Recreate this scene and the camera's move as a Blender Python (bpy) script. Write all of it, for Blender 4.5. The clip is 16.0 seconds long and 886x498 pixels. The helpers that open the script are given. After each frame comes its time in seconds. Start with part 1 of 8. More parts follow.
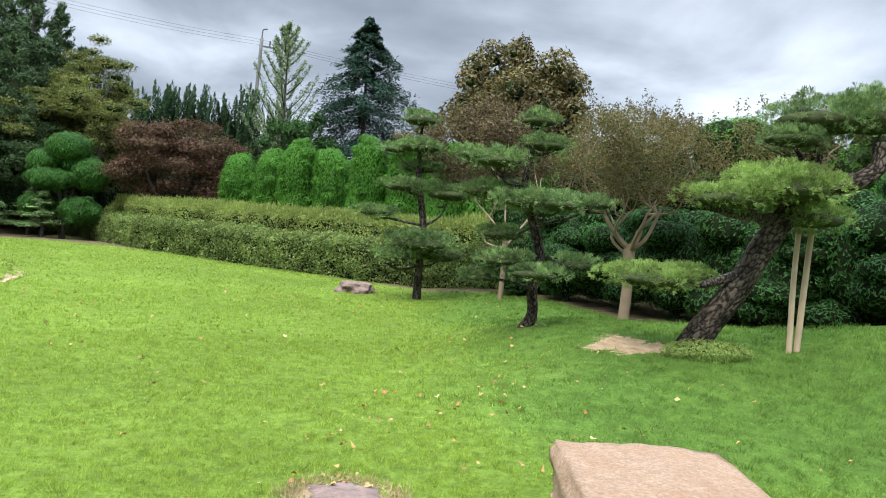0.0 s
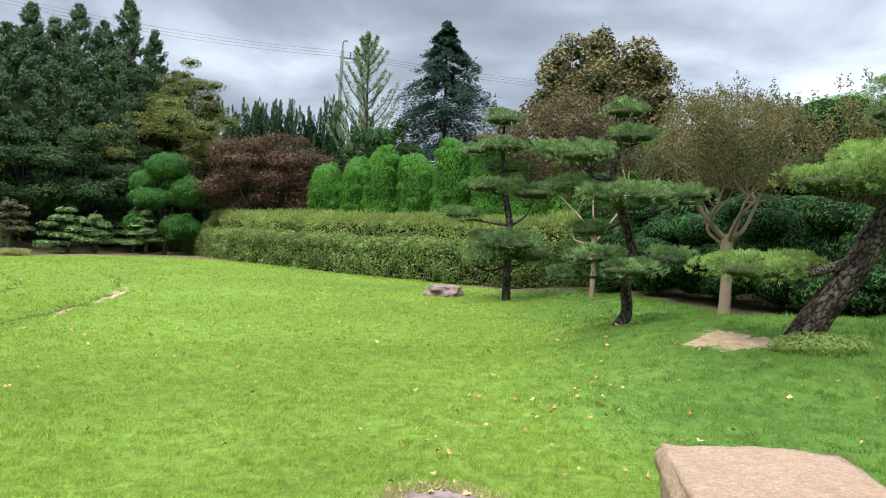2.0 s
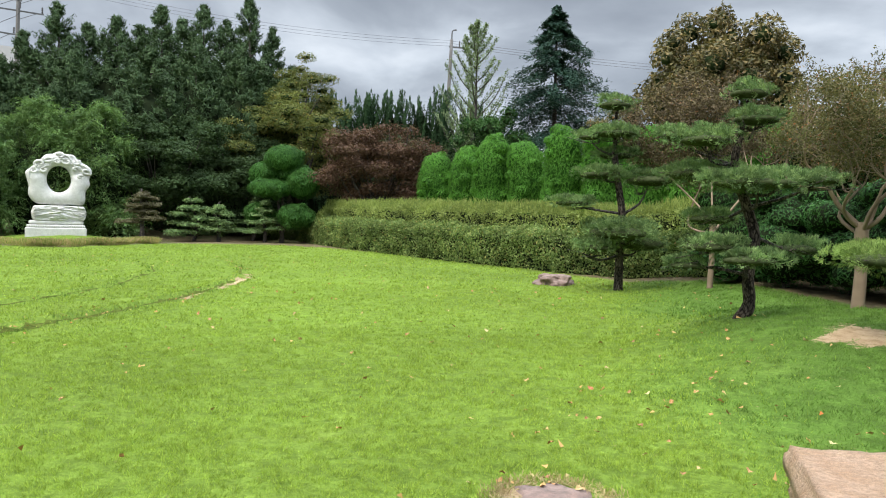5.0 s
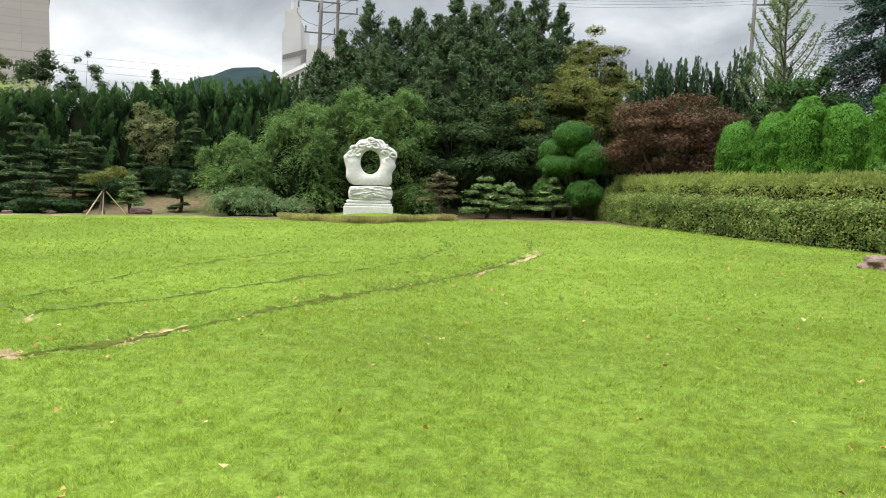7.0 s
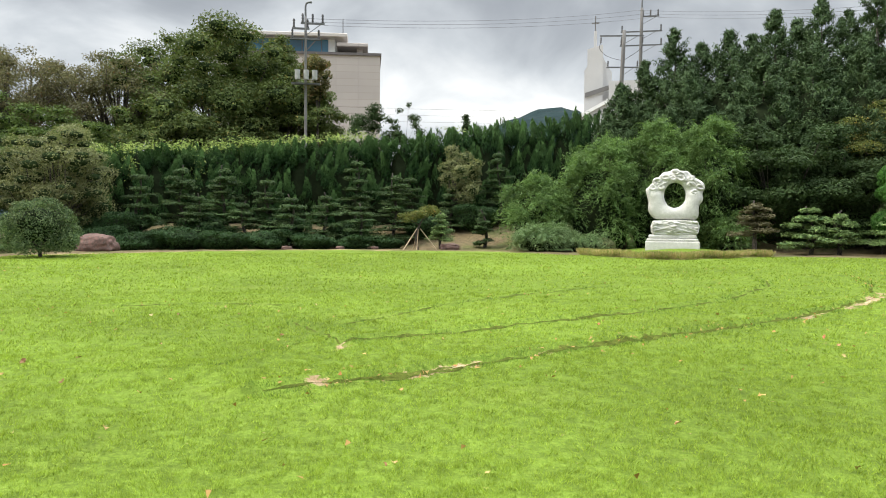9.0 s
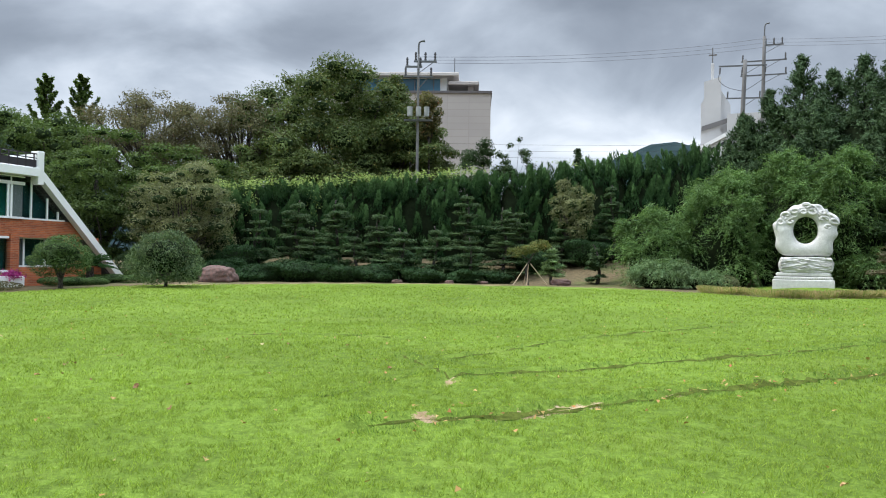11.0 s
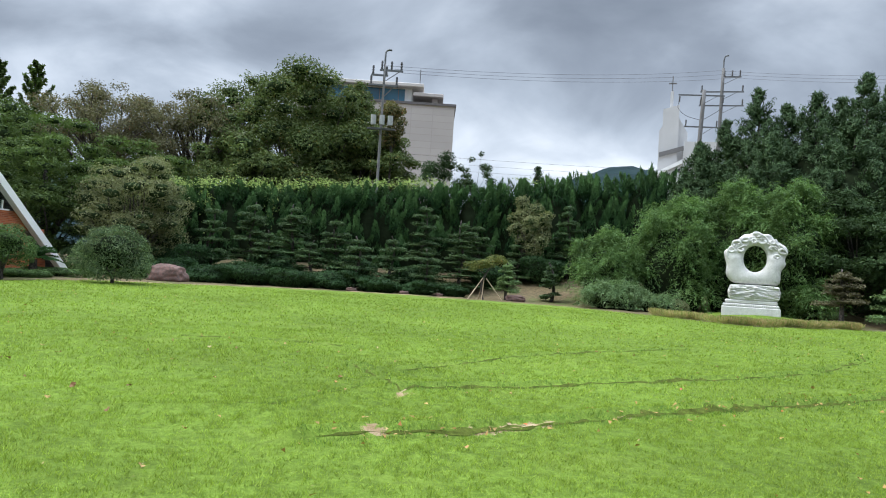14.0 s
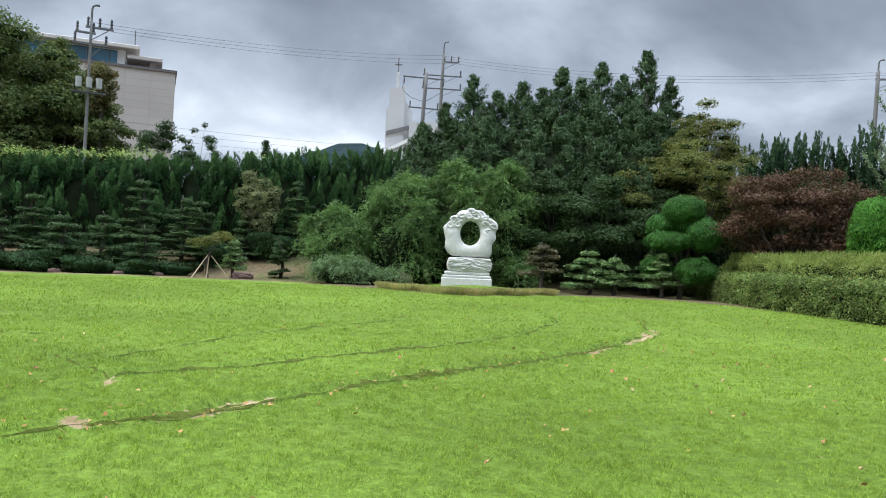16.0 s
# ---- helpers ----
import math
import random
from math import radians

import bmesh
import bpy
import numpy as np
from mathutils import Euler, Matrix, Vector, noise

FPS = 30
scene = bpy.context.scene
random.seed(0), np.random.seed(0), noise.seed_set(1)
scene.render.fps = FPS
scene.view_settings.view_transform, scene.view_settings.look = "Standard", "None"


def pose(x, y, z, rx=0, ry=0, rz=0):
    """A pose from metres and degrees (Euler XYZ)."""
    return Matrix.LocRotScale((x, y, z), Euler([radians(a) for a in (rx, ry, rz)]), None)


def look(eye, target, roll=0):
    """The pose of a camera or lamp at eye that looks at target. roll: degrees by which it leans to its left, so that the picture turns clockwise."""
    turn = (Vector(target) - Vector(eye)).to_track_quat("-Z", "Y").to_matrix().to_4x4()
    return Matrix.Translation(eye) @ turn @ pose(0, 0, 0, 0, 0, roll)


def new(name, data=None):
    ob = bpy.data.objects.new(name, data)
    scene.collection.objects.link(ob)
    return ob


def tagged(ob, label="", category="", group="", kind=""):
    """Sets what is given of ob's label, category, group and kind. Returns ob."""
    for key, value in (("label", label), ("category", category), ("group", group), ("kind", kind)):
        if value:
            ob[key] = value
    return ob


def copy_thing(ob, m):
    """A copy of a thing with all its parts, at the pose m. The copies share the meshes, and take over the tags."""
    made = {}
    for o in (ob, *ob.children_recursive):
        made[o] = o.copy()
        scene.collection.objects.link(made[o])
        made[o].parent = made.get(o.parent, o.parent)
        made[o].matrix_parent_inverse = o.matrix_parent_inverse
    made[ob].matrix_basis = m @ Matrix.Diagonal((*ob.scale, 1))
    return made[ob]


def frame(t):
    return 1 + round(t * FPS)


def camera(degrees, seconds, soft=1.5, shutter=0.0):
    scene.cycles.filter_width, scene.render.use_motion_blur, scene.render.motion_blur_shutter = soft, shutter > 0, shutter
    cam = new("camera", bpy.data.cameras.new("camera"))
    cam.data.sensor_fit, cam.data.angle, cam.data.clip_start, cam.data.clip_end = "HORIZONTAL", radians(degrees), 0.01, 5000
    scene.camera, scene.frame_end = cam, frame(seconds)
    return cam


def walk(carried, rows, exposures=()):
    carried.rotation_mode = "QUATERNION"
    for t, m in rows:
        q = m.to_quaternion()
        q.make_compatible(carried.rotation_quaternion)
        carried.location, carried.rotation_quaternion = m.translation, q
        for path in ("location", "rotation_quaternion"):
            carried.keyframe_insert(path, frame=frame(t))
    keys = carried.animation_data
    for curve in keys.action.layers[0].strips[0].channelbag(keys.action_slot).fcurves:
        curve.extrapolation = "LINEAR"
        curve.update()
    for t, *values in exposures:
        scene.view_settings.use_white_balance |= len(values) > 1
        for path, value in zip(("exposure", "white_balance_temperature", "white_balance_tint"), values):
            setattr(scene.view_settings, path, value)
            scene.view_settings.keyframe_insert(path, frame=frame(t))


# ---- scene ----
cam = camera(61.14, 16.0, 1.0)
EYE = 1.55
# seconds, x, y, height against EYE, yaw, pitch, roll
PATH = [
    (0.0, -0.000, -0.000, -0.000, -0.00, -0.59, -4.24),
    (0.5, 0.001, 0.034, 0.004, 2.81, -0.23, -2.52),
    (1.0, -0.012, 0.074, 0.003, 4.90, 0.19, -1.38),
    (1.5, -0.017, 0.098, -0.005, 5.99, -0.41, -1.19),
    (2.0, -0.014, 0.123, -0.005, 6.60, -0.82, -1.61),
    (2.5, -0.016, 0.142, -0.007, 7.43, -0.92, -2.00),
    (3.0, -0.024, 0.120, -0.001, 8.56, -1.04, -1.70),
    (3.5, -0.024, 0.149, -0.005, 9.96, -1.16, -1.81),
    (6.0, -0.115, 0.195, -0.001, 22.30, -2.90, -1.24),
    (6.5, -0.170, 0.243, -0.049, 28.55, -3.27, -1.31),
    (7.0, -0.252, 0.400, -0.006, 36.45, -4.13, -0.85),
    (7.5, -0.489, 0.640, -0.056, 44.43, -4.17, -0.39),
    (8.0, -0.574, 0.784, -0.047, 52.24, -3.38, -0.54),
    (8.5, -0.640, 0.803, -0.043, 56.29, -2.03, -0.60),
    (9.0, -0.648, 0.836, -0.041, 59.12, -1.60, -0.25),
    (11.5, -1.192, 1.022, -0.134, 70.25, 1.68, -1.07),
    (12.0, -1.218, 1.017, -0.133, 72.96, 1.96, -1.56),
    (12.5, -1.223, 1.013, -0.132, 73.20, 2.11, -2.20),
    (13.0, -1.233, 1.013, -0.137, 71.94, 2.07, -2.83),
    (13.5, -1.236, 1.023, -0.137, 68.82, 2.09, -3.30),
    (14.0, -1.235, 1.036, -0.135, 63.98, 2.11, -3.67),
    (14.5, -1.224, 1.051, -0.135, 59.23, 2.16, -3.53),
    (15.0, -1.190, 1.053, -0.128, 54.50, 2.12, -3.42),
    (15.5, -1.159, 1.065, -0.131, 48.91, 1.76, -3.35),
    (16.0, -1.126, 1.098, -0.129, 43.66, 1.36, -2.52),
]
EXPOSURES = [(0.0, 0.94, 6450, 10), (3.5, 0.90, 6500, 10), (6.0, 0.82, 7000, 10), (8.2, 0.87, 7350, 10), (9.2, 0.86, 7250, 10), (11.5, 0.58, 6350, 10), (16.0, 0.60, 6300, 10)]
walk(cam, [(t, pose(x, y, EYE + z, 90 + pitch, roll, yaw)) for t, x, y, z, yaw, pitch, roll in PATH], EXPOSURES)

# ---- world and sun: overcast daylight ----
SUN_AZ, SUN_EL = 150.0, 52.0      # degrees; azimuth counted to the left of +y
world = bpy.data.worlds.new("overcast_sky")
scene.world = world
world.use_nodes = True


def build_world():
    nt = world.node_tree
    nt.nodes.clear()
    N, L = nt.nodes.new, nt.links.new

    def math_node(op, a, b=None, clamp=False):
        n = N("ShaderNodeMath")
        n.operation, n.use_clamp = op, clamp
        for i, v in enumerate((a, b)):
            if v is None:
                continue
            if isinstance(v, (int, float)):
                n.inputs[i].default_value = v
            else:
                L(v, n.inputs[i])
        return n.outputs[0]

    tc = N("ShaderNodeTexCoord")
    sep = N("ShaderNodeSeparateXYZ")
    L(tc.outputs["Generated"], sep.inputs[0])
    up = math_node("MAXIMUM", sep.outputs[2], 0.0)
    den = math_node("ADD", up, 0.30)
    cx = math_node("DIVIDE", sep.outputs[0], den)
    cy = math_node("DIVIDE", sep.outputs[1], den)
    comb = N("ShaderNodeCombineXYZ")
    L(cx, comb.inputs[0]), L(cy, comb.inputs[1])
    comb.inputs[2].default_value = CLOUDS
    n1 = N("ShaderNodeTexNoise")
    n1.inputs["Scale"].default_value, n1.inputs["Detail"].default_value = 1.9, 7.0
    n1.inputs["Roughness"].default_value, n1.inputs["Distortion"].default_value = 0.5, 0.35
    L(comb.outputs[0], n1.inputs["Vector"])
    ramp = N("ShaderNodeValToRGB")
    el = ramp.color_ramp.elements
    el[0].position, el[0].color = 0.28, (0.165, 0.190, 0.228, 1)
    el[1].position, el[1].color = 0.80, (0.70, 0.735, 0.785, 1)
    for p, c in ((0.40, (0.225, 0.256, 0.302, 1)), (0.52, (0.33, 0.372, 0.43, 1)), (0.64, (0.46, 0.505, 0.565, 1))):
        e = el.new(p)
        e.color = c
    fac = n1.outputs["Fac"]
    for az_, elev, wide, amount in BANKS:          # heavier and thinner parts of the cloud cover
        ca, sa, ce = math.cos(radians(az_)), math.sin(radians(az_)), math.cos(radians(elev))
        dot = N("ShaderNodeVectorMath")
        dot.operation = "DOT_PRODUCT"
        L(tc.outputs["Generated"], dot.inputs[0])
        dot.inputs[1].default_value = (-sa * ce, ca * ce, math.sin(radians(elev)))
        near = N("ShaderNodeMapRange")
        near.interpolation_type = "SMOOTHSTEP"
        near.inputs["From Min"].default_value, near.inputs["From Max"].default_value = math.cos(radians(wide)), 1.0
        L(dot.outputs["Value"], near.inputs["Value"])
        fac = math_node("ADD", fac, math_node("MULTIPLY", near.outputs[0], amount))
    L(fac, ramp.inputs[0])
    # an overcast sky is about three times as bright overhead as at the horizon
    over = N("ShaderNodeMapRange")
    over.interpolation_type = "SMOOTHSTEP"
    over.inputs["From Min"].default_value, over.inputs["From Max"].default_value = 0.38, 0.95
    L(up, over.inputs["Value"])
    low = N("ShaderNodeMapRange")                 # brighter cloud low over the hills
    low.interpolation_type = "SMOOTHSTEP"
    low.inputs["From Min"].default_value, low.inputs["From Max"].default_value = 0.42, 0.06
    L(up, low.inputs["Value"])
    grad = math_node("ADD", math_node("ADD", math_node("MULTIPLY", over.outputs[0], ZENITH), 1.0), math_node("MULTIPLY", low.outputs[0], 0.16))
    clouds = N("ShaderNodeBackground")
    L(ramp.outputs[0], clouds.inputs[0]), L(grad, clouds.inputs[1])
    sky = N("ShaderNodeTexSky")
    sky.sky_type, sky.sun_disc = "NISHITA", False
    sky.sun_elevation, sky.sun_rotation = radians(SUN_EL), radians(-SUN_AZ)
    blue = N("ShaderNodeBackground")
    L(sky.outputs[0], blue.inputs[0])
    blue.inputs[1].default_value = 0.08
    mix = N("ShaderNodeMixShader")
    mix.inputs[0].default_value = 0.9
    L(blue.outputs[0], mix.inputs[1]), L(clouds.outputs[0], mix.inputs[2])
    out = N("ShaderNodeOutputWorld")
    L(mix.outputs[0], out.inputs[0])


ZENITH, CLOUDS = 7.3, 5.3
# azimuth and elevation of cloud banks, how wide they are, and how much thinner or heavier
BANKS = [(2, 19, 13, -0.12), (22, 13, 10, -0.10), (-14, 10, 10, -0.01), (58, 18, 13, -0.03), (60, 9, 9, 0.09), (49, 7, 7, 0.09), (88, 13, 10, 0.05), (104, 15, 14, -0.10), (82, 24, 9, 0.08), (36, 17, 12, -0.03)]
build_world()
sun = new("sun", bpy.data.lights.new("sun", "SUN"))
sun.data.energy, sun.data.angle, sun.data.color = 2.0, radians(18), (1.0, 0.95, 0.86)
a, e = radians(SUN_AZ), radians(SUN_EL)
sun.matrix_world = look((0, 0, 60), (60 * math.sin(a) * math.cos(e), -60 * math.cos(a) * math.cos(e), 60 - 60 * math.sin(e)))

# ---- materials ----


class Nodes:
    """Short-hand for a node material with one principled shader."""

    def __init__(self, name, rough=0.6, metal=0.0):
        self.m = bpy.data.materials.new(name)
        self.m.use_nodes = True
        self.t = self.m.node_tree
        self.p = self.t.nodes["Principled BSDF"]
        self.out = self.t.nodes["Material Output"]
        self.set(self.p, "Roughness", rough)
        self.set(self.p, "Metallic", metal)
        self.tc = self.n("ShaderNodeTexCoord")

    def n(self, kind):
        return self.t.nodes.new(kind)

    def set(self, node, key, v):
        if isinstance(v, bpy.types.NodeSocket):
            self.t.links.new(v, node.inputs[key])
        elif isinstance(v, (tuple, list)):
            node.inputs[key].default_value = (*v, 1) if len(v) == 3 and node.inputs[key].type == "RGBA" else v
        else:
            node.inputs[key].default_value = v

    def noise(self, scale, detail=4.0, rough=0.55, stretch=(1, 1, 1), coord="Object", distort=0.0):
        mp, nz = self.n("ShaderNodeMapping"), self.n("ShaderNodeTexNoise")
        self.set(mp, "Vector", self.tc.outputs[coord])
        mp.inputs["Scale"].default_value = stretch
        self.set(nz, "Vector", mp.outputs[0])
        for k, v in (("Scale", scale), ("Detail", detail), ("Roughness", rough), ("Distortion", distort)):
            nz.inputs[k].default_value = v
        return nz.outputs["Fac"]

    def voronoi(self, scale, feature="F1", stretch=(1, 1, 1), coord="Object"):
        mp, nz = self.n("ShaderNodeMapping"), self.n("ShaderNodeTexVoronoi")
        self.set(mp, "Vector", self.tc.outputs[coord])
        mp.inputs["Scale"].default_value = stretch
        nz.feature = feature
        self.set(nz, "Vector", mp.outputs[0])
        nz.inputs["Scale"].default_value = scale
        return nz.outputs["Distance"]

    def ramp(self, fac, *stops):
        r = self.n("ShaderNodeValToRGB")
        self.set(r, 0, fac)
        el = r.color_ramp.elements
        while len(el) < len(stops):
            el.new(0.5)
        for e_, (p, c) in zip(el, stops):
            e_.position = p
            e_.color = (c, c, c, 1) if isinstance(c, (int, float)) else (*c, 1)
        return r.outputs[0]

    def mix(self, fac, a_, b_, mode="MIX"):
        m = self.n("ShaderNodeMix")
        m.data_type, m.blend_type = "RGBA", mode
        for i, v in ((0, fac), (6, a_), (7, b_)):
            if isinstance(v, bpy.types.NodeSocket):
                self.t.links.new(v, m.inputs[i])
            else:
                m.inputs[i].default_value = (*v, 1) if isinstance(v, tuple) and len(v) == 3 else v
        return m.outputs[2]

    def math(self, op, a_, b_=0.0):
        m = self.n("ShaderNodeMath")
        m.operation = op
        self.set(m, 0, a_), self.set(m, 1, b_)
        return m.outputs[0]

    def attr(self, name):
        at_ = self.n("ShaderNodeAttribute")
        at_.attribute_name = name
        return at_.outputs["Fac"]

    def island(self):
        return self.n("ShaderNodeNewGeometry").outputs["Random Per Island"]

    def object_random(self):
        return self.n("ShaderNodeObjectInfo").outputs["Random"]

    def color(self, v):
        self.set(self.p, "Base Color", v)
        return self

    def bump(self, height, strength=0.4, dist=0.02):
        b = self.n("ShaderNodeBump")
        b.inputs["Strength"].default_value, b.inputs["Distance"].default_value = strength, dist
        self.set(b, "Height", height)
        self.set(self.p, "Normal", b.outputs[0])
        return self


def leaf_mat(name, dark, mid, light, trans=0.3, rough=0.5, patch=0.35, odd=None, tuft=0.0, vary=0.33, even=0.35):
    k = Nodes(name, rough)
    dark, light = [tuple(q * (1 - even) + m * even for q, m in zip(c, mid)) for c in (dark, light)]
    col = k.ramp(k.island(), (0.0, dark), (0.5, mid), (0.93, light), (1.0, odd or light))
    big = k.ramp(k.noise(patch, 3.0), (0.3, 0.95 - vary), (0.7, 0.95 + vary))
    col = k.mix(1.0, col, big, "MULTIPLY")
    if tuft:
        col = k.mix(1.0, col, k.ramp(k.noise(tuft, 4.0, 0.6), (0.40, 0.70), (0.60, 1.20)), "MULTIPLY")
    k.color(col)
    tr = k.n("ShaderNodeBsdfTranslucent")
    k.set(tr, "Color", k.mix(1.0, col, (1.25, 1.3, 0.75), "MULTIPLY"))
    ms = k.n("ShaderNodeMixShader")
    ms.inputs[0].default_value = trans
    k.t.links.new(k.p.outputs[0], ms.inputs[1]), k.t.links.new(tr.outputs[0], ms.inputs[2])
    k.t.links.new(ms.outputs[0], k.out.inputs[0])
    k.set(k.p, "Specular IOR Level", 0.05)
    return k.m


def bark_mat(name, dark, light, scale=9.0, strength=0.9, dist=0.03, plates=True):
    k = Nodes(name, 0.9)
    if plates:                                     # uneven plates: the cells' own places are shaken by noise
        mp, nz, vo = k.n("ShaderNodeMapping"), k.n("ShaderNodeTexNoise"), k.n("ShaderNodeTexVoronoi")
        k.set(mp, "Vector", k.tc.outputs["Object"])
        mp.inputs["Scale"].default_value = (1, 1, 0.42)
        k.set(nz, "Vector", mp.outputs[0])
        nz.inputs["Scale"].default_value, nz.inputs["Detail"].default_value = scale * 0.5, 4.0
        add = k.n("ShaderNodeVectorMath")
        add.operation = "MULTIPLY_ADD"
        k.set(add, 0, nz.outputs["Color"])
        add.inputs[1].default_value = (3.6 / scale,) * 3
        k.set(add, 2, mp.outputs[0])
        vo.feature = "DISTANCE_TO_EDGE"
        k.set(vo, "Vector", add.outputs[0])
        vo.inputs["Scale"].default_value = scale
        v = vo.outputs["Distance"]
    else:
        v = k.noise(scale, 5.0, stretch=(1, 1, 0.25))
    fine = k.noise(scale * 5, 5.0, stretch=(1, 1, 0.4))
    h = k.math("ADD", k.math("MULTIPLY", k.math("MINIMUM", v, 0.22), 3.2), k.math("MULTIPLY", fine, 0.35))
    k.color(k.mix(1.0, k.ramp(h, (0.2, tuple(c * 0.35 for c in dark)), (0.42, dark), (0.8, light)), k.ramp(k.noise(1.7, 3.0), (0.3, 0.7), (0.7, 1.2)), "MULTIPLY"))
    k.bump(h, strength, dist)
    return k.m


def stone_mat(name, c1, c2, c3, scale=3.0, strength=0.5, dist=0.02, rough=0.85):
    k = Nodes(name, rough)
    big, mid, fine = k.noise(scale, 6.0), k.noise(scale * 6, 6.0, 0.65), k.noise(scale * 40, 3.0)
    col = k.mix(k.ramp(mid, (0.35, 0.0), (0.7, 1.0)), k.ramp(big, (0.35, c1), (0.65, c2)), c3)
    k.color(k.mix(1.0, col, k.ramp(fine, (0.25, 0.75), (0.75, 1.15)), "MULTIPLY"))
    k.bump(k.math("ADD", k.math("MULTIPLY", mid, 1.0), k.math("MULTIPLY", fine, 0.25)), strength, dist)
    return k.m


def plain_mat(name, c, rough=0.6, metal=0.0, vary=0.12, scale=4.0, bump=0.08):
    k = Nodes(name, rough, metal)
    k.color(k.mix(1.0, c, k.ramp(k.noise(scale, 6.0, 0.6), (0.3, 1 - vary), (0.7, 1 + vary)), "MULTIPLY"))
    k.bump(k.noise(scale * 14, 3.0), bump, 0.01)
    if rough >= 0.9:
        k.set(k.p, "Specular IOR Level", 0.03)
    return k.m


M_PINE = leaf_mat("pine_needles", (0.062, 0.115, 0.045), (0.130, 0.205, 0.082), (0.25, 0.345, 0.14), 0.25, patch=1.6, tuft=3.0, even=0.2)
M_PINE_BRIGHT = leaf_mat("young_pine_needles", (0.105, 0.165, 0.045), (0.19, 0.28, 0.082), (0.30, 0.40, 0.135), 0.28, patch=1.6, tuft=3.0, even=0.2)
M_PINE_FAR = leaf_mat("clipped_pine_needles", (0.029, 0.059, 0.025), (0.060, 0.102, 0.044), (0.113, 0.166, 0.072), 0.2, patch=0.5, even=0.15)
M_FIR = leaf_mat("fir_sprays", (0.036, 0.066, 0.030), (0.054, 0.092, 0.041), (0.078, 0.124, 0.055), 0.08, patch=0.3, even=0.1)
M_CEDAR = leaf_mat("cedar_sprays", (0.016, 0.038, 0.028), (0.028, 0.062, 0.045), (0.05, 0.094, 0.064), 0.1, patch=0.5)
M_KAIZUKA = leaf_mat("juniper_sprays", (0.012, 0.04, 0.012), (0.034, 0.088, 0.026), (0.085, 0.16, 0.048), 0.2, patch=0.5)
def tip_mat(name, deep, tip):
    """Foliage with plume shading put into its colour: young tips lighter than the older growth inside."""
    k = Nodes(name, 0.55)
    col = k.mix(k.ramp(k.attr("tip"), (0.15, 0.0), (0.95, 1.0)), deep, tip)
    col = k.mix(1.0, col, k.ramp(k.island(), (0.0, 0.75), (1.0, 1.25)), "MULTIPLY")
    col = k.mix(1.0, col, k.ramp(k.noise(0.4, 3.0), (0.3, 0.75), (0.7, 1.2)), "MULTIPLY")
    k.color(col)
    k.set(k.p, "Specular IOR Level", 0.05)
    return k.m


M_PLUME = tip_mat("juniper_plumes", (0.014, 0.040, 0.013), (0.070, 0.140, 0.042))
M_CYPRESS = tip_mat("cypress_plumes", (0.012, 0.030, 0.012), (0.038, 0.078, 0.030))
M_DARKSHRUB = leaf_mat("dark_juniper_shrub_leaves", (0.018, 0.062, 0.018), (0.040, 0.110, 0.031), (0.078, 0.172, 0.05), 0.2, patch=0.8)
M_THUJA = leaf_mat("bright_clipped_sprays", (0.028, 0.09, 0.012), (0.066, 0.185, 0.025), (0.11, 0.26, 0.04), 0.2, patch=0.9)
M_TOPIARY = leaf_mat("cloud_pruned_juniper_sprays", (0.018, 0.062, 0.015), (0.045, 0.125, 0.027), (0.085, 0.19, 0.044), 0.2, patch=0.9)
M_AZALEA = leaf_mat("azalea_leaves", (0.05, 0.085, 0.024), (0.135, 0.195, 0.058), (0.27, 0.33, 0.115), 0.26, patch=0.7, odd=(0.28, 0.22, 0.08), even=0.15)
M_AZALEA_TOP = leaf_mat("azalea_shoots", (0.11, 0.16, 0.042), (0.215, 0.27, 0.078), (0.34, 0.385, 0.125), 0.3, patch=0.7)
M_MAPLE = leaf_mat("red_maple_leaves", (0.040, 0.025, 0.018), (0.092, 0.054, 0.037), (0.16, 0.098, 0.068), 0.22, patch=0.7, odd=(0.1, 0.088, 0.04))
M_YELLOW = leaf_mat("yellowing_leaves", (0.062, 0.092, 0.03), (0.125, 0.148, 0.048), (0.225, 0.215, 0.068), 0.28, patch=0.45, odd=(0.25, 0.15, 0.04))
M_BROAD = leaf_mat("broad_green_leaves", (0.05, 0.086, 0.026), (0.078, 0.122, 0.036), (0.118, 0.165, 0.05), 0.25, patch=0.35)
M_BROAD_DARK = leaf_mat("dark_broad_leaves", (0.026, 0.049, 0.019), (0.038, 0.067, 0.027), (0.063, 0.095, 0.041), 0.18, 0.6, patch=0.5)
M_OLIVE = leaf_mat("olive_brown_leaves", (0.085, 0.1, 0.046), (0.16, 0.175, 0.086), (0.245, 0.25, 0.13), 0.25, patch=0.6)
M_CRAPE = leaf_mat("turning_crape_myrtle_leaves", (0.061, 0.066, 0.030), (0.115, 0.112, 0.049), (0.172, 0.146, 0.066), 0.3, patch=1.0, odd=(0.279, 0.115, 0.057), even=0.0)
M_CRAPE_BROWN = leaf_mat("brown_crape_myrtle_leaves", (0.056, 0.044, 0.031), (0.111, 0.087, 0.054), (0.174, 0.140, 0.083), 0.25, patch=0.8, odd=(0.221, 0.111, 0.060), even=0.0)
M_MAGNOLIA = leaf_mat("bronze_magnolia_leaves", (0.062, 0.062, 0.030), (0.118, 0.108, 0.050), (0.22, 0.165, 0.075), 0.15, 0.35, patch=0.8, even=0.0)
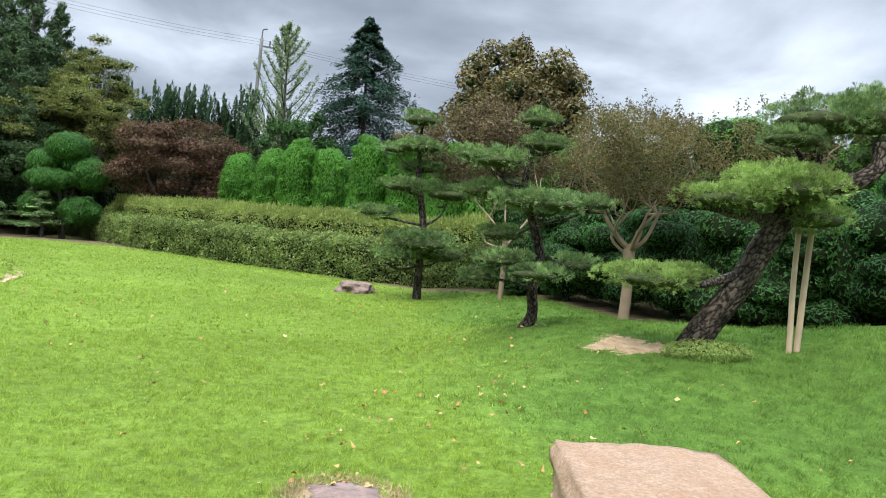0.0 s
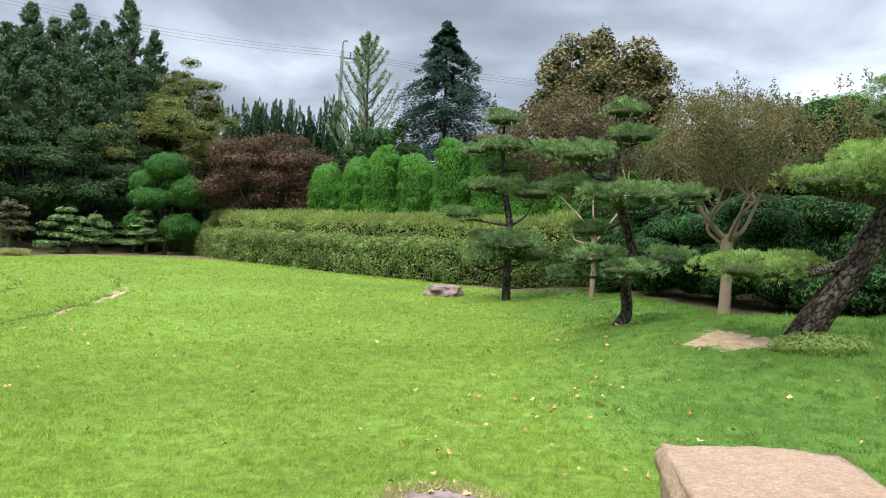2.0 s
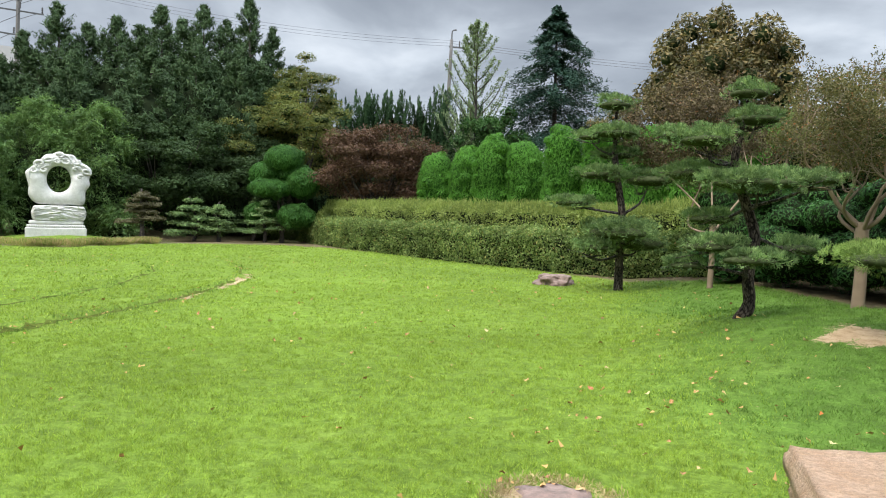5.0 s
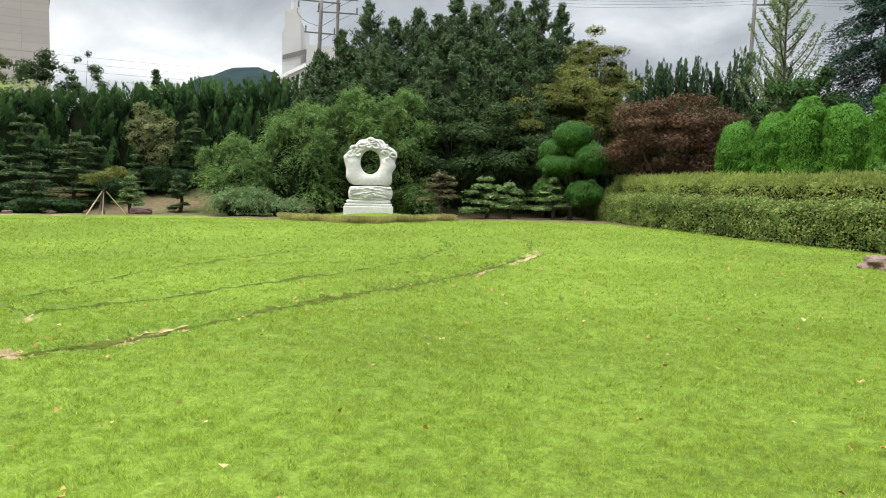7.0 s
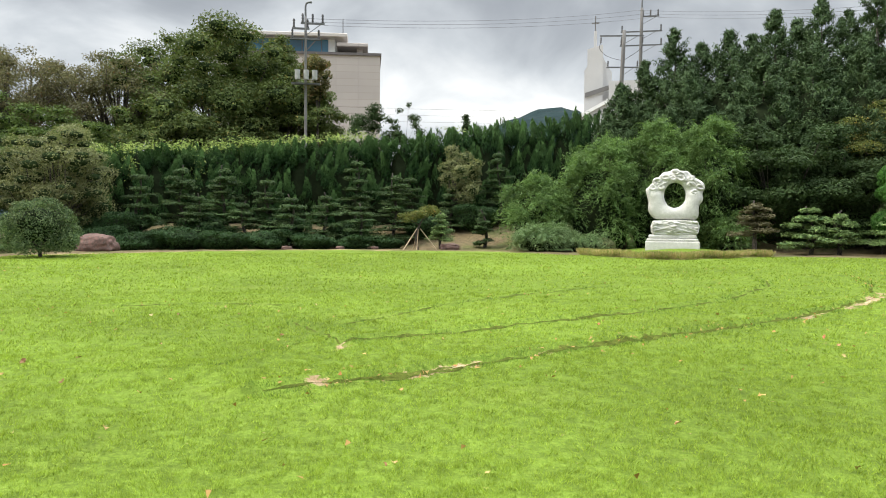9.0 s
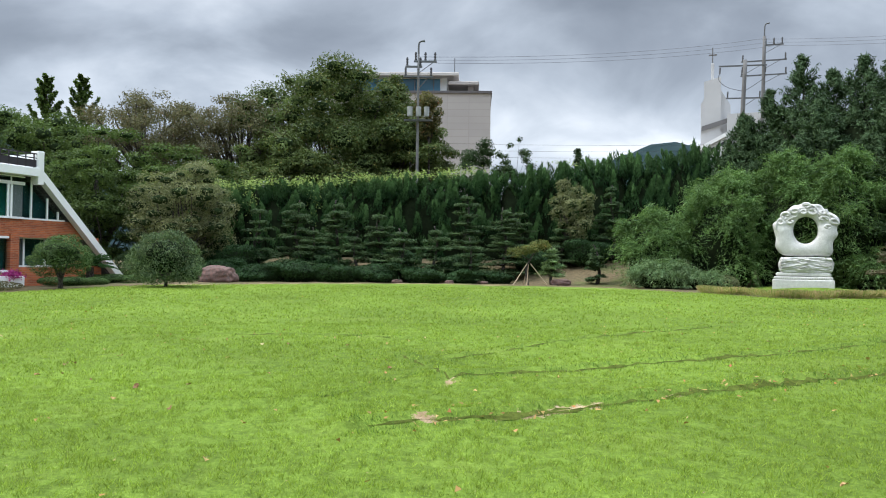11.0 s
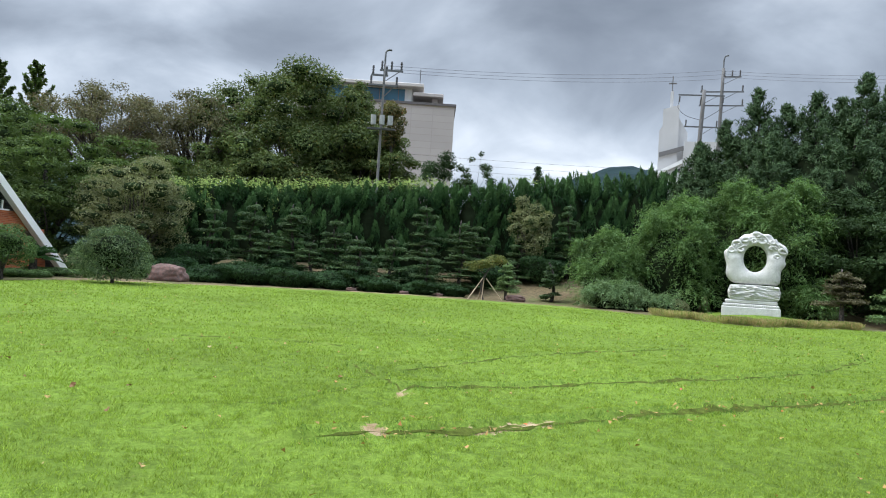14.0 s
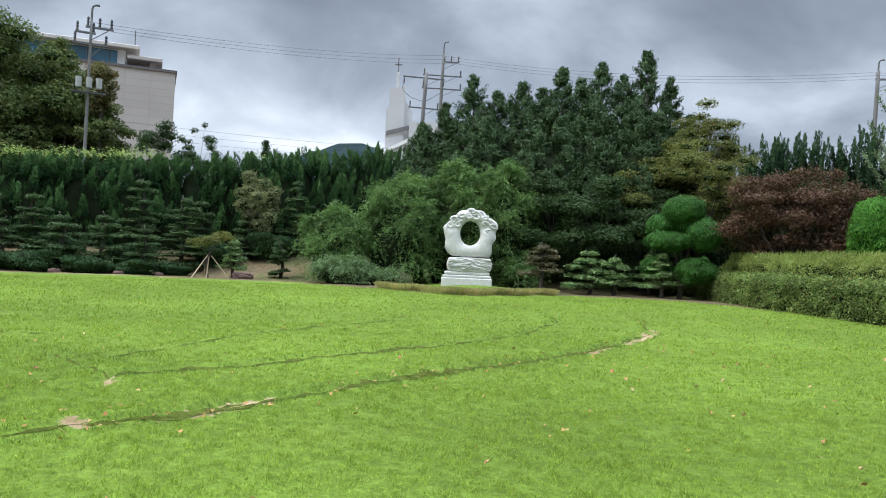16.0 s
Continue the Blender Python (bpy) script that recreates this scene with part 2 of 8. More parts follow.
M_ZELKOVA = leaf_mat("shaded_zelkova_leaves", (0.058, 0.088, 0.030), (0.094, 0.132, 0.046), (0.142, 0.178, 0.062), 0.22, patch=0.3, odd=(0.19, 0.16, 0.05))
M_SPREAD = leaf_mat("low_juniper_sprays", (0.014, 0.035, 0.014), (0.027, 0.059, 0.022), (0.050, 0.092, 0.034), 0.2, patch=0.6)
M_PINE_RUST = leaf_mat("browning_pine_needles", (0.06, 0.062, 0.034), (0.118, 0.108, 0.062), (0.185, 0.165, 0.1), 0.2, patch=1.0)
M_BAMBOO = leaf_mat("bamboo_leaves", (0.049, 0.099, 0.034), (0.103, 0.183, 0.062), (0.187, 0.276, 0.099), 0.3, patch=0.5)
M_LOWBUSH = leaf_mat("pale_green_shrub_leaves", (0.05, 0.1, 0.045), (0.12, 0.19, 0.085), (0.21, 0.28, 0.135), 0.25, patch=0.8)
M_GINKGO = leaf_mat("light_ginkgo_leaves", (0.12, 0.17, 0.095), (0.185, 0.245, 0.14), (0.26, 0.32, 0.19), 0.3, patch=0.8)
M_VINE = leaf_mat("vine_leaves", (0.13, 0.20, 0.05), (0.22, 0.30, 0.085), (0.32, 0.39, 0.13), 0.3, patch=0.8)
M_REED = leaf_mat("dry_sedge_blades", (0.17, 0.23, 0.06), (0.32, 0.31, 0.13), (0.46, 0.33, 0.21), 0.4, patch=0.9, vary=0.2, even=0.0)
M_ROUND = leaf_mat("grey_green_shrub_leaves", (0.046, 0.078, 0.036), (0.084, 0.128, 0.060), (0.16, 0.21, 0.105), 0.22, patch=1.0, even=0.0)
M_DOME = leaf_mat("dense_dark_pine_needles", (0.034, 0.068, 0.022), (0.070, 0.122, 0.040), (0.13, 0.195, 0.07), 0.2, patch=1.2, even=0.0)
M_STRAW = leaf_mat("dry_straw_blades", (0.22, 0.17, 0.085), (0.33, 0.26, 0.14), (0.44, 0.36, 0.21), 0.2, patch=1.5)
M_CHERRY = leaf_mat("thin_cherry_leaves", (0.075, 0.078, 0.045), (0.125, 0.122, 0.07), (0.18, 0.165, 0.095), 0.25, patch=0.5, odd=(0.19, 0.11, 0.06))
M_FLOWER = leaf_mat("magenta_petunia_petals", (0.25, 0.02, 0.14), (0.45, 0.05, 0.25), (0.60, 0.16, 0.38), 0.3, patch=2.0, odd=(0.06, 0.14, 0.03))
M_FALLEN = leaf_mat("fallen_leaves", (0.26, 0.13, 0.045), (0.40, 0.24, 0.09), (0.52, 0.40, 0.18), 0.1, patch=1.0, odd=(0.55, 0.16, 0.05))
M_GRASS = leaf_mat("zoysia_blades", (0.167, 0.250, 0.037), (0.235, 0.328, 0.052), (0.318, 0.415, 0.082), 0.34, 0.55, patch=0.22, tuft=13.0, vary=0.10, even=0.0)
# blade colour that holds the shade under the pines and in the ruts
M_GRASS_SHADE = leaf_mat("shade_dark_grass_blades", (0.08, 0.158, 0.032), (0.118, 0.21, 0.043), (0.172, 0.27, 0.068), 0.3, 0.55, patch=0.3, tuft=5.0, vary=0.16)
# near-black colour that stands for the shade deep inside firs, hedges and shrubs
M_INNER = plain_mat("dark_inner_shade", (0.012, 0.018, 0.008), 0.95, vary=0.4, scale=3.0)

# deep shade of the broad crowns, put into the cores' colour
M_SHADE = plain_mat("crown_shade", (0.026, 0.042, 0.017), 0.95, vary=0.4, scale=2.0)
# shade below the pad tops, given as a dark twig colour
M_PAD_SHADE = plain_mat("pine_pad_shade", (0.050, 0.062, 0.028), 0.95, vary=0.5, scale=14.0)
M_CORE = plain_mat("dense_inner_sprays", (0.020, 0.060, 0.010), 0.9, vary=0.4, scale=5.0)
M_BARK_PINE = bark_mat("plated_pine_bark", (0.024, 0.018, 0.014), (0.140, 0.112, 0.088), 26.0)
M_BARK_DARK = bark_mat("dark_bark", (0.030, 0.025, 0.021), (0.095, 0.080, 0.068), 16.0, 0.6, 0.02)
M_BARK_PALE = bark_mat("smooth_tan_crape_bark", (0.095, 0.066, 0.042), (0.205, 0.148, 0.098), 6.0, 0.25, 0.01, plates=False)
M_POST = bark_mat("peeled_timber_post", (0.260, 0.180, 0.105), (0.420, 0.320, 0.210), 8.0, 0.25, 0.008, plates=False)
M_SLAB = stone_mat("pinkish_granite", (0.68, 0.42, 0.25), (0.80, 0.56, 0.385), (0.46, 0.29, 0.185), 6.5, 1.7, 0.03)
M_ROCK = stone_mat("weathered_fieldstone", (0.20, 0.125, 0.10), (0.34, 0.24, 0.205), (0.10, 0.075, 0.065), 2.2, 0.8, 0.03)
M_BOULDER = stone_mat("reddish_boulder_rock", (0.12, 0.058, 0.045), (0.22, 0.12, 0.098), (0.07, 0.052, 0.045), 1.3, 0.8, 0.04)
M_MARBLE = stone_mat("pale_grey_carved_granite", (0.56, 0.55, 0.535), (0.67, 0.66, 0.645), (0.50, 0.49, 0.475), 1.2, 0.25, 0.01, 0.7)


# ---- geometry helpers ----
UP = np.array((0.0, 0.0, 1.0))


def mesh_np(name, V, F, material=None, smooth=False):
    """A mesh from arrays of points and of faces that all have the same number of corners."""
    V, F = np.asarray(V, dtype=np.float32), np.asarray(F, dtype=np.int32)
    me = bpy.data.meshes.new(name)
    n, k = F.shape
    me.vertices.add(len(V))
    me.vertices.foreach_set("co", V.ravel())
    me.loops.add(n * k)
    me.loops.foreach_set("vertex_index", F.ravel())
    me.polygons.add(n)
    me.polygons.foreach_set("loop_start", np.arange(0, n * k, k, dtype=np.int32))
    me.polygons.foreach_set("use_smooth", np.full(n, smooth))
    me.update(calc_edges=True)
    if material:
        me.materials.append(material)
    return me


def thing(name, at_, label, category, group="", kind=""):
    """An empty at the base of a thing, which carries its tags and parents its parts."""
    ob = new(name)
    ob.matrix_world = at_ if isinstance(at_, Matrix) else Matrix.Translation(at_)
    ob.empty_display_size = 0.2
    return tagged(ob, label, category, group, kind)


def hang(name, me, parent, label="", kind=""):
    """Links a mesh as a part of parent, in parent's own space."""
    ob = new(name, me)
    ob.parent = parent
    return tagged(ob, label, kind=kind)


def part(name, bm, material, parent, label="", smooth=False):
    me = bpy.data.meshes.new(name)
    bm.to_mesh(me)
    bm.free()
    me.materials.append(material)
    if smooth:
        me.polygons.foreach_set("use_smooth", np.ones(len(me.polygons), dtype=bool))
    return hang(name, me, parent, label)


def box(x0, y0, z0, x1, y1, z1, bevel=0.0, bm=None):
    bm = bm or bmesh.new()
    made = bmesh.ops.create_cube(bm, size=1.0, matrix=Matrix.Translation(((x0 + x1) / 2, (y0 + y1) / 2, (z0 + z1) / 2)) @ Matrix.Diagonal((x1 - x0, y1 - y0, z1 - z0, 1)))
    if bevel:
        es = {e_ for v in made["verts"] for e_ in v.link_edges}
        bmesh.ops.bevel(bm, geom=list(es), offset=bevel, segments=1, affect="EDGES")
    return bm


def prism(outline, y0, y1, bm=None):
    """A solid from an outline in x and z, from y0 to y1."""
    bm = bm or bmesh.new()
    a_ = [bm.verts.new((x, y0, z)) for x, z in outline]
    b_ = [bm.verts.new((x, y1, z)) for x, z in outline]
    bm.faces.new(a_)
    bm.faces.new(b_[::-1])
    n = len(outline)
    for i in range(n):
        bm.faces.new((a_[i], b_[i], b_[(i + 1) % n], a_[(i + 1) % n]))
    bmesh.ops.recalc_face_normals(bm, faces=bm.faces)
    return bm


def unit(v):
    return v / np.maximum(np.linalg.norm(v, axis=-1, keepdims=True), 1e-9)


def cards(P, Nn, length, width, rng, along=None, wild=1.0):
    """One small pointed leaf at each point; along: the way its tip points, more or less."""
    n = len(P)
    t = unit(rng.normal(size=(n, 3)) * wild + (0 if along is None else along))
    b = unit(np.cross(Nn, t))
    t = unit(np.cross(b, Nn))
    L_ = (length * rng.uniform(0.6, 1.3, n))[:, None]
    W_ = (width * rng.uniform(0.6, 1.3, n))[:, None]
    foot = P - t * L_ * 0.5
    V = np.stack([foot + b * W_ * 0.5, foot - b * W_ * 0.5, P + t * L_ * 0.5], 1).reshape(-1, 3)
    return V, np.arange(3 * n).reshape(n, 3)


def needles(P, D, length, width, k, spread, rng):
    """Tufts of k thin needles that spring from one point each, round the direction D."""
    n = len(P)
    d = unit(np.repeat(D, k, 0) + rng.normal(size=(n * k, 3)) * spread)
    s = unit(np.cross(d, rng.normal(size=(n * k, 3)))) * width * 0.5
    tip = np.repeat(P, k, 0) + d * (length * rng.uniform(0.7, 1.15, n * k))[:, None]
    V = np.concatenate([P[:, None], np.stack([tip + s, tip - s], 1).reshape(n, 2 * k, 3)], 1).reshape(-1, 3)
    o = (np.arange(n) * (2 * k + 1))[:, None]
    j = np.arange(k)[None]
    F = np.stack([o + 0 * j, o + 1 + 2 * j, o + 2 + 2 * j], 2).reshape(-1, 3)
    return V, F


def join(parts):
    V, F, o = [], [], 0
    for v, f in parts:
        V.append(v)
        F.append(np.asarray(f) + o)
        o += len(v)
    return np.concatenate(V), np.concatenate(F)


def shell(ells, n, rng, inner=0.7, top=0.0, cull=0.0):
    """n points near the skins of ellipsoids (cx, cy, cz, rx, ry, rz), with their outward ways."""
    E_ = np.asarray(ells, dtype=float)
    area = (E_[:, 3] * E_[:, 4] + E_[:, 3] * E_[:, 5] + E_[:, 4] * E_[:, 5])
    k = rng.choice(len(E_), n, p=area / area.sum())
    d = rng.normal(size=(n, 3))
    d[:, 2] += top * rng.random(n)
    d = unit(d)
    r = rng.uniform(inner, 1.0, n)[:, None] ** 0.6
    P, Nn = E_[k, :3] + d * E_[k, 3:] * r, unit(d / E_[k, 3:])
    if cull:                                       # leave out what lies deep inside a neighbour
        q = (((P[:, None] - E_[None, :, :3]) / E_[None, :, 3:]) ** 2).sum(2)
        q[np.arange(n), k] = 9
        keep = q.min(1) > cull
        P, Nn = P[keep], Nn[keep]
    return P, Nn


def clumps(c, R, k, size, rng, flat=0.75, fill=0.55):
    """k smaller ellipsoids spread through the ellipsoid at c with radii R."""
    d = unit(rng.normal(size=(k, 3)))
    r = rng.uniform(fill, 1.0, k)[:, None]
    s = size * rng.uniform(0.6, 1.35, k)[:, None]
    P = np.asarray(c) + d * (np.asarray(R) - size * 0.5) * r
    return np.concatenate([P, s, s, s * flat], 1)


def lumpy(ells, k, size, rng):
    """The same masses with k small swellings on their skins."""
    P, Nn = shell(ells, k, rng, 0.97, 0.2, 0.9)
    s = size * rng.uniform(0.6, 1.3, (len(P), 1))
    return [tuple(e_) for e_ in ells] + [tuple(q) for q in np.concatenate([P - Nn * s * 0.45, s, s, s * 0.85], 1)]


def tube(path, radii, seg=9, rough=0.0, rng=None):
    """A tapering tube along points, closed at its end, as quads."""
    path, radii = np.asarray(path, dtype=float), np.asarray(radii, dtype=float)
    fine, rr = [], []
    m = len(path)
    for i in range(m - 1):                       # smooth the line through the points
        p0, p1, p2, p3 = path[max(i - 1, 0)], path[i], path[i + 1], path[min(i + 2, m - 1)]
        for u in np.linspace(0, 1, 5)[:-1]:
            fine.append(0.5 * (2 * p1 + (p2 - p0) * u + (2 * p0 - 5 * p1 + 4 * p2 - p3) * u ** 2 + (3 * p1 - p0 - 3 * p2 + p3) * u ** 3))
            rr.append(radii[i] * (1 - u) + radii[i + 1] * u)
    fine.append(path[-1]), rr.append(radii[-1])
    fine, rr = np.array(fine), np.array(rr)
    tan = unit(np.gradient(fine, axis=0))
    side = unit(np.cross(tan, np.array((0.31, 0.87, 0.11))))
    bi = np.cross(tan, side)
    an = np.linspace(0, 2 * np.pi, seg, endpoint=False)
    ring = np.cos(an)[None, :, None] * side[:, None] + np.sin(an)[None, :, None] * bi[:, None]
    wob = 1 + (rough * rng.normal(size=(len(fine), seg, 1)) if rough else 0)
    V = fine[:, None] + ring * rr[:, None, None] * wob
    V = np.concatenate([V, np.repeat(fine[-1:, None], seg, 1)]).reshape(-1, 3)
    F = []
    for i in range(len(fine)):
        for j in range(seg):
            F.append((i * seg + j, i * seg + (j + 1) % seg, (i + 1) * seg + (j + 1) % seg, (i + 1) * seg + j))
    return V, np.array(F)


def blob_core(ells, shrink=0.8, seg=(10, 6)):
    """Inner bodies of plants: plain low ellipsoids that lie under the leaves, mostly coloured dark as inner shade."""
    out = []
    for cx, cy, cz, rx, ry, rz in ells:
        u = np.linspace(0, 2 * np.pi, seg[0], endpoint=False)
        v = np.linspace(0.02, np.pi - 0.02, seg[1])
        V = np.stack([cx + shrink * rx * np.outer(np.sin(v), np.cos(u)), cy + shrink * ry * np.outer(np.sin(v), np.sin(u)), cz + shrink * rz * np.outer(np.cos(v), np.ones(seg[0]))], 2).reshape(-1, 3)
        F = [(i * seg[0] + j, i * seg[0] + (j + 1) % seg[0], (i + 1) * seg[0] + (j + 1) % seg[0], (i + 1) * seg[0] + j) for i in range(seg[1] - 1) for j in range(seg[0])]
        out.append((V, np.array(F)[:, ::-1]))
    return join(out)


def step(x, a_, b_):
    t = np.clip((x - a_) / (b_ - a_), 0, 1)
    return t * t * (3 - 2 * t)


def polar(az, r):
    """A place by its angle to the left of +y, in degrees, and its distance from the start."""
    return -r * math.sin(radians(az)), r * math.cos(radians(az))


# ---- ground ----
# the lawn's edge and the line from which the bank rises: angle and distance
EDGE = np.array([(-60, 11.5), (-26, 12.2), (-20, 12.6), (-16, 13.8), (-10, 16.4), (-5, 19), (2, 20.6), (8, 23.2), (12, 24.8), (16, 27.0), (22, 31.2), (25.5, 33.4), (29, 34.4), (33, 34.3), (36.5, 33.0),
                 (39.5, 31.0), (42.5, 29.8), (45.5, 31.2), (48.5, 32.8), (52, 34.2), (56, 36.6), (62, 36.8), (66, 37.8), (70, 37.6), (76, 36.2), (81.5, 34.4), (88, 33.2), (93, 33.0), (104, 31.6), (125, 30)])
BANK = np.array([(-60, 11.5), (-26, 12.2), (-20, 12.6), (-16, 13.8), (-10, 16.4), (-5, 19), (2, 20.6), (8, 22.9), (12, 24.4), (16, 26.5), (22, 31), (26, 37.0),
                 (31, 38.0), (36, 37.4), (39, 38.6), (45, 38.8), (48, 38.0), (52, 36.8), (59, 38.3), (64, 39.6), (77, 38.3), (83, 37), (88, 34.5), (93, 33.4), (104, 31.6), (125, 30)])
# ruts that a vehicle left in the lawn: lines of places, their width and how bare they are
RUTS = [
    ([(-7.25, 2.9), (-7.3, 3.4), (-7.34, 4.2), (-7.5, 5.3), (-7.77, 6.9), (-7.95, 8.7), (-8.08, 10.8), (-8.45, 13.6), (-9.2, 16.3), (-10.9, 19.0), (-12.6, 20.9)], 0.050, 1.0),
    ([(-9.3, 4.5), (-9.75, 5.3), (-9.74, 6.4), (-9.95, 8.1), (-9.98, 9.6), (-10.22, 11.7), (-10.65, 13.5), (-11.85, 16.6), (-13.7, 18.5)], 0.042, 0.9),
    ([(-11.2, 5.3), (-11.9, 6.6), (-12.5, 7.55), (-13.1, 9.05), (-13.45, 10.5), (-13.75, 12.1), (-14.1, 13.6)], 0.036, 0.65),
    ([(-11.9, 4.8), (-11.1, 4.79), (-10.24, 4.7), (-9.28, 4.5)], 0.036, 0.75),
    ([(-10.1, 4.45), (-9.75, 4.1), (-9.15, 3.33), (-8.72, 2.89), (-8.95, 2.4), (-9.0, 1.8)], 0.036, 0.7),
    ([(-15.4, 2.8), (-15.2, 3.7), (-14.95, 4.65), (-14.1, 5.6)], 0.034, 0.6),
]
BARE = [(-7.36, 3.45, 0.07, 0.12), (-7.32, 4.1, 0.04, 0.12), (-7.33, 4.4, 0.055, 0.14), (-9.18, 4.5, 0.055, 0.1), (-0.5, 4.45, 0.3, 0.16), (2.25, 9.0, 0.42, 0.36), (2.7, 8.95, 0.26, 0.26)]
# sandy stretches along the ruts: their line and half width
SANDY = [([(-7.36, 4.55), (-7.42, 4.9), (-7.52, 5.5)], 0.045), ([(-7.6, 6.2), (-7.7, 6.6)], 0.02), ([(-8.5, 14.0), (-8.75, 15.0), (-9.2, 16.3), (-9.7, 17.3)], 0.058), ([(-8.2, 12.2), (-8.35, 13.3)], 0.022)]


def rise(x, y):
    """Height of the ground."""
    x, y = np.asarray(x, dtype=float), np.asarray(y, dtype=float)
    r, az = np.hypot(x, y), np.degrees(np.arctan2(-x, y))
    g = 0.42 * step(r, 10, 36) * (1 - 0.7 * step(az, 86, 98))
    g = g + 0.58 * step(x, -0.8, 2.4) * step(y, 5.2, 10.4) * (1 - 0.5 * step(y, 10.6, 13.8))
    g = g + 0.5 * step(x, 3.5, 7) * (1 - step(y, 9, 12)) * step(y, 1, 6)
    edge = np.interp(az, BANK[:, 0], BANK[:, 1])
    bank = step(az, 20, 34) * (1 - step(az, 78, 84))
    g = g + 1.3 * bank * step(r, edge + 1.6, edge + 8) + 0.28 * np.exp(-((x + 25.4) / 2.3) ** 2 - ((y - 28.3) / 1.7) ** 2)
    return g


def to_line(x, y, line):
    best = np.full(x.shape, 1e9)
    for (x0, y0), (x1, y1) in zip(line[:-1], line[1:]):
        dx, dy = x1 - x0, y1 - y0
        t = np.clip(((x - x0) * dx + (y - y0) * dy) / (dx * dx + dy * dy), 0, 1)
        best = np.minimum(best, np.hypot(x - x0 - t * dx, y - y0 - t * dy))
    return best


def far_side(x, y, line):
    """Positive to the left of a line of places, as one goes along it."""
    best, out = np.full(x.shape, 1e9), np.zeros(x.shape)
    for (x0, y0), (x1, y1) in zip(line[:-1], line[1:]):
        dx, dy = x1 - x0, y1 - y0
        t = np.clip(((x - x0) * dx + (y - y0) * dy) / (dx * dx + dy * dy), 0, 1)
        d = np.hypot(x - x0 - t * dx, y - y0 - t * dy)
        out = np.where(d < best, dx * (y - y0) - dy * (x - x0), out)
        best = np.minimum(best, d)
    return out


def wave(x, y, s, seed=0.0):
    """Smooth, uneven variation between -1 and 1."""
    return (np.sin(x * 1.31 * s + 1.7 * np.sin(y * 0.83 * s + seed)) + np.sin(y * 1.57 * s + 1.3 * np.sin(x * 1.11 * s + 2.1 * seed)) + np.sin((x + y) * 0.71 * s + seed * 3.3)) / 3


def lattice(x, y, seed):
    """Smooth random values between -1 and 1 on a grid of one metre."""
    i, j = np.floor(x), np.floor(y)
    u, v = x - i, y - j
    u, v = u * u * (3 - 2 * u), v * v * (3 - 2 * v)

    def rnd(a_, b_):
        q = np.sin(a_ * 127.1 + b_ * 311.7 + seed * 74.7) * 43758.5453
        return (q - np.floor(q)) * 2 - 1

    return (rnd(i, j) * (1 - u) + rnd(i + 1, j) * u) * (1 - v) + (rnd(i, j + 1) * (1 - u) + rnd(i + 1, j + 1) * u) * v


def uneven_ground(x, y, scale, seed, octaves=3):
    """Random roughness at a scale, with finer and fainter roughness on it."""
    out, a_ = 0.0, 1.0
    for q in range(octaves):
        c, s = math.cos(0.7 * q + seed), math.sin(0.7 * q + seed)
        out = out + a_ * lattice((x * c - y * s) * scale, (x * s + y * c) * scale, seed + q)
        scale, a_ = scale * 2.1, a_ * 0.55
    return out / 1.5


def lawn_z(x, y):
    """The lawn's surface: a soft lip stands along each rut's far side."""
    x, y = np.asarray(x, dtype=float), np.asarray(y, dtype=float)
    r = np.hypot(x, y)
    z = rise(x, y) + 0.012 * wave(x, y, 1.4, 0.7) * step(r, 2, 8) + 0.020 * uneven_ground(x, y, 1.5, 0.3, 2) * step(r, 1, 4) * (1 - 0.6 * step(r, 16, 30))
    for line, w, amount in RUTS:
        d = to_line(x, y, line)
        s = np.where(far_side(x, y, line) > 0, d, -d)
        z = z + amount ** 2 * (0.09 * np.exp(-((s - 0.20) / 0.15) ** 2))
    return z


def lawn_state(x, y):
    """How near a rut is, how bare the soil lies and how far the bed has begun, at each place."""
    rut, bare = np.zeros(x.shape), np.zeros(x.shape)
    for line, w, amount in RUTS:
        d = to_line(x, y, line) + 0.02 * wave(x, y, 2.3, w * 40)
        rut = np.maximum(rut, 1 - step(d, w * 0.7, w * 1.5))
    for bx, by, rx, ry in BARE:
        q = ((x - bx) / rx) ** 2 + ((y - by) / ry) ** 2 + 0.6 * wave(x, y, 8.0, bx) + 0.4 * wave(x, y, 19.0, by)
        bare = np.maximum(bare, 1 - step(q, 0.2, 1.7))
    for line, w in SANDY:
        d = to_line(x, y, line) / w + 0.5 * wave(x, y, 5.0, w * 90) + 0.35 * wave(x, y, 13.0, w * 50)
        bare = np.maximum(bare, 1 - step(d, 0.4, 1.6))
    r, az = np.hypot(x, y), np.degrees(np.arctan2(-x, y))
    rim = np.abs(r - np.interp(az, EDGE[:, 0], EDGE[:, 1]) - 0.3) / 0.33 + 0.8 * uneven_ground(x, y, 0.8, 1.7)
    bare = np.maximum(bare, (1 - step(rim, 0.5, 1.1)) * step(az, 50, 56) * (1 - step(az, 84, 88)))
    beyond = r - np.interp(az, EDGE[:, 0], EDGE[:, 1])
    bed = step(beyond + 0.25 * wave(x, y, 1.6, 0.4), -0.15, 0.25)
    bed = bed * (1 - step(beyond, 0.9, 1.5) * (1 - step(np.abs(az - 43), 3.4, 4.8)) * (1 - step(r, 38.5, 39.5)))      # the grassy mound before the sculpture
    return rut, bare, bed


def tree_shade(x, y):
    """How far the garden pines' shade darkens the colour of the longer grass."""
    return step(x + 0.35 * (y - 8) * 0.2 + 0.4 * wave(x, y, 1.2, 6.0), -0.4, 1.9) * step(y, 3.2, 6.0)


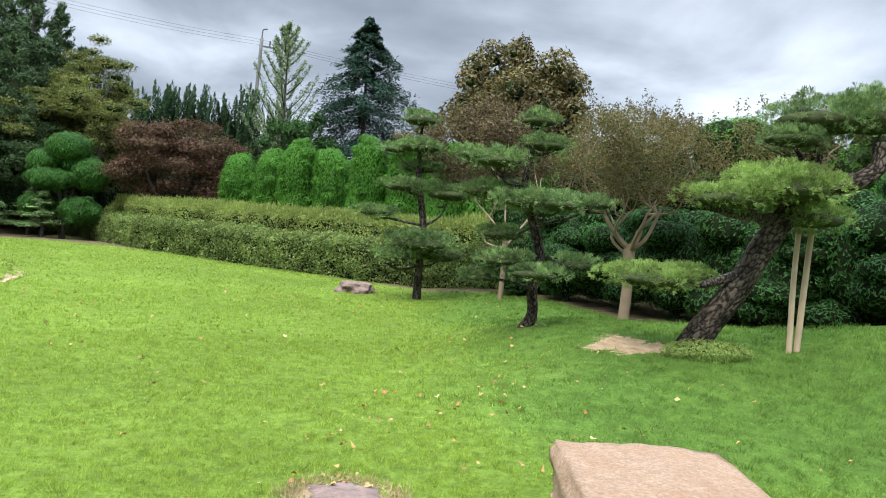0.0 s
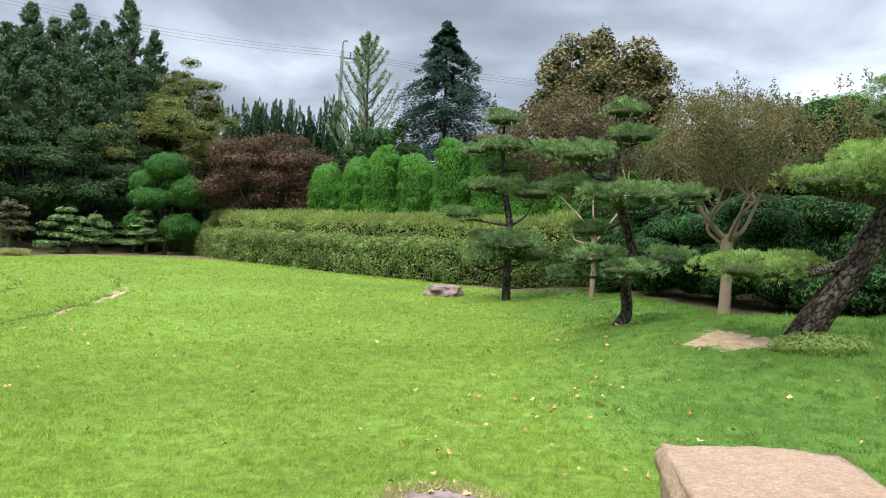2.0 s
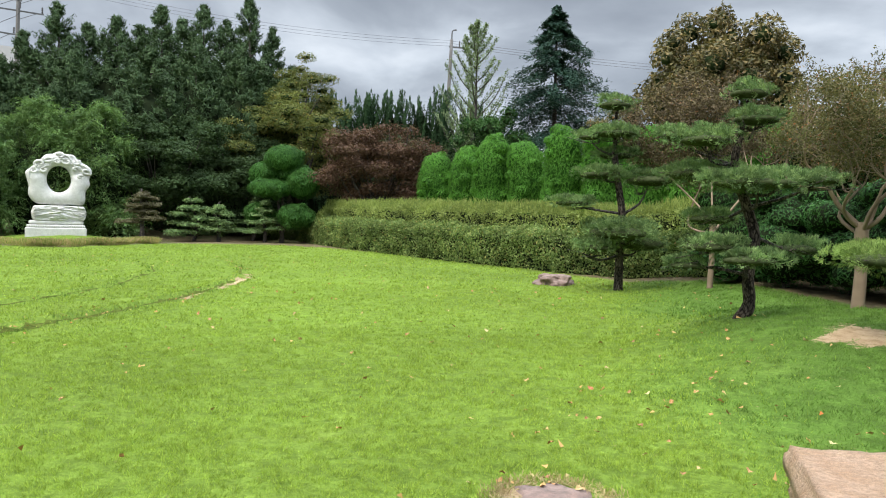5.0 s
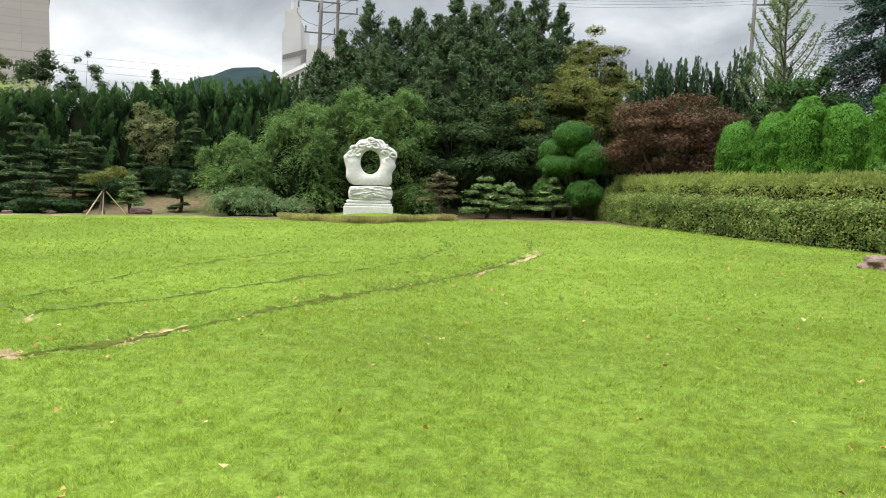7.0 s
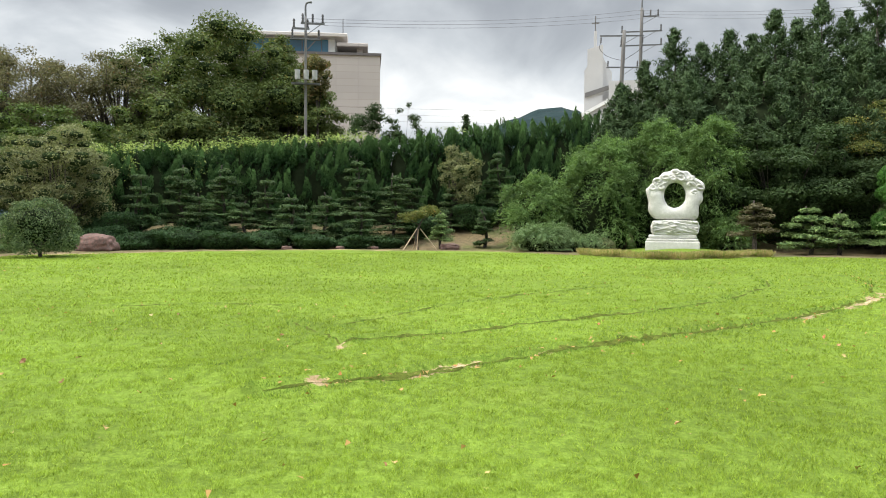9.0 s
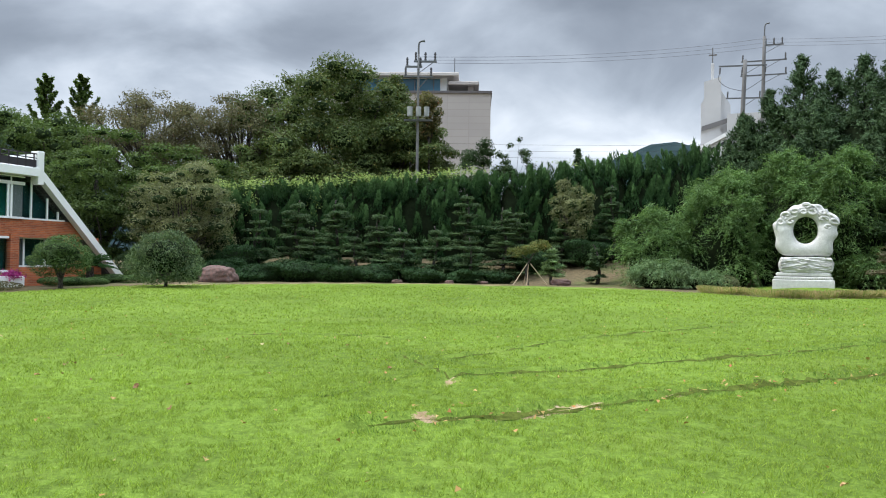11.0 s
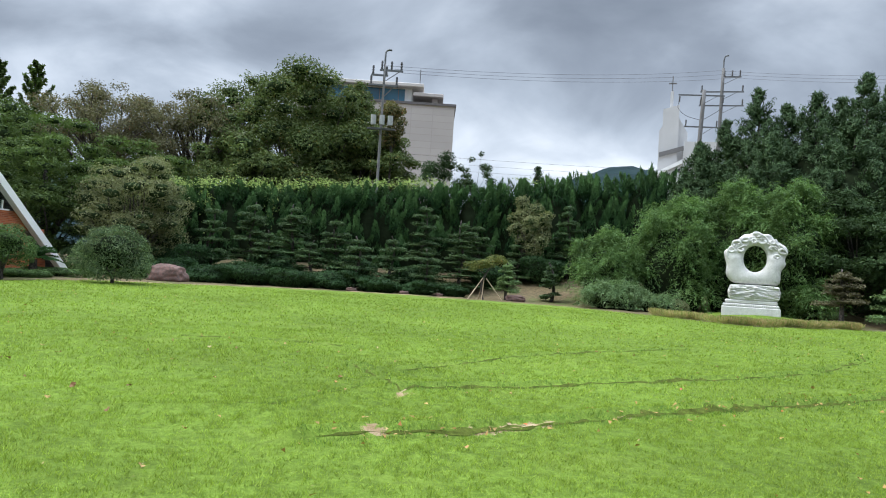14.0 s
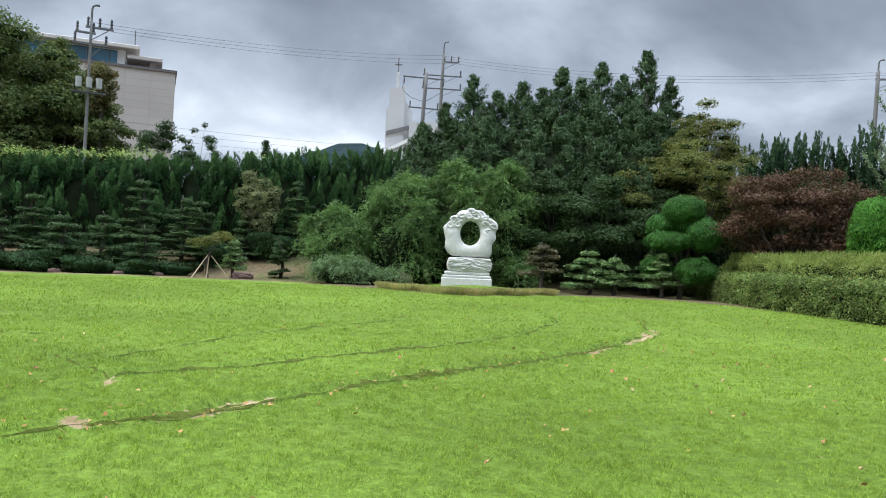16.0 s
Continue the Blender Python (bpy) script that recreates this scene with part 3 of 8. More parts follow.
def ground_material():
    k = Nodes("lawn_and_beds", 0.85)
    n1, n2, n3 = k.noise(0.22, 4.0), k.noise(6.0, 6.0, 0.6, (1.0, 1.0, 1)), k.noise(26.0, 5.0, 0.7)
    grass = k.ramp(n3, (0.25, (0.070, 0.116, 0.015)), (0.52, (0.125, 0.192, 0.027)), (0.80, (0.195, 0.275, 0.052)))
    grass = k.mix(1.0, grass, k.ramp(n1, (0.32, 0.80), (0.68, 1.18)), "MULTIPLY")
    grass = k.mix(1.0, grass, k.ramp(n2, (0.36, 0.76), (0.60, 1.18)), "MULTIPLY")
    grass = k.mix(k.ramp(k.noise(0.7, 5.0), (0.55, 0.0), (0.8, 0.35)), grass, (0.24, 0.30, 0.06))
    soil = k.mix(k.ramp(k.noise(7.0, 6.0), (0.35, 0.0), (0.7, 1.0)), (0.27, 0.185, 0.105), (0.40, 0.30, 0.19))
    mulch = k.mix(k.ramp(k.noise(5.0, 7.0, 0.7), (0.35, 0.0), (0.7, 1.0)), (0.085, 0.068, 0.040), (0.195, 0.150, 0.085))
    mulch = k.mix(k.ramp(k.noise(0.5, 4.0), (0.5, 0.0), (0.72, 0.75)), mulch, (0.09, 0.13, 0.035))
    dead = grass
    fray = k.math("ADD", k.attr("bare"), k.math("MULTIPLY", k.math("SUBTRACT", k.noise(14.0, 6.0, 0.75), 0.5), 2.6))
    # ground under the pines is tinted darker and bluer for their shade
    dead = k.mix(k.attr("tree_shade"), dead, k.mix(1.0, dead, (0.62, 0.74, 0.85), "MULTIPLY"))
    col = k.mix(k.ramp(fray, (0.38, 0.0), (0.58, 1.0)), dead, soil)
    col = k.mix(k.math("MULTIPLY", k.attr("bed"), k.math("SUBTRACT", 1.0, k.math("MULTIPLY", k.attr("bare"), 0.8))), col, mulch)
    k.color(col)
    k.bump(k.math("ADD", k.math("MULTIPLY", n2, 1.6), n3), 0.7, 0.06)
    k.set(k.p, "Specular IOR Level", 0.06)
    return k.m


def build_ground():
    az = np.radians(np.concatenate([np.arange(-50, 125, 0.6), np.arange(125, 310, 5.0)]))
    r = [0.4]
    while r[-1] < 62:
        r.append(r[-1] * 1.0165 + 0.012)
    while r[-1] < 4000:
        r.append(r[-1] * 1.16)
    r = np.array(r)
    R_, A_ = np.meshgrid(r, az, indexing="ij")
    x, y = -R_ * np.sin(A_), R_ * np.cos(A_)
    rut, bare, bed = lawn_state(x, y)
    z = lawn_z(x, y) + 0.03 * np.maximum(bed, 0) * wave(x, y, 3.1, 2.0)
    n, m = R_.shape
    V = np.concatenate([np.stack([x, y, z], 2).reshape(-1, 3), [(0, 0, float(rise(0, 0)))]])
    i, j = np.meshgrid(np.arange(n - 1), np.arange(m), indexing="ij")
    F = np.stack([i * m + j, (i + 1) * m + j, (i + 1) * m + (j + 1) % m, i * m + (j + 1) % m], 2).reshape(-1, 4)
    me = mesh_np("ground", V, F[:, ::-1], GROUND_MAT, True)
    hole = bmesh.new()
    hole.from_mesh(me)
    hole.verts.ensure_lookup_table()
    for j_ in range(m):
        hole.faces.new((hole.verts[n * m], hole.verts[j_], hole.verts[(j_ + 1) % m]))
    bmesh.ops.recalc_face_normals(hole, faces=hole.faces)
    hole.to_mesh(me)
    hole.free()
    if me.polygons[0].normal.z < 0:
        me.flip_normals()
    for key, val in (("bare", bare), ("bed", bed), ("tree_shade", tree_shade(x, y))):
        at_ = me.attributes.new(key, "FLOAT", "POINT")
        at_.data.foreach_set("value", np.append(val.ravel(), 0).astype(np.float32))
    return tagged(new("ground", me), "mown bright green lawn with vehicle ruts and mulched beds", "lawn", kind="structure")


GROUND_MAT = ground_material()
build_ground()


def rut_material():
    k = Nodes("rut_soil_and_shade", 0.95)
    soil = k.mix(k.ramp(k.noise(9.0, 6.0), (0.35, 0.0), (0.7, 1.0)), (0.30, 0.225, 0.125), (0.45, 0.36, 0.225))
    # dark green-brown that includes the shade below the grass lip
    dark = k.mix(k.ramp(k.noise(11.0, 6.0), (0.35, 0.0), (0.7, 1.0)), (0.048, 0.060, 0.012), (0.098, 0.122, 0.024))
    fray = k.math("ADD", k.attr("sand"), k.math("MULTIPLY", k.math("SUBTRACT", k.noise(16.0, 6.0, 0.75), 0.5), 1.2))
    k.color(k.mix(k.ramp(fray, (0.42, 0.0), (0.58, 1.0)), dark, soil))
    k.bump(k.noise(22.0, 6.0), 0.8, 0.03)
    k.set(k.p, "Specular IOR Level", 0.02)
    return k.m


def rut_strip(line, w, amount, material, sand=False):
    """A ragged strip of bared soil or of painted rut shade along a line on the lawn, broken where the grass has closed.
    """
    line = np.array(line)
    cum = np.concatenate([[0], np.cumsum(np.hypot(*np.diff(line, axis=0).T))])
    s = np.arange(0, cum[-1], 0.035)
    fine = [np.interp(s, cum, line[:, j]) for j in (0, 1)]
    for _ in range(30 if not sand else 6):         # round the bends
        for q in fine:
            q[1:-1] = (q[:-2] + q[2:]) / 2
    cx, cy = fine
    dx, dy = np.gradient(cx), np.gradient(cy)
    q = np.hypot(dx, dy)
    nx, ny = -dy / q, dx / q
    shift = 0.05 * uneven_ground(s, 0 * s, 1.1, w * 40) + 0.02 * lattice(s * 6, 0 * s, w)
    cx, cy = cx + nx * shift, cy + ny * shift
    half = w * 0.85 * (0.75 + 0.95 * uneven_ground(s, 0 * s + w * 90, 1.6, w * 77) + 0.5 * lattice(s * 9, 0 * s, w * 31))
    half = np.clip(half, 0, None) * (amount + (1 - amount) * step(wave(s, s, 0.8, w * 50), -0.4, 0.3)) * np.clip(np.minimum(s, cum[-1] - s) / 0.5, 0, 1) ** 0.5
    rows = []
    for u in (-1, -0.5, 0, 0.5, 1):
        jag = 1 + 0.6 * lattice(s * 8, 0 * s + u, 3.0)
        x, y = cx + nx * half * u * jag, cy + ny * half * u * jag
        rows.append(np.stack([x, y, lawn_z(x, y) + 0.008 + 0.003 * (1 - abs(u))], 1))
    V = np.stack(rows, 1).reshape(-1, 3)
    n = len(s)
    i, j = np.meshgrid(np.arange(n - 1), np.arange(4), indexing="ij")
    F = np.stack([i * 5 + j, (i + 1) * 5 + j, (i + 1) * 5 + j + 1, i * 5 + j + 1], 2).reshape(-1, 4)
    me = mesh_np("bare_soil" if sand else "wheel_rut", V, F[:, ::-1], material, True)
    if me.polygons[0].normal.z < 0:
        me.flip_normals()
    val = np.ones(n) if sand else 0.7 * step(wave(s, s * 0.5, 1.3, w * 23), 0.35, 0.7) * (w > 0.04)
    me.attributes.new("sand", "FLOAT", "POINT").data.foreach_set("value", np.repeat(val, 5).astype(np.float32))
    tagged(new("bare_soil" if sand else "wheel_rut", me), "pale sandy soil bared along a wheel rut" if sand else "narrow wheel rut in the lawn, its shade coloured dark", "soil" if sand else "rut", kind="structure")


RUT_MAT = rut_material()
for line, w, amount in RUTS:
    rut_strip(line, w, amount, RUT_MAT)
for line, w in SANDY:
    rut_strip(line, w, 1.0, RUT_MAT, True)


def grass_band(r0, r1, density, length, width, seed, fine, az0=-36, az1=110):
    rng = np.random.default_rng(seed)
    n = int(radians(az1 - az0) / 2 * (r1 * r1 - r0 * r0) * density)
    r = np.sqrt(rng.uniform(r0 * r0, r1 * r1, n))
    a_ = np.radians(rng.uniform(az0, az1, n))
    x, y = -r * np.sin(a_), r * np.cos(a_)
    rut, bare, bed = lawn_state(x, y)
    keep = (rng.random(n) > bare * 1.3) & (rng.random(n) > rut * 0.75) & (bed < 0.5) & ~((x > 0.62) & (x < 1.9) & (y > 2.9) & (y < 4.85)) & (((x + 0.45) / 0.32) ** 2 + ((y - 4.35) / 0.40) ** 2 > 1)
    x, y = x[keep], y[keep]
    tuft = uneven_ground(x, y, fine, 2.0, 2)
    P = np.stack([x, y, lawn_z(x, y) - 0.004 + 0.012 * tuft], 1)
    n = len(P)
    tall = np.clip(1.0 + 0.16 * uneven_ground(x, y, 0.9, 1.0, 2) + 0.95 * tuft + 0.4 * step(x, 2, 5), 0.2, 2.4)
    for line, w, amount in RUTS[:2]:               # uncut grass hangs over the ruts' far sides
        tall = tall + 0.5 * amount * np.exp(-(to_line(x, y, line) / 0.11) ** 2)
    tall = tall[:, None]
    lean = np.stack([uneven_ground(x, y, 2.4, 3.0, 2), uneven_ground(x, y, 2.4, 5.0, 2), np.zeros(n)], 1) * 0.4
    d = unit(np.array((0, 0, 1.0)) + lean + rng.normal(size=(n, 3)) * (0.6, 0.6, 0.1))
    s = unit(np.cross(d, rng.normal(size=(n, 3)))) * width * 0.5
    L_ = length * rng.uniform(0.55, 1.2, (n, 1)) * tall
    V = np.stack([P + s, P - s, P + d * L_], 1).reshape(-1, 3)
    shaded = tree_shade(x, y)
    for line, w, amount in RUTS:                   # longer blades in the ruts take the dark colour for the shade there
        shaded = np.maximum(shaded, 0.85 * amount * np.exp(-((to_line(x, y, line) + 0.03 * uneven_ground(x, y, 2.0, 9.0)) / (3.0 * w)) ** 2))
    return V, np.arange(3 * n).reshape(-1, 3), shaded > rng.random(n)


def build_grass():
    bands = [grass_band(2.4, 6.0, 6000, 0.034, 0.0042, 1, 12.0), grass_band(6.0, 11, 2200, 0.039, 0.0066, 2, 9.0), grass_band(11, 18, 560, 0.046, 0.013, 3, 6.0, -30), grass_band(18, 34, 130, 0.05, 0.028, 4, 4.0, -5)]
    V = np.concatenate([v for v, _, _ in bands]).reshape(-1, 3, 3)
    dark = np.concatenate([q for _, _, q in bands])
    for pick, material, label in ((~dark, M_GRASS, "short bright green zoysia grass blades"), (dark, M_GRASS_SHADE, "longer green grass on the mound and in ruts, darkened for shade")):
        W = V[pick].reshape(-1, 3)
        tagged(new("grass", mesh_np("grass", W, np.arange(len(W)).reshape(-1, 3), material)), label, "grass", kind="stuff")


build_grass()

# ---- trees and shrubs: one function for each kind ----


def put_trunk(tr, tubes, material, name="trunk"):
    V, F = join(tubes)
    hang(name, mesh_np(name, V, F, material, True), tr)


def broad_tree(name, at_, label, top, low, width, material, n, leaf, k, clump, seed, bark=None, depth=None, category="tree", bare=0.0, flat=0.75, wild=1.0, group="", bole=0.16, inner=0.12):
    """A broad-leaved tree: tapered trunk, limbs to its clumps, and a crown of single leaves. top and low: heights of the crown."""
    rng = np.random.default_rng(seed)
    x, y = at_
    z = float(rise(x, y))
    tr = thing(name, (x, y, z), label, category, group)
    R = np.array((width / 2, (depth or width) / 2, (top - low) / 2))
    c = np.array((0, 0, (top + low) / 2 - z))
    airy = bare > 0.2
    n, leaf, k, clump = int(n * (2.2 if airy else 1.9)), leaf * 0.8, int(k * 1.2), clump * 1.0
    C = clumps(c, R, k, clump, rng, flat, 0.4)
    fork = np.array((rng.normal() * 0.1, rng.normal() * 0.1, max(low - z, 0.3) * 0.9 + 0.2))
    tubes = [tube([(0, 0, -0.1), fork * 0.5 + rng.normal(size=3) * 0.04, fork, fork + (c - fork) * 0.6], [bole * 1.25, bole, bole * 0.85, bole * 0.3], 9, 0.04, rng)]
    for q in C[rng.permutation(k)[:max(6, int(k * (0.2 + bare * 0.6)))]]:
        mid = fork + (q[:3] - fork) * 0.5 + (0, 0, 0.15) + rng.normal(size=3) * 0.12 * width / 4
        tubes.append(tube([fork, mid, q[:3] + (0, 0, q[5] * 0.6)], [bole * 0.5, bole * 0.28, bole * 0.06], 6))
    put_trunk(tr, tubes, bark or M_BARK_DARK)
    P, Nn = shell(C, n, rng, inner if airy else 0.5, 0.4 if airy else 0.8, 0.0 if airy else 0.25)
    P = P + rng.normal(size=P.shape) * clump * 0.09
    Nn = unit(Nn * 0.7 + UP * 0.4 + rng.normal(size=P.shape) * 0.5 * wild)
    V, F = cards(P, Nn, leaf, leaf * 0.6, rng)
    hang("crown", mesh_np("crown", V, F, material), tr)
    # dark bodies inside the clumps act as the crown's inner shade
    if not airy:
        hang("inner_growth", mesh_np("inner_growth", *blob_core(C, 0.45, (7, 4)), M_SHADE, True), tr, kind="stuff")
    return tr


def fir_tree(name, at_, label, height, width, material, n, leaf, seed, bottom=0.0, droop=0.15, category="tree", group="", point=1.0, tiers=16, lift=0.0, slim=0.4, leaders=0, loose=1.0):
    """A conifer: a straight trunk with tiers of boughs that carry flat sprays, narrowing to the tip."""
    rng = np.random.default_rng(seed)
    x, y = at_
    z = float(rise(x, y))
    h = height - z
    tr = thing(name, (x, y, z), label, category, group)
    tubes = [tube([(0, 0, -0.1), (0.03, 0, h * 0.5), (0, 0.02, h)], [0.012 * h + 0.06, 0.008 * h + 0.03, 0.012], 8)]
    P, A_, Nn = [], [], []
    boughs = tiers * 17
    tops = [(math.cos(q * 2.1 + seed) * width * 0.27, math.sin(q * 2.1 + seed) * width * 0.27, rng.uniform(0.74, 0.93)) for q in range(leaders)]
    per = max(6, n // boughs)
    for b in range(boughs):
        u = (b + rng.random()) / boughs
        zz = bottom + (h - bottom) * u
        reach = width / 2 * (1 - u) ** (1 / point) * rng.uniform(0.5, 1.3) + 0.06
        axis = np.zeros(3)
        if leaders and b % 2:                       # side tops that crowd round the main one
            ox, oy, oh = tops[b // 2 % leaders]
            zz = h * (0.4 + (oh - 0.4) * u)
            reach = width * 0.36 * (1 - u) ** 0.75 * rng.uniform(0.5, 1.3) + 0.06
            axis = np.array((ox, oy, 0.0)) * min(1.0, 0.55 + u)
        an = rng.random() * 2 * math.pi
        d = np.array((math.cos(an), math.sin(an), 0.0))
        s = rng.random(per) ** 0.45
        p = np.outer(s * reach, d) + np.outer(zz + reach * ((0.22 + lift) * s - (droop + 0.22) * s * s), UP)
        p += rng.normal(size=p.shape) * loose * (0.08 + 0.10 * reach) * (0.9, 0.9, 0.35 + lift)
        p += axis
        P.append(p), A_.append(np.tile(d * (1 - 0.4 * lift) + (0, 0, 0.35 - droop * 2 + lift * 1.6), (per, 1))), Nn.append(np.tile(UP * (1 - lift) + d * (0.3 + lift), (per, 1)))
        if b % 14 == 0:
            tubes.append(tube([(0, 0, zz), d * reach * 0.5 + UP * (zz + 0.04), d * reach * 0.9 + UP * (zz - droop * reach)], [0.03, 0.02, 0.006], 5))
    put_trunk(tr, tubes, M_BARK_DARK)
    P, A_, Nn = np.concatenate(P), np.concatenate(A_), np.concatenate(Nn)
    V, F = cards(P, unit(Nn + rng.normal(size=P.shape) * 0.45), leaf, leaf * slim, rng, A_ * (1.4 + 3 * lift))
    hang("crown", mesh_np("crown", V, F, material), tr)
    return tr


def plume_fir(at_, label, height, width, material, seed, boughs=250, bottom=0.5, group=""):
    """A dense conifer: rising boughs fan out into feathery sprays, and the tips stand out of the outline."""
    rng = np.random.default_rng(seed)
    x, y = at_
    z = float(rise(x, y))
    h = height - z
    tr = thing("fir_tree", (x, y, z), label, "tree", group)
    tubes = [tube([(0, 0, -0.1), (0.05, 0, h * 0.5), (0, 0.04, h * 0.9)], [0.012 * h + 0.08, 0.008 * h + 0.03, 0.015], 8)]
    lead = [(0.0, 0.0, h, width * 0.56)] * 4
    for q in range(5):
        a_, rho = q * 2.51 + seed, rng.uniform(0.55, 1.0)
        lead.append((math.cos(a_) * rho * width * 0.30, math.sin(a_) * rho * width * 0.30, h * (0.95 - 0.24 * rho) * rng.uniform(0.9, 1.02), width * rng.uniform(0.36, 0.46)))
    pick = np.arange(boughs) % len(lead)
    ox, oy, oh, orad = np.array(lead)[pick].T
    u = rng.random(boughs) ** 0.8               # how far up its leader each bough grows
    an = rng.random(boughs) * 2 * math.pi
    reach = (orad * (1 - u) * rng.uniform(0.6, 1.3, boughs) + 0.05)[:, None]
    d = np.stack([np.cos(an), np.sin(an), 0.3 + 0.9 * u + rng.normal(size=boughs) * 0.15], 1)
    foot = np.stack([ox, oy, bottom + (oh - bottom) * (0.12 + 0.86 * u)], 1)
    sub, per = 10, 7
    t = rng.uniform(0.3, 1.0, (boughs, sub, 1))
    side = np.stack([-np.sin(an), np.cos(an), 0 * an], 1)[:, None]
    way = unit(d[:, None] + side * rng.normal(size=(boughs, sub, 1)) * (0.8 - 0.55 * u[:, None, None] ** 2) + UP * (rng.uniform(-0.2, 0.45, (boughs, sub, 1)) + 0.4 * (u ** 4)[:, None, None]))
    start = foot[:, None] + d[:, None] * reach[:, None] * t - UP * 0.18 * reach[:, None] * t ** 2
    long_ = (0.22 + 0.36 * reach[:, None] * (1.15 - t)) * rng.uniform(0.7, 1.3, (boughs, sub, 1))
    q = rng.random((boughs, sub, per, 1))
    P = (start[:, :, None] + way[:, :, None] * long_[:, :, None] * q + rng.normal(size=(boughs, sub, per, 3)) * 0.07).reshape(-1, 3)
    A_ = np.repeat(way.reshape(-1, 3), per, 0) * 2.6
    Nn = unit(np.repeat(np.repeat(d * (1, 1, 0.2), sub, 0), per, 0) * 0.7 + UP * 0.4 + rng.normal(size=P.shape) * 0.75)
    for b in range(0, boughs, 16):
        tubes.append(tube([foot[b], foot[b] + d[b] * reach[b] * 0.5, foot[b] + d[b] * reach[b] * 0.95], [0.035, 0.022, 0.006], 5))
    put_trunk(tr, tubes, M_BARK_DARK)
    V, F = cards(P, Nn, 0.26, 0.066, rng, A_)
    hang("crown", mesh_np("crown", V, F, material), tr)
    # solid dark body in place of the shade among the boughs
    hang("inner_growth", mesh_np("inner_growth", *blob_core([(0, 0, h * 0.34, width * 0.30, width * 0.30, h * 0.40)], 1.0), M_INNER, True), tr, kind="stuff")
    return tr


def pad_needles(pads, per, length, width, k, rng, density=1.0):
    """Needle tufts that cover flattened foliage pads, denser and upright on top."""
    out = []
    for x, y, z, hw, hh in pads:
        m = max(20, int(per * hw * hw * density))
        hh = hh * 1.3
        lumps = [(x, y, z, hw * 0.75, hw * 0.65, hh * 0.7)]
        for _ in range(int(7 + hw * 7)):
            a_ = rng.random() * 6.283
            q = rng.uniform(0.35, 0.85)
            lumps.append((x + math.cos(a_) * hw * q, y + math.sin(a_) * hw * q * 0.85, z + hh * rng.uniform(-0.25, 0.55) * (1.15 - q), hw * rng.uniform(0.17, 0.32), hw * rng.uniform(0.17, 0.32), hh * rng.uniform(0.35, 0.6)))
        P, Nn = shell(lumps, m, rng, 0.55, 1.6)
        floor_ = z - hh * (0.34 + 0.3 * lattice(P[:, 0] * 3, P[:, 1] * 3, 4.0))
        low = P[:, 2] < floor_                      # uneven, flattened undersides
        P[low, 2] = floor_[low] + 0.4 * (P[low, 2] - floor_[low])
        out.append(needles(P, unit(Nn * 1.0 + UP * 0.6), length, width, k, 0.5, rng))
    return out


def plated_bark(name, dark, light):
    """Bark in raised plates: the plates' own height colours them, dark in the cracks."""
    k = Nodes(name, 0.9)
    fine = k.noise(60.0, 5.0, stretch=(1, 1, 0.5))
    h = k.math("ADD", k.attr("plate"), k.math("MULTIPLY", k.math("SUBTRACT", fine, 0.5), 0.7))
    k.color(k.mix(1.0, k.ramp(h, (0.12, tuple(c * 0.3 for c in dark)), (0.4, dark), (0.95, light)), k.ramp(k.noise(3.0, 3.0), (0.3, 0.6), (0.7, 1.25)), "MULTIPLY"))
    k.bump(fine, 0.8, 0.012)
    k.set(k.p, "Specular IOR Level", 0.1)
    return k.m


M_PLATES = plated_bark("deep_plated_pine_bark", (0.046, 0.036, 0.030), (0.145, 0.118, 0.094))


def plated_trunk(path, radii, cell=0.062, deep=0.016):
    """A trunk whose bark stands in long plates along its line, parted by deep cracks."""
    path, radii = np.asarray(path, dtype=float), np.asarray(radii, dtype=float)
    u = np.linspace(0, len(path) - 1, (len(path) - 1) * 6 + 1)
    dense = np.stack([np.interp(u, np.arange(len(path)), path[:, c]) for c in range(3)], 1)
    for _ in range(6):
        dense[1:-1] = (dense[:-2] + 2 * dense[1:-1] + dense[2:]) / 4
    seg = 72
    V, F = tube(dense, np.interp(u, np.arange(len(path)), radii), seg)
    rings = len(V) // seg
    C = V.reshape(rings, seg, 3).mean(1)
    run = np.concatenate([[0], np.cumsum(np.linalg.norm(np.diff(C, axis=0), axis=1))])
    rad = np.interp(np.arange(rings), np.linspace(0, rings - 1, len(radii)), radii)
    plate, W = np.zeros((rings, seg)), V.reshape(rings, seg, 3).copy()
    for i in range(rings):
        for j in range(seg):
            a_ = 2 * math.pi * j / seg
            q = Vector((math.cos(a_) * rad[i] / cell, math.sin(a_) * rad[i] / cell, run[i] / cell * 0.5))
            q += 0.7 * noise.noise_vector(q * 0.6)
            near = noise.voronoi(q)[0]
            plate[i, j] = min(1.0, (near[1] - near[0]) * 3.6) * (0.75 + 0.5 * noise.noise(q * 0.5))
    out = W - C[:, None]
    W = C[:, None] + out * (1 + (plate[..., None] - 0.5) * deep / np.maximum(rad, 0.03)[:, None, None])
    me = mesh_np("trunk", W.reshape(-1, 3), F, M_PLATES, True)
    me.attributes.new("plate", "FLOAT", "POINT").data.foreach_set("value", plate.ravel().astype(np.float32))
    return me


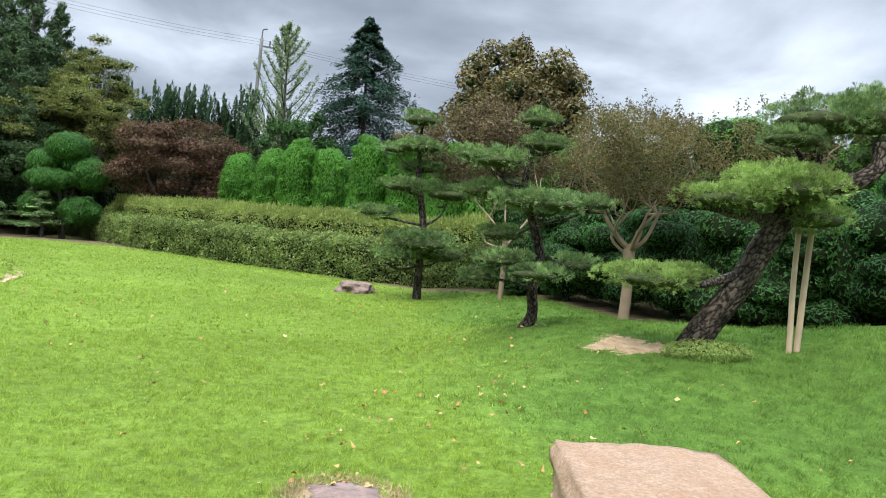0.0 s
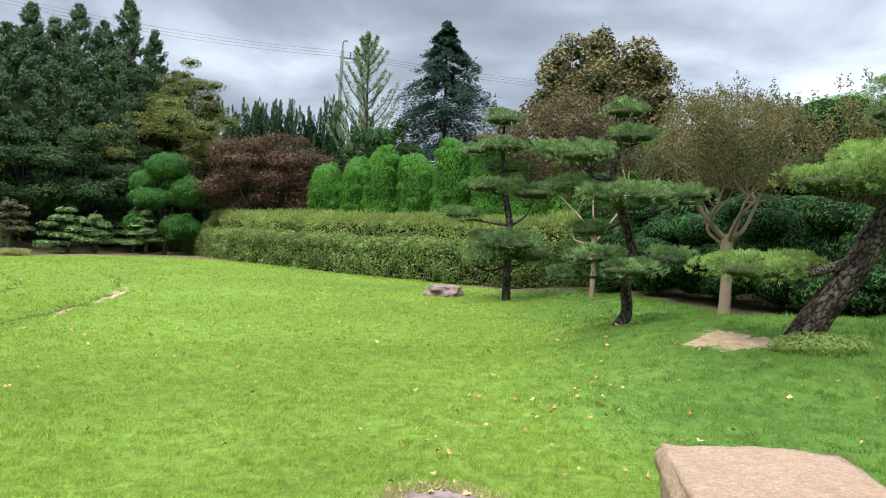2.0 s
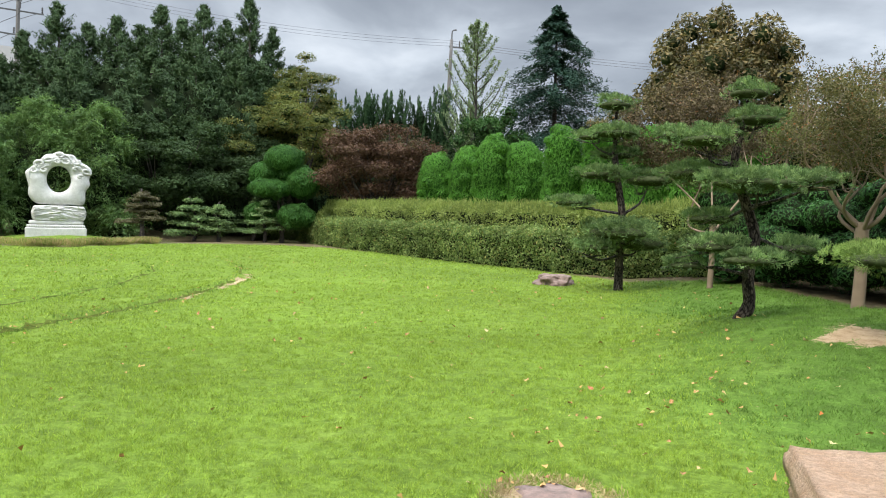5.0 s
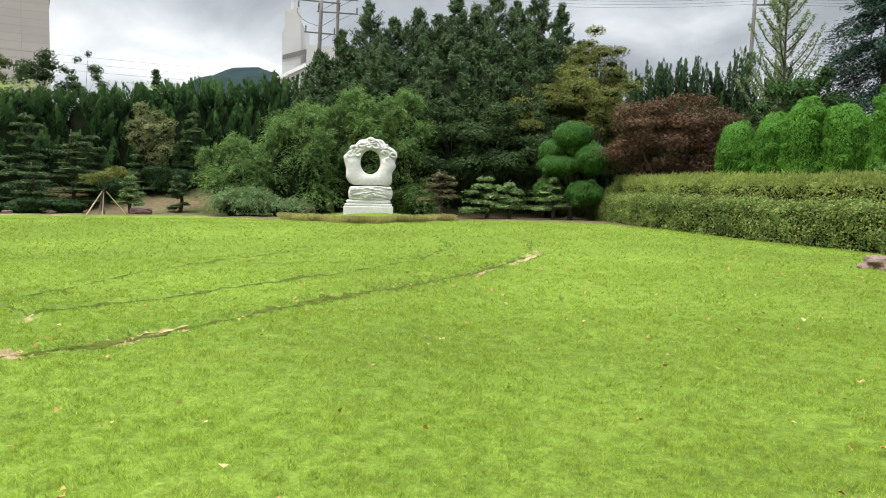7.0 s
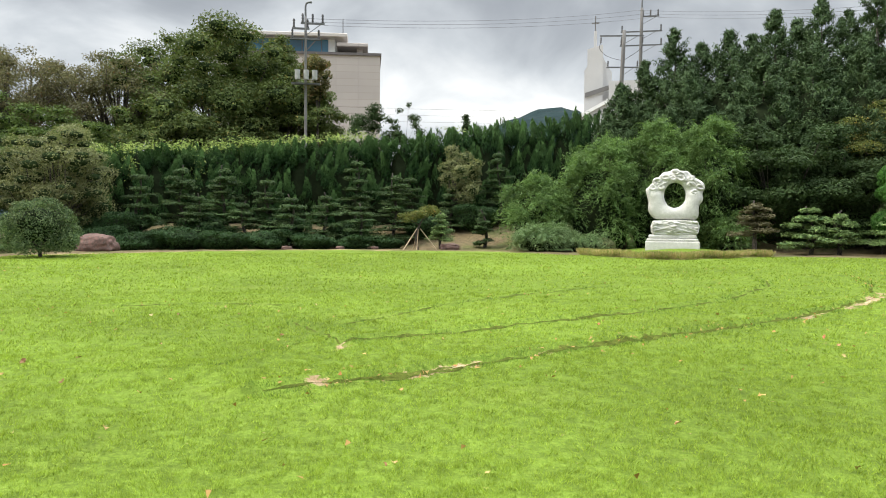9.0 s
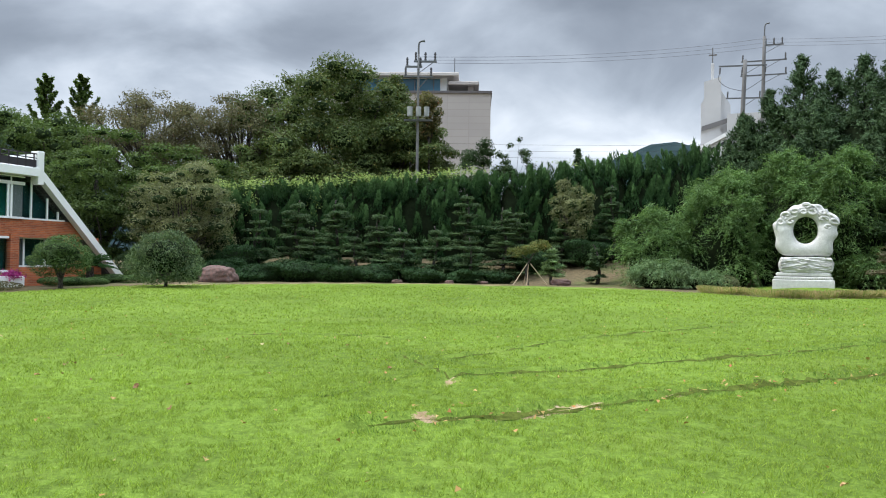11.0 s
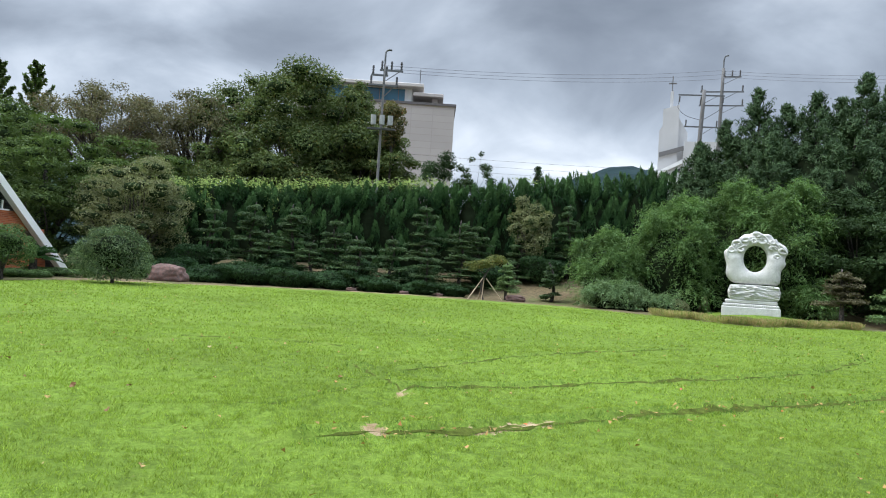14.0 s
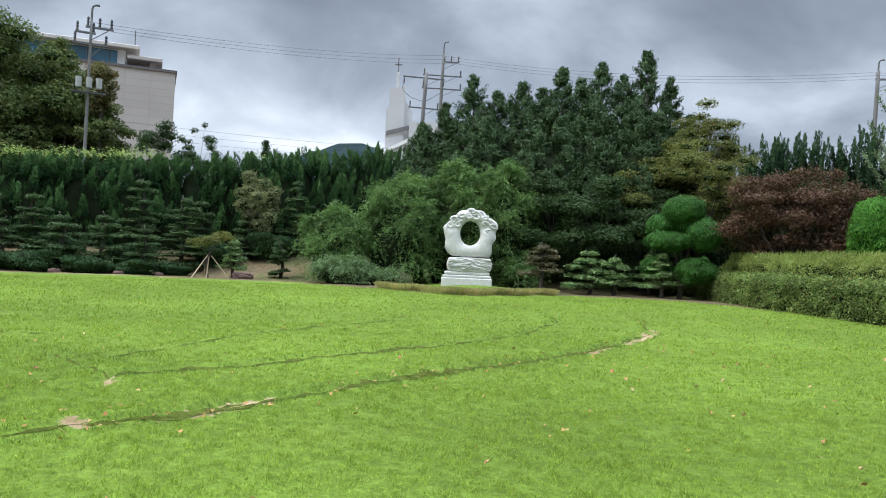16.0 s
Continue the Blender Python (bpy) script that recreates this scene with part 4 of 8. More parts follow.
def garden_pine(label, trunk, radii, pads, branches, per, length, width, k, seed, material, bark, name="garden_pine", old=None, young=99):
    """A trained pine: bent trunk, boughs, and each foliage pad a part of its own."""
    rng = np.random.default_rng(seed)
    b = Vector(trunk[0])
    tr = thing(name, b, label, "pine tree", "trained garden pines")
    o = np.array(trunk[0])
    T = np.array(trunk) - o
    T = np.concatenate([[T[0] - (0, 0, 0.15)], T])
    hang("trunk", plated_trunk(T, [radii[0] * 1.35, *radii], 0.046 if radii[0] > 0.15 else 0.036, 0.018 if radii[0] > 0.15 else 0.012), tr)
    for i0, px, py, pz in branches:
        s = T[i0 + 1]
        e_ = np.array((px, py, pz)) - o
        mid = s * 0.45 + e_ * 0.55 + rng.normal(size=3) * 0.05 + (0, 0, -0.04)
        V, F = tube([s, mid, e_], [radii[i0] * 0.42, radii[i0] * 0.3, 0.012], 8, 0.04, rng)
        twigs = [(V, F)]
        for _ in range(7):
            q = e_ + rng.normal(size=3) * (0.22, 0.18, 0.05)
            twigs.append(tube([mid * 0.4 + e_ * 0.6, (mid + q) / 2 + (0, 0, 0.03), q], [0.014, 0.009, 0.004], 5))
        V, F = join(twigs)
        hang("bough", mesh_np("bough", V, F, bark, True), tr)
    for i, p in enumerate(pads):
        q = (p[0] - o[0], p[1] - o[1], p[2] - o[2], p[3], p[4])
        V, F = join(pad_needles([q], per, length, width, k, rng))
        pad = hang("foliage_pad", mesh_np("foliage_pad", V, F, material if i < young else old), tr)
        # dark body added for the shade in each pad's lower part
        hang("inner_growth", mesh_np("inner_growth", *blob_core([(q[0], q[1], q[2] - 0.1 * q[4], q[3] * 0.62, q[3] * 0.54, q[4] * 0.42)], 1.0, (14, 8)), M_PAD_SHADE, True), pad, "dark core for the shade inside the foliage pad", "stuff")
    return tr


def tier_pine(seed, h, w, levels, bare_trunk=0.15, n=320, thick=0.7, material=None):
    """A clipped pine with level after level of flat pads, seen from afar; built at the origin."""
    rng = np.random.default_rng(seed)
    tr = thing("clipped_pine", (0, 0, 0), "clipped dark green pine with layered flat pads", "pine tree", "layered pines along the lawn edge")
    bend = [np.array((rng.normal() * 0.1, rng.normal() * 0.1, h * u)) for u in np.linspace(0, 1, 5)]
    bend[0][:2] = 0
    bend[0][2] = -0.3
    tubes = [tube(bend, np.linspace(0.11, 0.03, 5), 8)]
    for i in range(levels):
        u = bare_trunk + (1 - bare_trunk) * (i + 0.5) / levels
        zz = h * u
        reach = w / 2 * (1.05 - 0.72 * u)
        spots = [(0, 0)] if i == levels - 1 else [(math.cos(q), math.sin(q)) for q in rng.random() * 6 + np.arange(3 if i < levels * 0.7 else 2) * (2.1 if i < levels * 0.7 else 3.1)]
        pad = []
        for cx, cy in spots:
            q = reach * rng.uniform(0.45, 0.75)
            px, py, pz = cx * q, cy * q, zz + rng.normal() * 0.2 * h / levels
            hw = reach * rng.uniform(0.58, 0.85) + 0.1
            hh = h / levels * thick * rng.uniform(0.28, 0.5)
            pad = []
            for _ in range(5):
                a_ = rng.random() * 6.28
                pad.append((px + math.cos(a_) * hw * 0.42, py + math.sin(a_) * hw * 0.42, pz + rng.normal() * hh * 0.15, hw * rng.uniform(0.45, 0.62), hw * rng.uniform(0.45, 0.62), hh * rng.uniform(0.8, 1.1)))
            tubes.append(tube([(0, 0, zz - 0.1), (px * 0.6, py * 0.6, pz - 0.05), (px, py, pz)], [0.035, 0.025, 0.01], 5))
            P, Nn = shell(pad, int(n * 2.2) // len(spots), rng, 0.45, 1.2)
            P[:, 2] = np.where(P[:, 2] < pz - 0.25 * hh, pz - 0.25 * hh, P[:, 2])
            V, F = cards(P, unit(Nn + UP * 0.6 + rng.normal(size=P.shape) * 0.5), 0.16, 0.05, rng, UP * 0.5)
            core, quads = blob_core([(px, py, pz, hw * 0.5, hw * 0.5, hh * 0.3)], 1.0, (9, 5))
            V, F = join([(V, F), (core, np.concatenate([quads[:, [0, 1, 2]], quads[:, [0, 2, 3]]]))])
            hang("foliage_pad", mesh_np("foliage_pad", V, F, material or M_PINE_FAR), tr)
    put_trunk(tr, tubes, M_BARK_DARK)
    return tr


def flame_tree(seed, h, w, name="columnar_juniper", material=None, n=7200, label="tall clipped dark green columnar juniper", group="tall juniper hedge", spikes=44):
    """A columnar juniper: upright twisted plumes that end in points; built at the origin."""
    rng = np.random.default_rng(seed)
    tr = thing(name, (0, 0, 0), label, "juniper tree", group)
    put_trunk(tr, [tube([(0, 0, -0.3), (0.03, 0, h * 0.5), (0, 0, h * 0.9)], [0.12, 0.08, 0.02], 7)], M_BARK_DARK)
    P, A_, T_ = [], [], []
    per = n // spikes
    for i in range(spikes):
        a_ = rng.random() * 6.283
        q = math.sqrt(rng.random()) * w / 2
        z0 = h * rng.uniform(-0.05, 0.78) if i > spikes * 0.22 else h * rng.uniform(0.72, 0.86)
        ln = h * rng.uniform(0.18, 0.34) if i > spikes * 0.22 else (h - z0) * rng.uniform(0.75, 1.15)
        if i > spikes * 0.22:
            q = w / 2 * rng.uniform(0.62, 1.12)
        t = rng.random(per) ** 0.8
        rad = 0.16 * w * (1 - t) ** 0.7 * (0.35 + 0.65 * np.minimum(1, t * 5)) + 0.015
        b = rng.random(per) * 6.283
        lean = 0.30 * min(1.0, (w / 1.9) ** 3)
        tx, ty = (math.cos(a_) + rng.normal()) * lean, (math.sin(a_) + rng.normal()) * lean
        p = np.stack([math.cos(a_) * q + np.cos(b) * rad + tx * t * ln, math.sin(a_) * q + np.sin(b) * rad + ty * t * ln, z0 + t * ln], 1)
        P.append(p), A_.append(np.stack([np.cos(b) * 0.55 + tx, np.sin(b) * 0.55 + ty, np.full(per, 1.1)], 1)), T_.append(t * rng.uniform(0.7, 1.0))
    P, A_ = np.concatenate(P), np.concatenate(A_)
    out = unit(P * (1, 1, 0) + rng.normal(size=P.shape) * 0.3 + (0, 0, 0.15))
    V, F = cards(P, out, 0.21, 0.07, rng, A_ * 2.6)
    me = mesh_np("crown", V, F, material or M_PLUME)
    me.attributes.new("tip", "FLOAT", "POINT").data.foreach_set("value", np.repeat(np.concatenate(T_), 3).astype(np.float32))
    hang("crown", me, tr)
    # dark body behind the plumes, for the shade in their gaps
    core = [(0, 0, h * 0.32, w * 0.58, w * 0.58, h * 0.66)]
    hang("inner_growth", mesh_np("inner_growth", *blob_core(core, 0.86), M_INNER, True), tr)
    return tr


def shrub(name, at_, label, ells, material, n, leaf, seed, category="shrub", group="", along=None, wild=1.0, aspect=0.55, core=0.78, inner=0.86, trunk=0.0, top=0.3, lumps=0, lump=0.2, body=None):
    """A dense shrub: leaves over rounded masses, given in metres from its foot."""
    rng = np.random.default_rng(seed)
    x, y = at_
    tr = thing(name, (x, y, float(rise(x, y))), label, category, group)
    P, Nn = shell(lumpy(ells, lumps, lump, rng) if lumps else ells, int(n * 2.3), rng, inner, top, 0.72)
    V, F = cards(P, unit(Nn + rng.normal(size=P.shape) * 0.45 * wild), leaf, leaf * aspect, rng, along)
    hang("foliage", mesh_np("foliage", V, F, material), tr)
    # dark bodies under the leaves, for the shade between them
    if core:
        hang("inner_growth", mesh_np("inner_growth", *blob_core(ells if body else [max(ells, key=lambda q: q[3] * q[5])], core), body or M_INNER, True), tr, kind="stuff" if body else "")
    if trunk:
        cz = min(e_[2] - e_[5] for e_ in ells)
        hang("trunk", mesh_np("trunk", *join([tube([(0, 0, -0.2), (0.05, 0.02, max(cz, 0.2) * 0.6), (e_[0] * 0.5, e_[1] * 0.5, e_[2])], [trunk, trunk * 0.8, trunk * 0.3], 7) for e_ in ells[:5]]), M_BARK_DARK, True), tr)
    return tr

# ---- stones on the lawn ----


def rough_stone(name, at_, size, label, category, material, seed, turn=0.0, square=0.0, sink=0.05, uneven=0.12, group=""):
    """A stone from a rounded box, pushed in and out unevenly."""
    bm = bmesh.new()
    bmesh.ops.create_cube(bm, size=2.0)
    bmesh.ops.subdivide_edges(bm, edges=bm.edges, cuts=19 if size[0] > 0.6 else 8, use_grid_fill=True)
    for v in bm.verts:
        p = v.co.copy()
        s = p.normalized()
        q = p * square + s * (1 - square) * 1.1
        f = 1 + uneven * (noise.noise(q * 1.3 + Vector((seed, 0, 0))) + 0.5 * noise.noise(q * 3.1 + Vector((0, seed, 0))) + 0.22 * noise.noise(q * 8.0) + 0.9 * (noise.voronoi(q * 1.4 + Vector((seed, seed, 0)))[0][0] - 0.45) + 0.25 * (noise.voronoi(q * 4.0)[0][0] - 0.45))
        v.co = Vector((q.x * size[0] / 2 * f, q.y * size[1] / 2 * f, q.z * size[2] / 2 * (1 + (f - 1) * 0.6)))
    me = bpy.data.meshes.new(name)
    bm.to_mesh(me)
    bm.free()
    me.materials.append(material)
    me.polygons.foreach_set("use_smooth", np.ones(len(me.polygons), dtype=bool))
    ob = new(name, me)
    ob.matrix_world = pose(at_[0], at_[1], float(rise(*at_)) + size[2] / 2 - sink, 0, 0, turn)
    return tagged(ob, label, category, group)


rough_stone("stone_slab", (1.27, 3.72), (1.03, 2.04, 0.44), "thick pinkish granite stepping slab with rough edges", "stone slab", M_SLAB, 3.0, -2, 0.9, 0.08, 0.06)
rough_stone("flat_stone", (-0.45, 4.33), (0.46, 0.58, 0.14), "flat grey stone sunk in the lawn beside dry leaves", "stone", M_ROCK, 8.0, 15, 0.4, 0.105, 0.26)
rough_stone("rock", (-2.12, 18.9), (0.78, 0.6, 0.4), "low reddish grey rock at the foot of the hedge", "rock", M_ROCK, 5.0, 10, 0.35, 0.16, 0.34)
rough_stone("boulder", (-37.2, 4.75), (1.6, 1.25, 0.98), "large reddish brown boulder at the lawn edge", "boulder", M_BOULDER, 6.0, 60, 0.3, 0.25, 0.14)
for i, (bx, by, s) in enumerate(((-33.0, 20.6, 0.9), (-35.8, 15.8, 0.45), (-36.3, 13.2, 0.5), (-35.3, 17.5, 0.4))):
    rough_stone("edging_stone", (bx, by), (s, s * 0.6, s * 0.42), "low brown edging stone half sunk in the bank", "stone", M_BOULDER, 11.0 + i, 50 + i * 20, 0.45, s * 0.08, 0.15, "edging stones")


def fallen_leaves():
    """Single dry leaves that lie about on the lawn."""
    rng = np.random.default_rng(77)
    spots = []
    while len(spots) < 190:
        r, az_ = math.sqrt(rng.uniform(9, 300)), rng.uniform(-30, 104)
        if az_ > 30 and rng.random() < 0.4:
            continue
        if r > 8 and az_ < -8:
            continue
        spots.append(polar(az_, r))
    for _ in range(85):
        spots.append((rng.normal(0.4, 1.1), rng.normal(6.8, 1.5)))
    for _ in range(12):
        spots.append((-0.64 + rng.normal() * 0.14, 4.62 + rng.normal() * 0.08))
    shapes = []
    for v in range(4):
        bm = bmesh.new()
        out = [(0, -0.5), (0.26, -0.28), (0.36, 0.02), (0.22, 0.3), (0, 0.56), (-0.24, 0.28), (-0.33, 0.0), (-0.25, -0.3)]
        rim = [bm.verts.new((px * (1 + 0.15 * math.sin(v * 3 + i)), py, 0.16 * math.sin(i * 1.9 + v) + 0.25 * px * px)) for i, (px, py) in enumerate(out)]
        mid = bm.verts.new((0.02, 0, -0.05))
        for i in range(len(rim)):
            bm.faces.new((rim[i], rim[(i + 1) % len(rim)], mid))
        me = bpy.data.meshes.new("fallen_leaf")
        bm.to_mesh(me)
        bm.free()
        me.materials.append(LEAF_DRY)
        shapes.append(me)
    for i, (x, y) in enumerate(spots):
        ob = new("fallen_leaf", shapes[i % 4])
        s = rng.uniform(0.028, 0.068) * (1.25 if math.hypot(x, y) > 9 else 1)
        ob.matrix_world = pose(x, y, float(rise(x, y)) + 0.032 + 0.1 * s, rng.normal() * 22, rng.normal() * 22, rng.random() * 360) @ Matrix.Scale(s, 4)
        tagged(ob, "dry yellow brown leaf fallen on the lawn", "leaf", "fallen leaves")


def leaf_litter():
    """Small pale bits of leaf scattered thinly over the lawn, too small to tell apart."""
    rng = np.random.default_rng(78)
    n = 900
    r, a_ = np.sqrt(rng.uniform(16, 700, n)), np.radians(rng.uniform(-24, 100, n))
    x, y = -r * np.sin(a_), r * np.cos(a_)
    keep = uneven_ground(x, y, 0.25, 8.0, 2) > -0.15
    line = np.array(RUTS[0][0])
    pick = rng.integers(0, len(line) - 1, 150)
    t = rng.random((150, 1))
    along = line[pick] * (1 - t) + line[pick + 1] * t + rng.normal(size=(150, 2)) * 0.16
    x, y = np.concatenate([x[keep], along[:, 0]]), np.concatenate([y[keep], along[:, 1]])
    ok = lawn_state(x, y)[2] < 0.3
    x, y = x[ok], y[ok]
    P = np.stack([x, y, lawn_z(x, y) + 0.035], 1)
    V, F = cards(P, unit(UP + rng.normal(size=P.shape) * 0.4), 0.055, 0.034, rng)
    tagged(new("leaf_litter", mesh_np("leaf_litter", V, F, M_FALLEN)), "small dry leaf bits strewn over the lawn", "leaf litter", kind="stuff")


leaf_litter()


def dry_grass_rim():
    """Straw-coloured dead grass round the flat stone and along the sandy patches."""
    rng = np.random.default_rng(79)
    a_ = rng.uniform(0, 6.283, 900)
    q = rng.normal(1.0, 0.14, 900)
    x, y = -0.47 + np.cos(a_) * 0.33 * q, 4.36 + np.sin(a_) * 0.34 * q
    P = np.stack([x, y, lawn_z(x, y)], 1)
    V, F = needles(P, unit(UP + rng.normal(size=P.shape) * 0.6), 0.06, 0.005, 2, 0.5, rng)
    tagged(new("dry_grass", mesh_np("dry_grass", V, F, M_STRAW)), "dry straw-coloured grass round the flat stone", "grass", kind="stuff")


dry_grass_rim()


def dry_leaf_material():
    k = Nodes("dry_fallen_leaf", 0.7)
    k.color(k.mix(1.0, k.ramp(k.object_random(), (0.0, (0.20, 0.09, 0.035)), (0.35, (0.42, 0.22, 0.07)), (0.65, (0.40, 0.29, 0.11)), (0.85, (0.46, 0.40, 0.18)), (1.0, (0.40, 0.11, 0.045))), k.ramp(k.noise(6.0), (0.3, 0.7), (0.7, 1.2)), "MULTIPLY"))
    return k.m


LEAF_DRY = dry_leaf_material()
fallen_leaves()

# ---- trained pines beside the lawn ----
LEAN_TRUNK = [(3.02, 9.01, 0.45), (3.21, 8.94, 0.79), (3.42, 8.86, 1.12), (3.60, 8.79, 1.47), (3.75, 8.76, 1.81), (3.96, 8.75, 2.12), (4.13, 8.70, 2.43), (4.40, 8.66, 2.52), (4.70, 8.62, 2.57), (4.94, 8.6, 2.76), (4.92, 8.6, 3.05)]
LEAN_PADS = [(3.80, 8.50, 2.42, 0.80, 0.27), (3.18, 8.42, 2.26, 0.66, 0.20), (4.30, 8.86, 2.14, 0.62, 0.22), (3.72, 9.05, 2.58, 0.52, 0.17), (2.45, 8.80, 1.30, 0.72, 0.20), (3.00, 9.12, 1.31, 0.46, 0.17),
             (4.30, 8.81, 3.28, 0.81, 0.30), (4.95, 8.92, 3.38, 0.66, 0.36), (3.92, 8.66, 3.02, 0.50, 0.17), (5.30, 9.2, 2.95, 0.5, 0.22)]
garden_pine("leaning garden pine with thick plated trunk and bright foliage pads", LEAN_TRUNK, [0.185, 0.165, 0.152, 0.146, 0.14, 0.132, 0.12, 0.115, 0.105, 0.09, 0.04], LEAN_PADS,
            [(5, 3.35, 8.45, 2.22), (5, 2.9, 8.4, 2.16), (5, 4.3, 8.85, 2.15), (6, 4.0, 8.95, 2.45), (3, 2.65, 8.82, 1.22), (7, 4.3, 8.8, 3.1), (7, 3.95, 8.68, 2.95), (9, 5.1, 8.95, 3.2), (8, 5.3, 9.2, 2.85)],
            1800, 0.060, 0.0056, 13, 21, M_PINE_BRIGHT, M_BARK_PINE, old=M_PINE, young=6)
PINE_B_TRUNK = [(1.24, 10.83, 0.36), (1.38, 10.81, 0.57), (1.32, 10.82, 0.97), (1.42, 10.81, 1.47), (1.29, 10.82, 1.87), (1.09, 10.85, 2.43), (1.17, 10.84, 2.80), (1.26, 10.83, 3.34)]
PINE_B_PADS = [(1.26, 10.83, 3.38, 0.39, 0.15), (1.35, 10.71, 3.02, 0.47, 0.15), (0.72, 10.58, 2.74, 0.52, 0.16), (0.37, 10.99, 2.84, 0.37, 0.12), (1.32, 10.32, 2.17, 0.82, 0.18), (2.08, 10.60, 2.23, 0.41, 0.13),
               (0.67, 11.18, 2.34, 0.70, 0.18), (0.81, 10.47, 1.35, 0.52, 0.15), (1.26, 10.12, 1.20, 0.52, 0.14), (0.52, 10.59, 1.09, 0.36, 0.12), (0.90, 11.36, 1.72, 0.50, 0.15), (2.05, 11.62, 1.33, 0.46, 0.18)]
garden_pine("slender bent garden pine with layered green pads", PINE_B_TRUNK, [0.095, 0.08, 0.072, 0.068, 0.065, 0.055, 0.04, 0.02], PINE_B_PADS,
            [(5, 0.72, 10.6, 2.66), (5, 0.4, 10.98, 2.78), (6, 1.35, 10.72, 2.95), (4, 1.35, 10.35, 2.1), (4, 2.05, 10.6, 2.16), (5, 0.7, 11.15, 2.28), (3, 0.8, 10.5, 1.3), (2, 1.25, 10.15, 1.14), (2, 0.55, 10.6, 1.05), (4, 0.92, 11.3, 1.66), (3, 2.0, 11.6, 1.25)],
            1400, 0.064, 0.0072, 11, 22, M_PINE, M_BARK_PINE)
PINE_C_TRUNK = [(-0.54, 18.19, 0.08), (-0.54, 18.19, 0.92), (-0.49, 18.19, 1.89), (-0.63, 18.19, 2.63), (-0.73, 18.19, 3.24), (-0.71, 18.19, 4.27)]
PINE_C_PADS = [(-0.75, 18.18, 4.42, 0.60, 0.22), (-0.73, 17.99, 3.74, 0.82, 0.17), (-1.32, 18.25, 3.69, 0.41, 0.14), (-1.07, 17.97, 2.79, 0.70, 0.20), (0.07, 18.40, 2.70, 0.88, 0.28), (-1.60, 17.73, 2.12, 0.66, 0.16),
               (-0.68, 18.59, 3.29, 0.68, 0.18), (-0.58, 17.59, 1.47, 1.05, 0.36), (-1.01, 17.47, 1.11, 0.62, 0.2), (-0.03, 18.40, 1.23, 0.8, 0.36)]
garden_pine("upright garden pine with dark trunk and open tiers", PINE_C_TRUNK, [0.105, 0.09, 0.085, 0.075, 0.065, 0.03], PINE_C_PADS,
            [(4, -0.75, 18.0, 3.66), (4, -1.3, 18.22, 3.62), (3, -1.05, 17.98, 2.7), (2, 0.05, 18.38, 2.55), (2, -1.55, 17.75, 2.02), (3, -0.68, 18.55, 3.2), (1, -0.58, 17.65, 1.35), (1, -1.3, 17.4, 0.95), (1, -0.05, 18.38, 1.1)],
            850, 0.085, 0.0115, 9, 23, M_PINE, M_BARK_DARK)


shrub("weed_tuft", (3.12, 8.72), "ragged light green weeds round the trunk foot", [(0, 0, 0.05, 0.42, 0.3, 0.16), (0.35, 0.1, 0.05, 0.3, 0.25, 0.12), (-0.3, -0.05, 0.04, 0.22, 0.2, 0.12)], M_VINE, 3200, 0.045, 259, "weed", "", UP * 1.2, 1.2, 0.3, 0.0, 0.3)


def timber_post(foot, head, radius):
    rng = np.random.default_rng(int(radius * 1000))
    f_, h_ = np.array(foot), np.array(head)
    V, F = tube([f_ - (0, 0, 0.2), f_ * 0.5 + h_ * 0.5 + rng.normal(size=3) * 0.01, h_], [radius, radius * 0.95, radius * 0.88], 12, 0.03, rng)
    tagged(new("support_post", mesh_np("support_post", V, F, M_POST, True)), "peeled tan timber post propping the leaning pine", "post", "pine support posts")


timber_post((4.22, 8.95, 0.62), (4.30, 9.10, 2.12), 0.035)
timber_post((4.32, 8.98, 0.62), (4.46, 9.10, 2.12), 0.039)


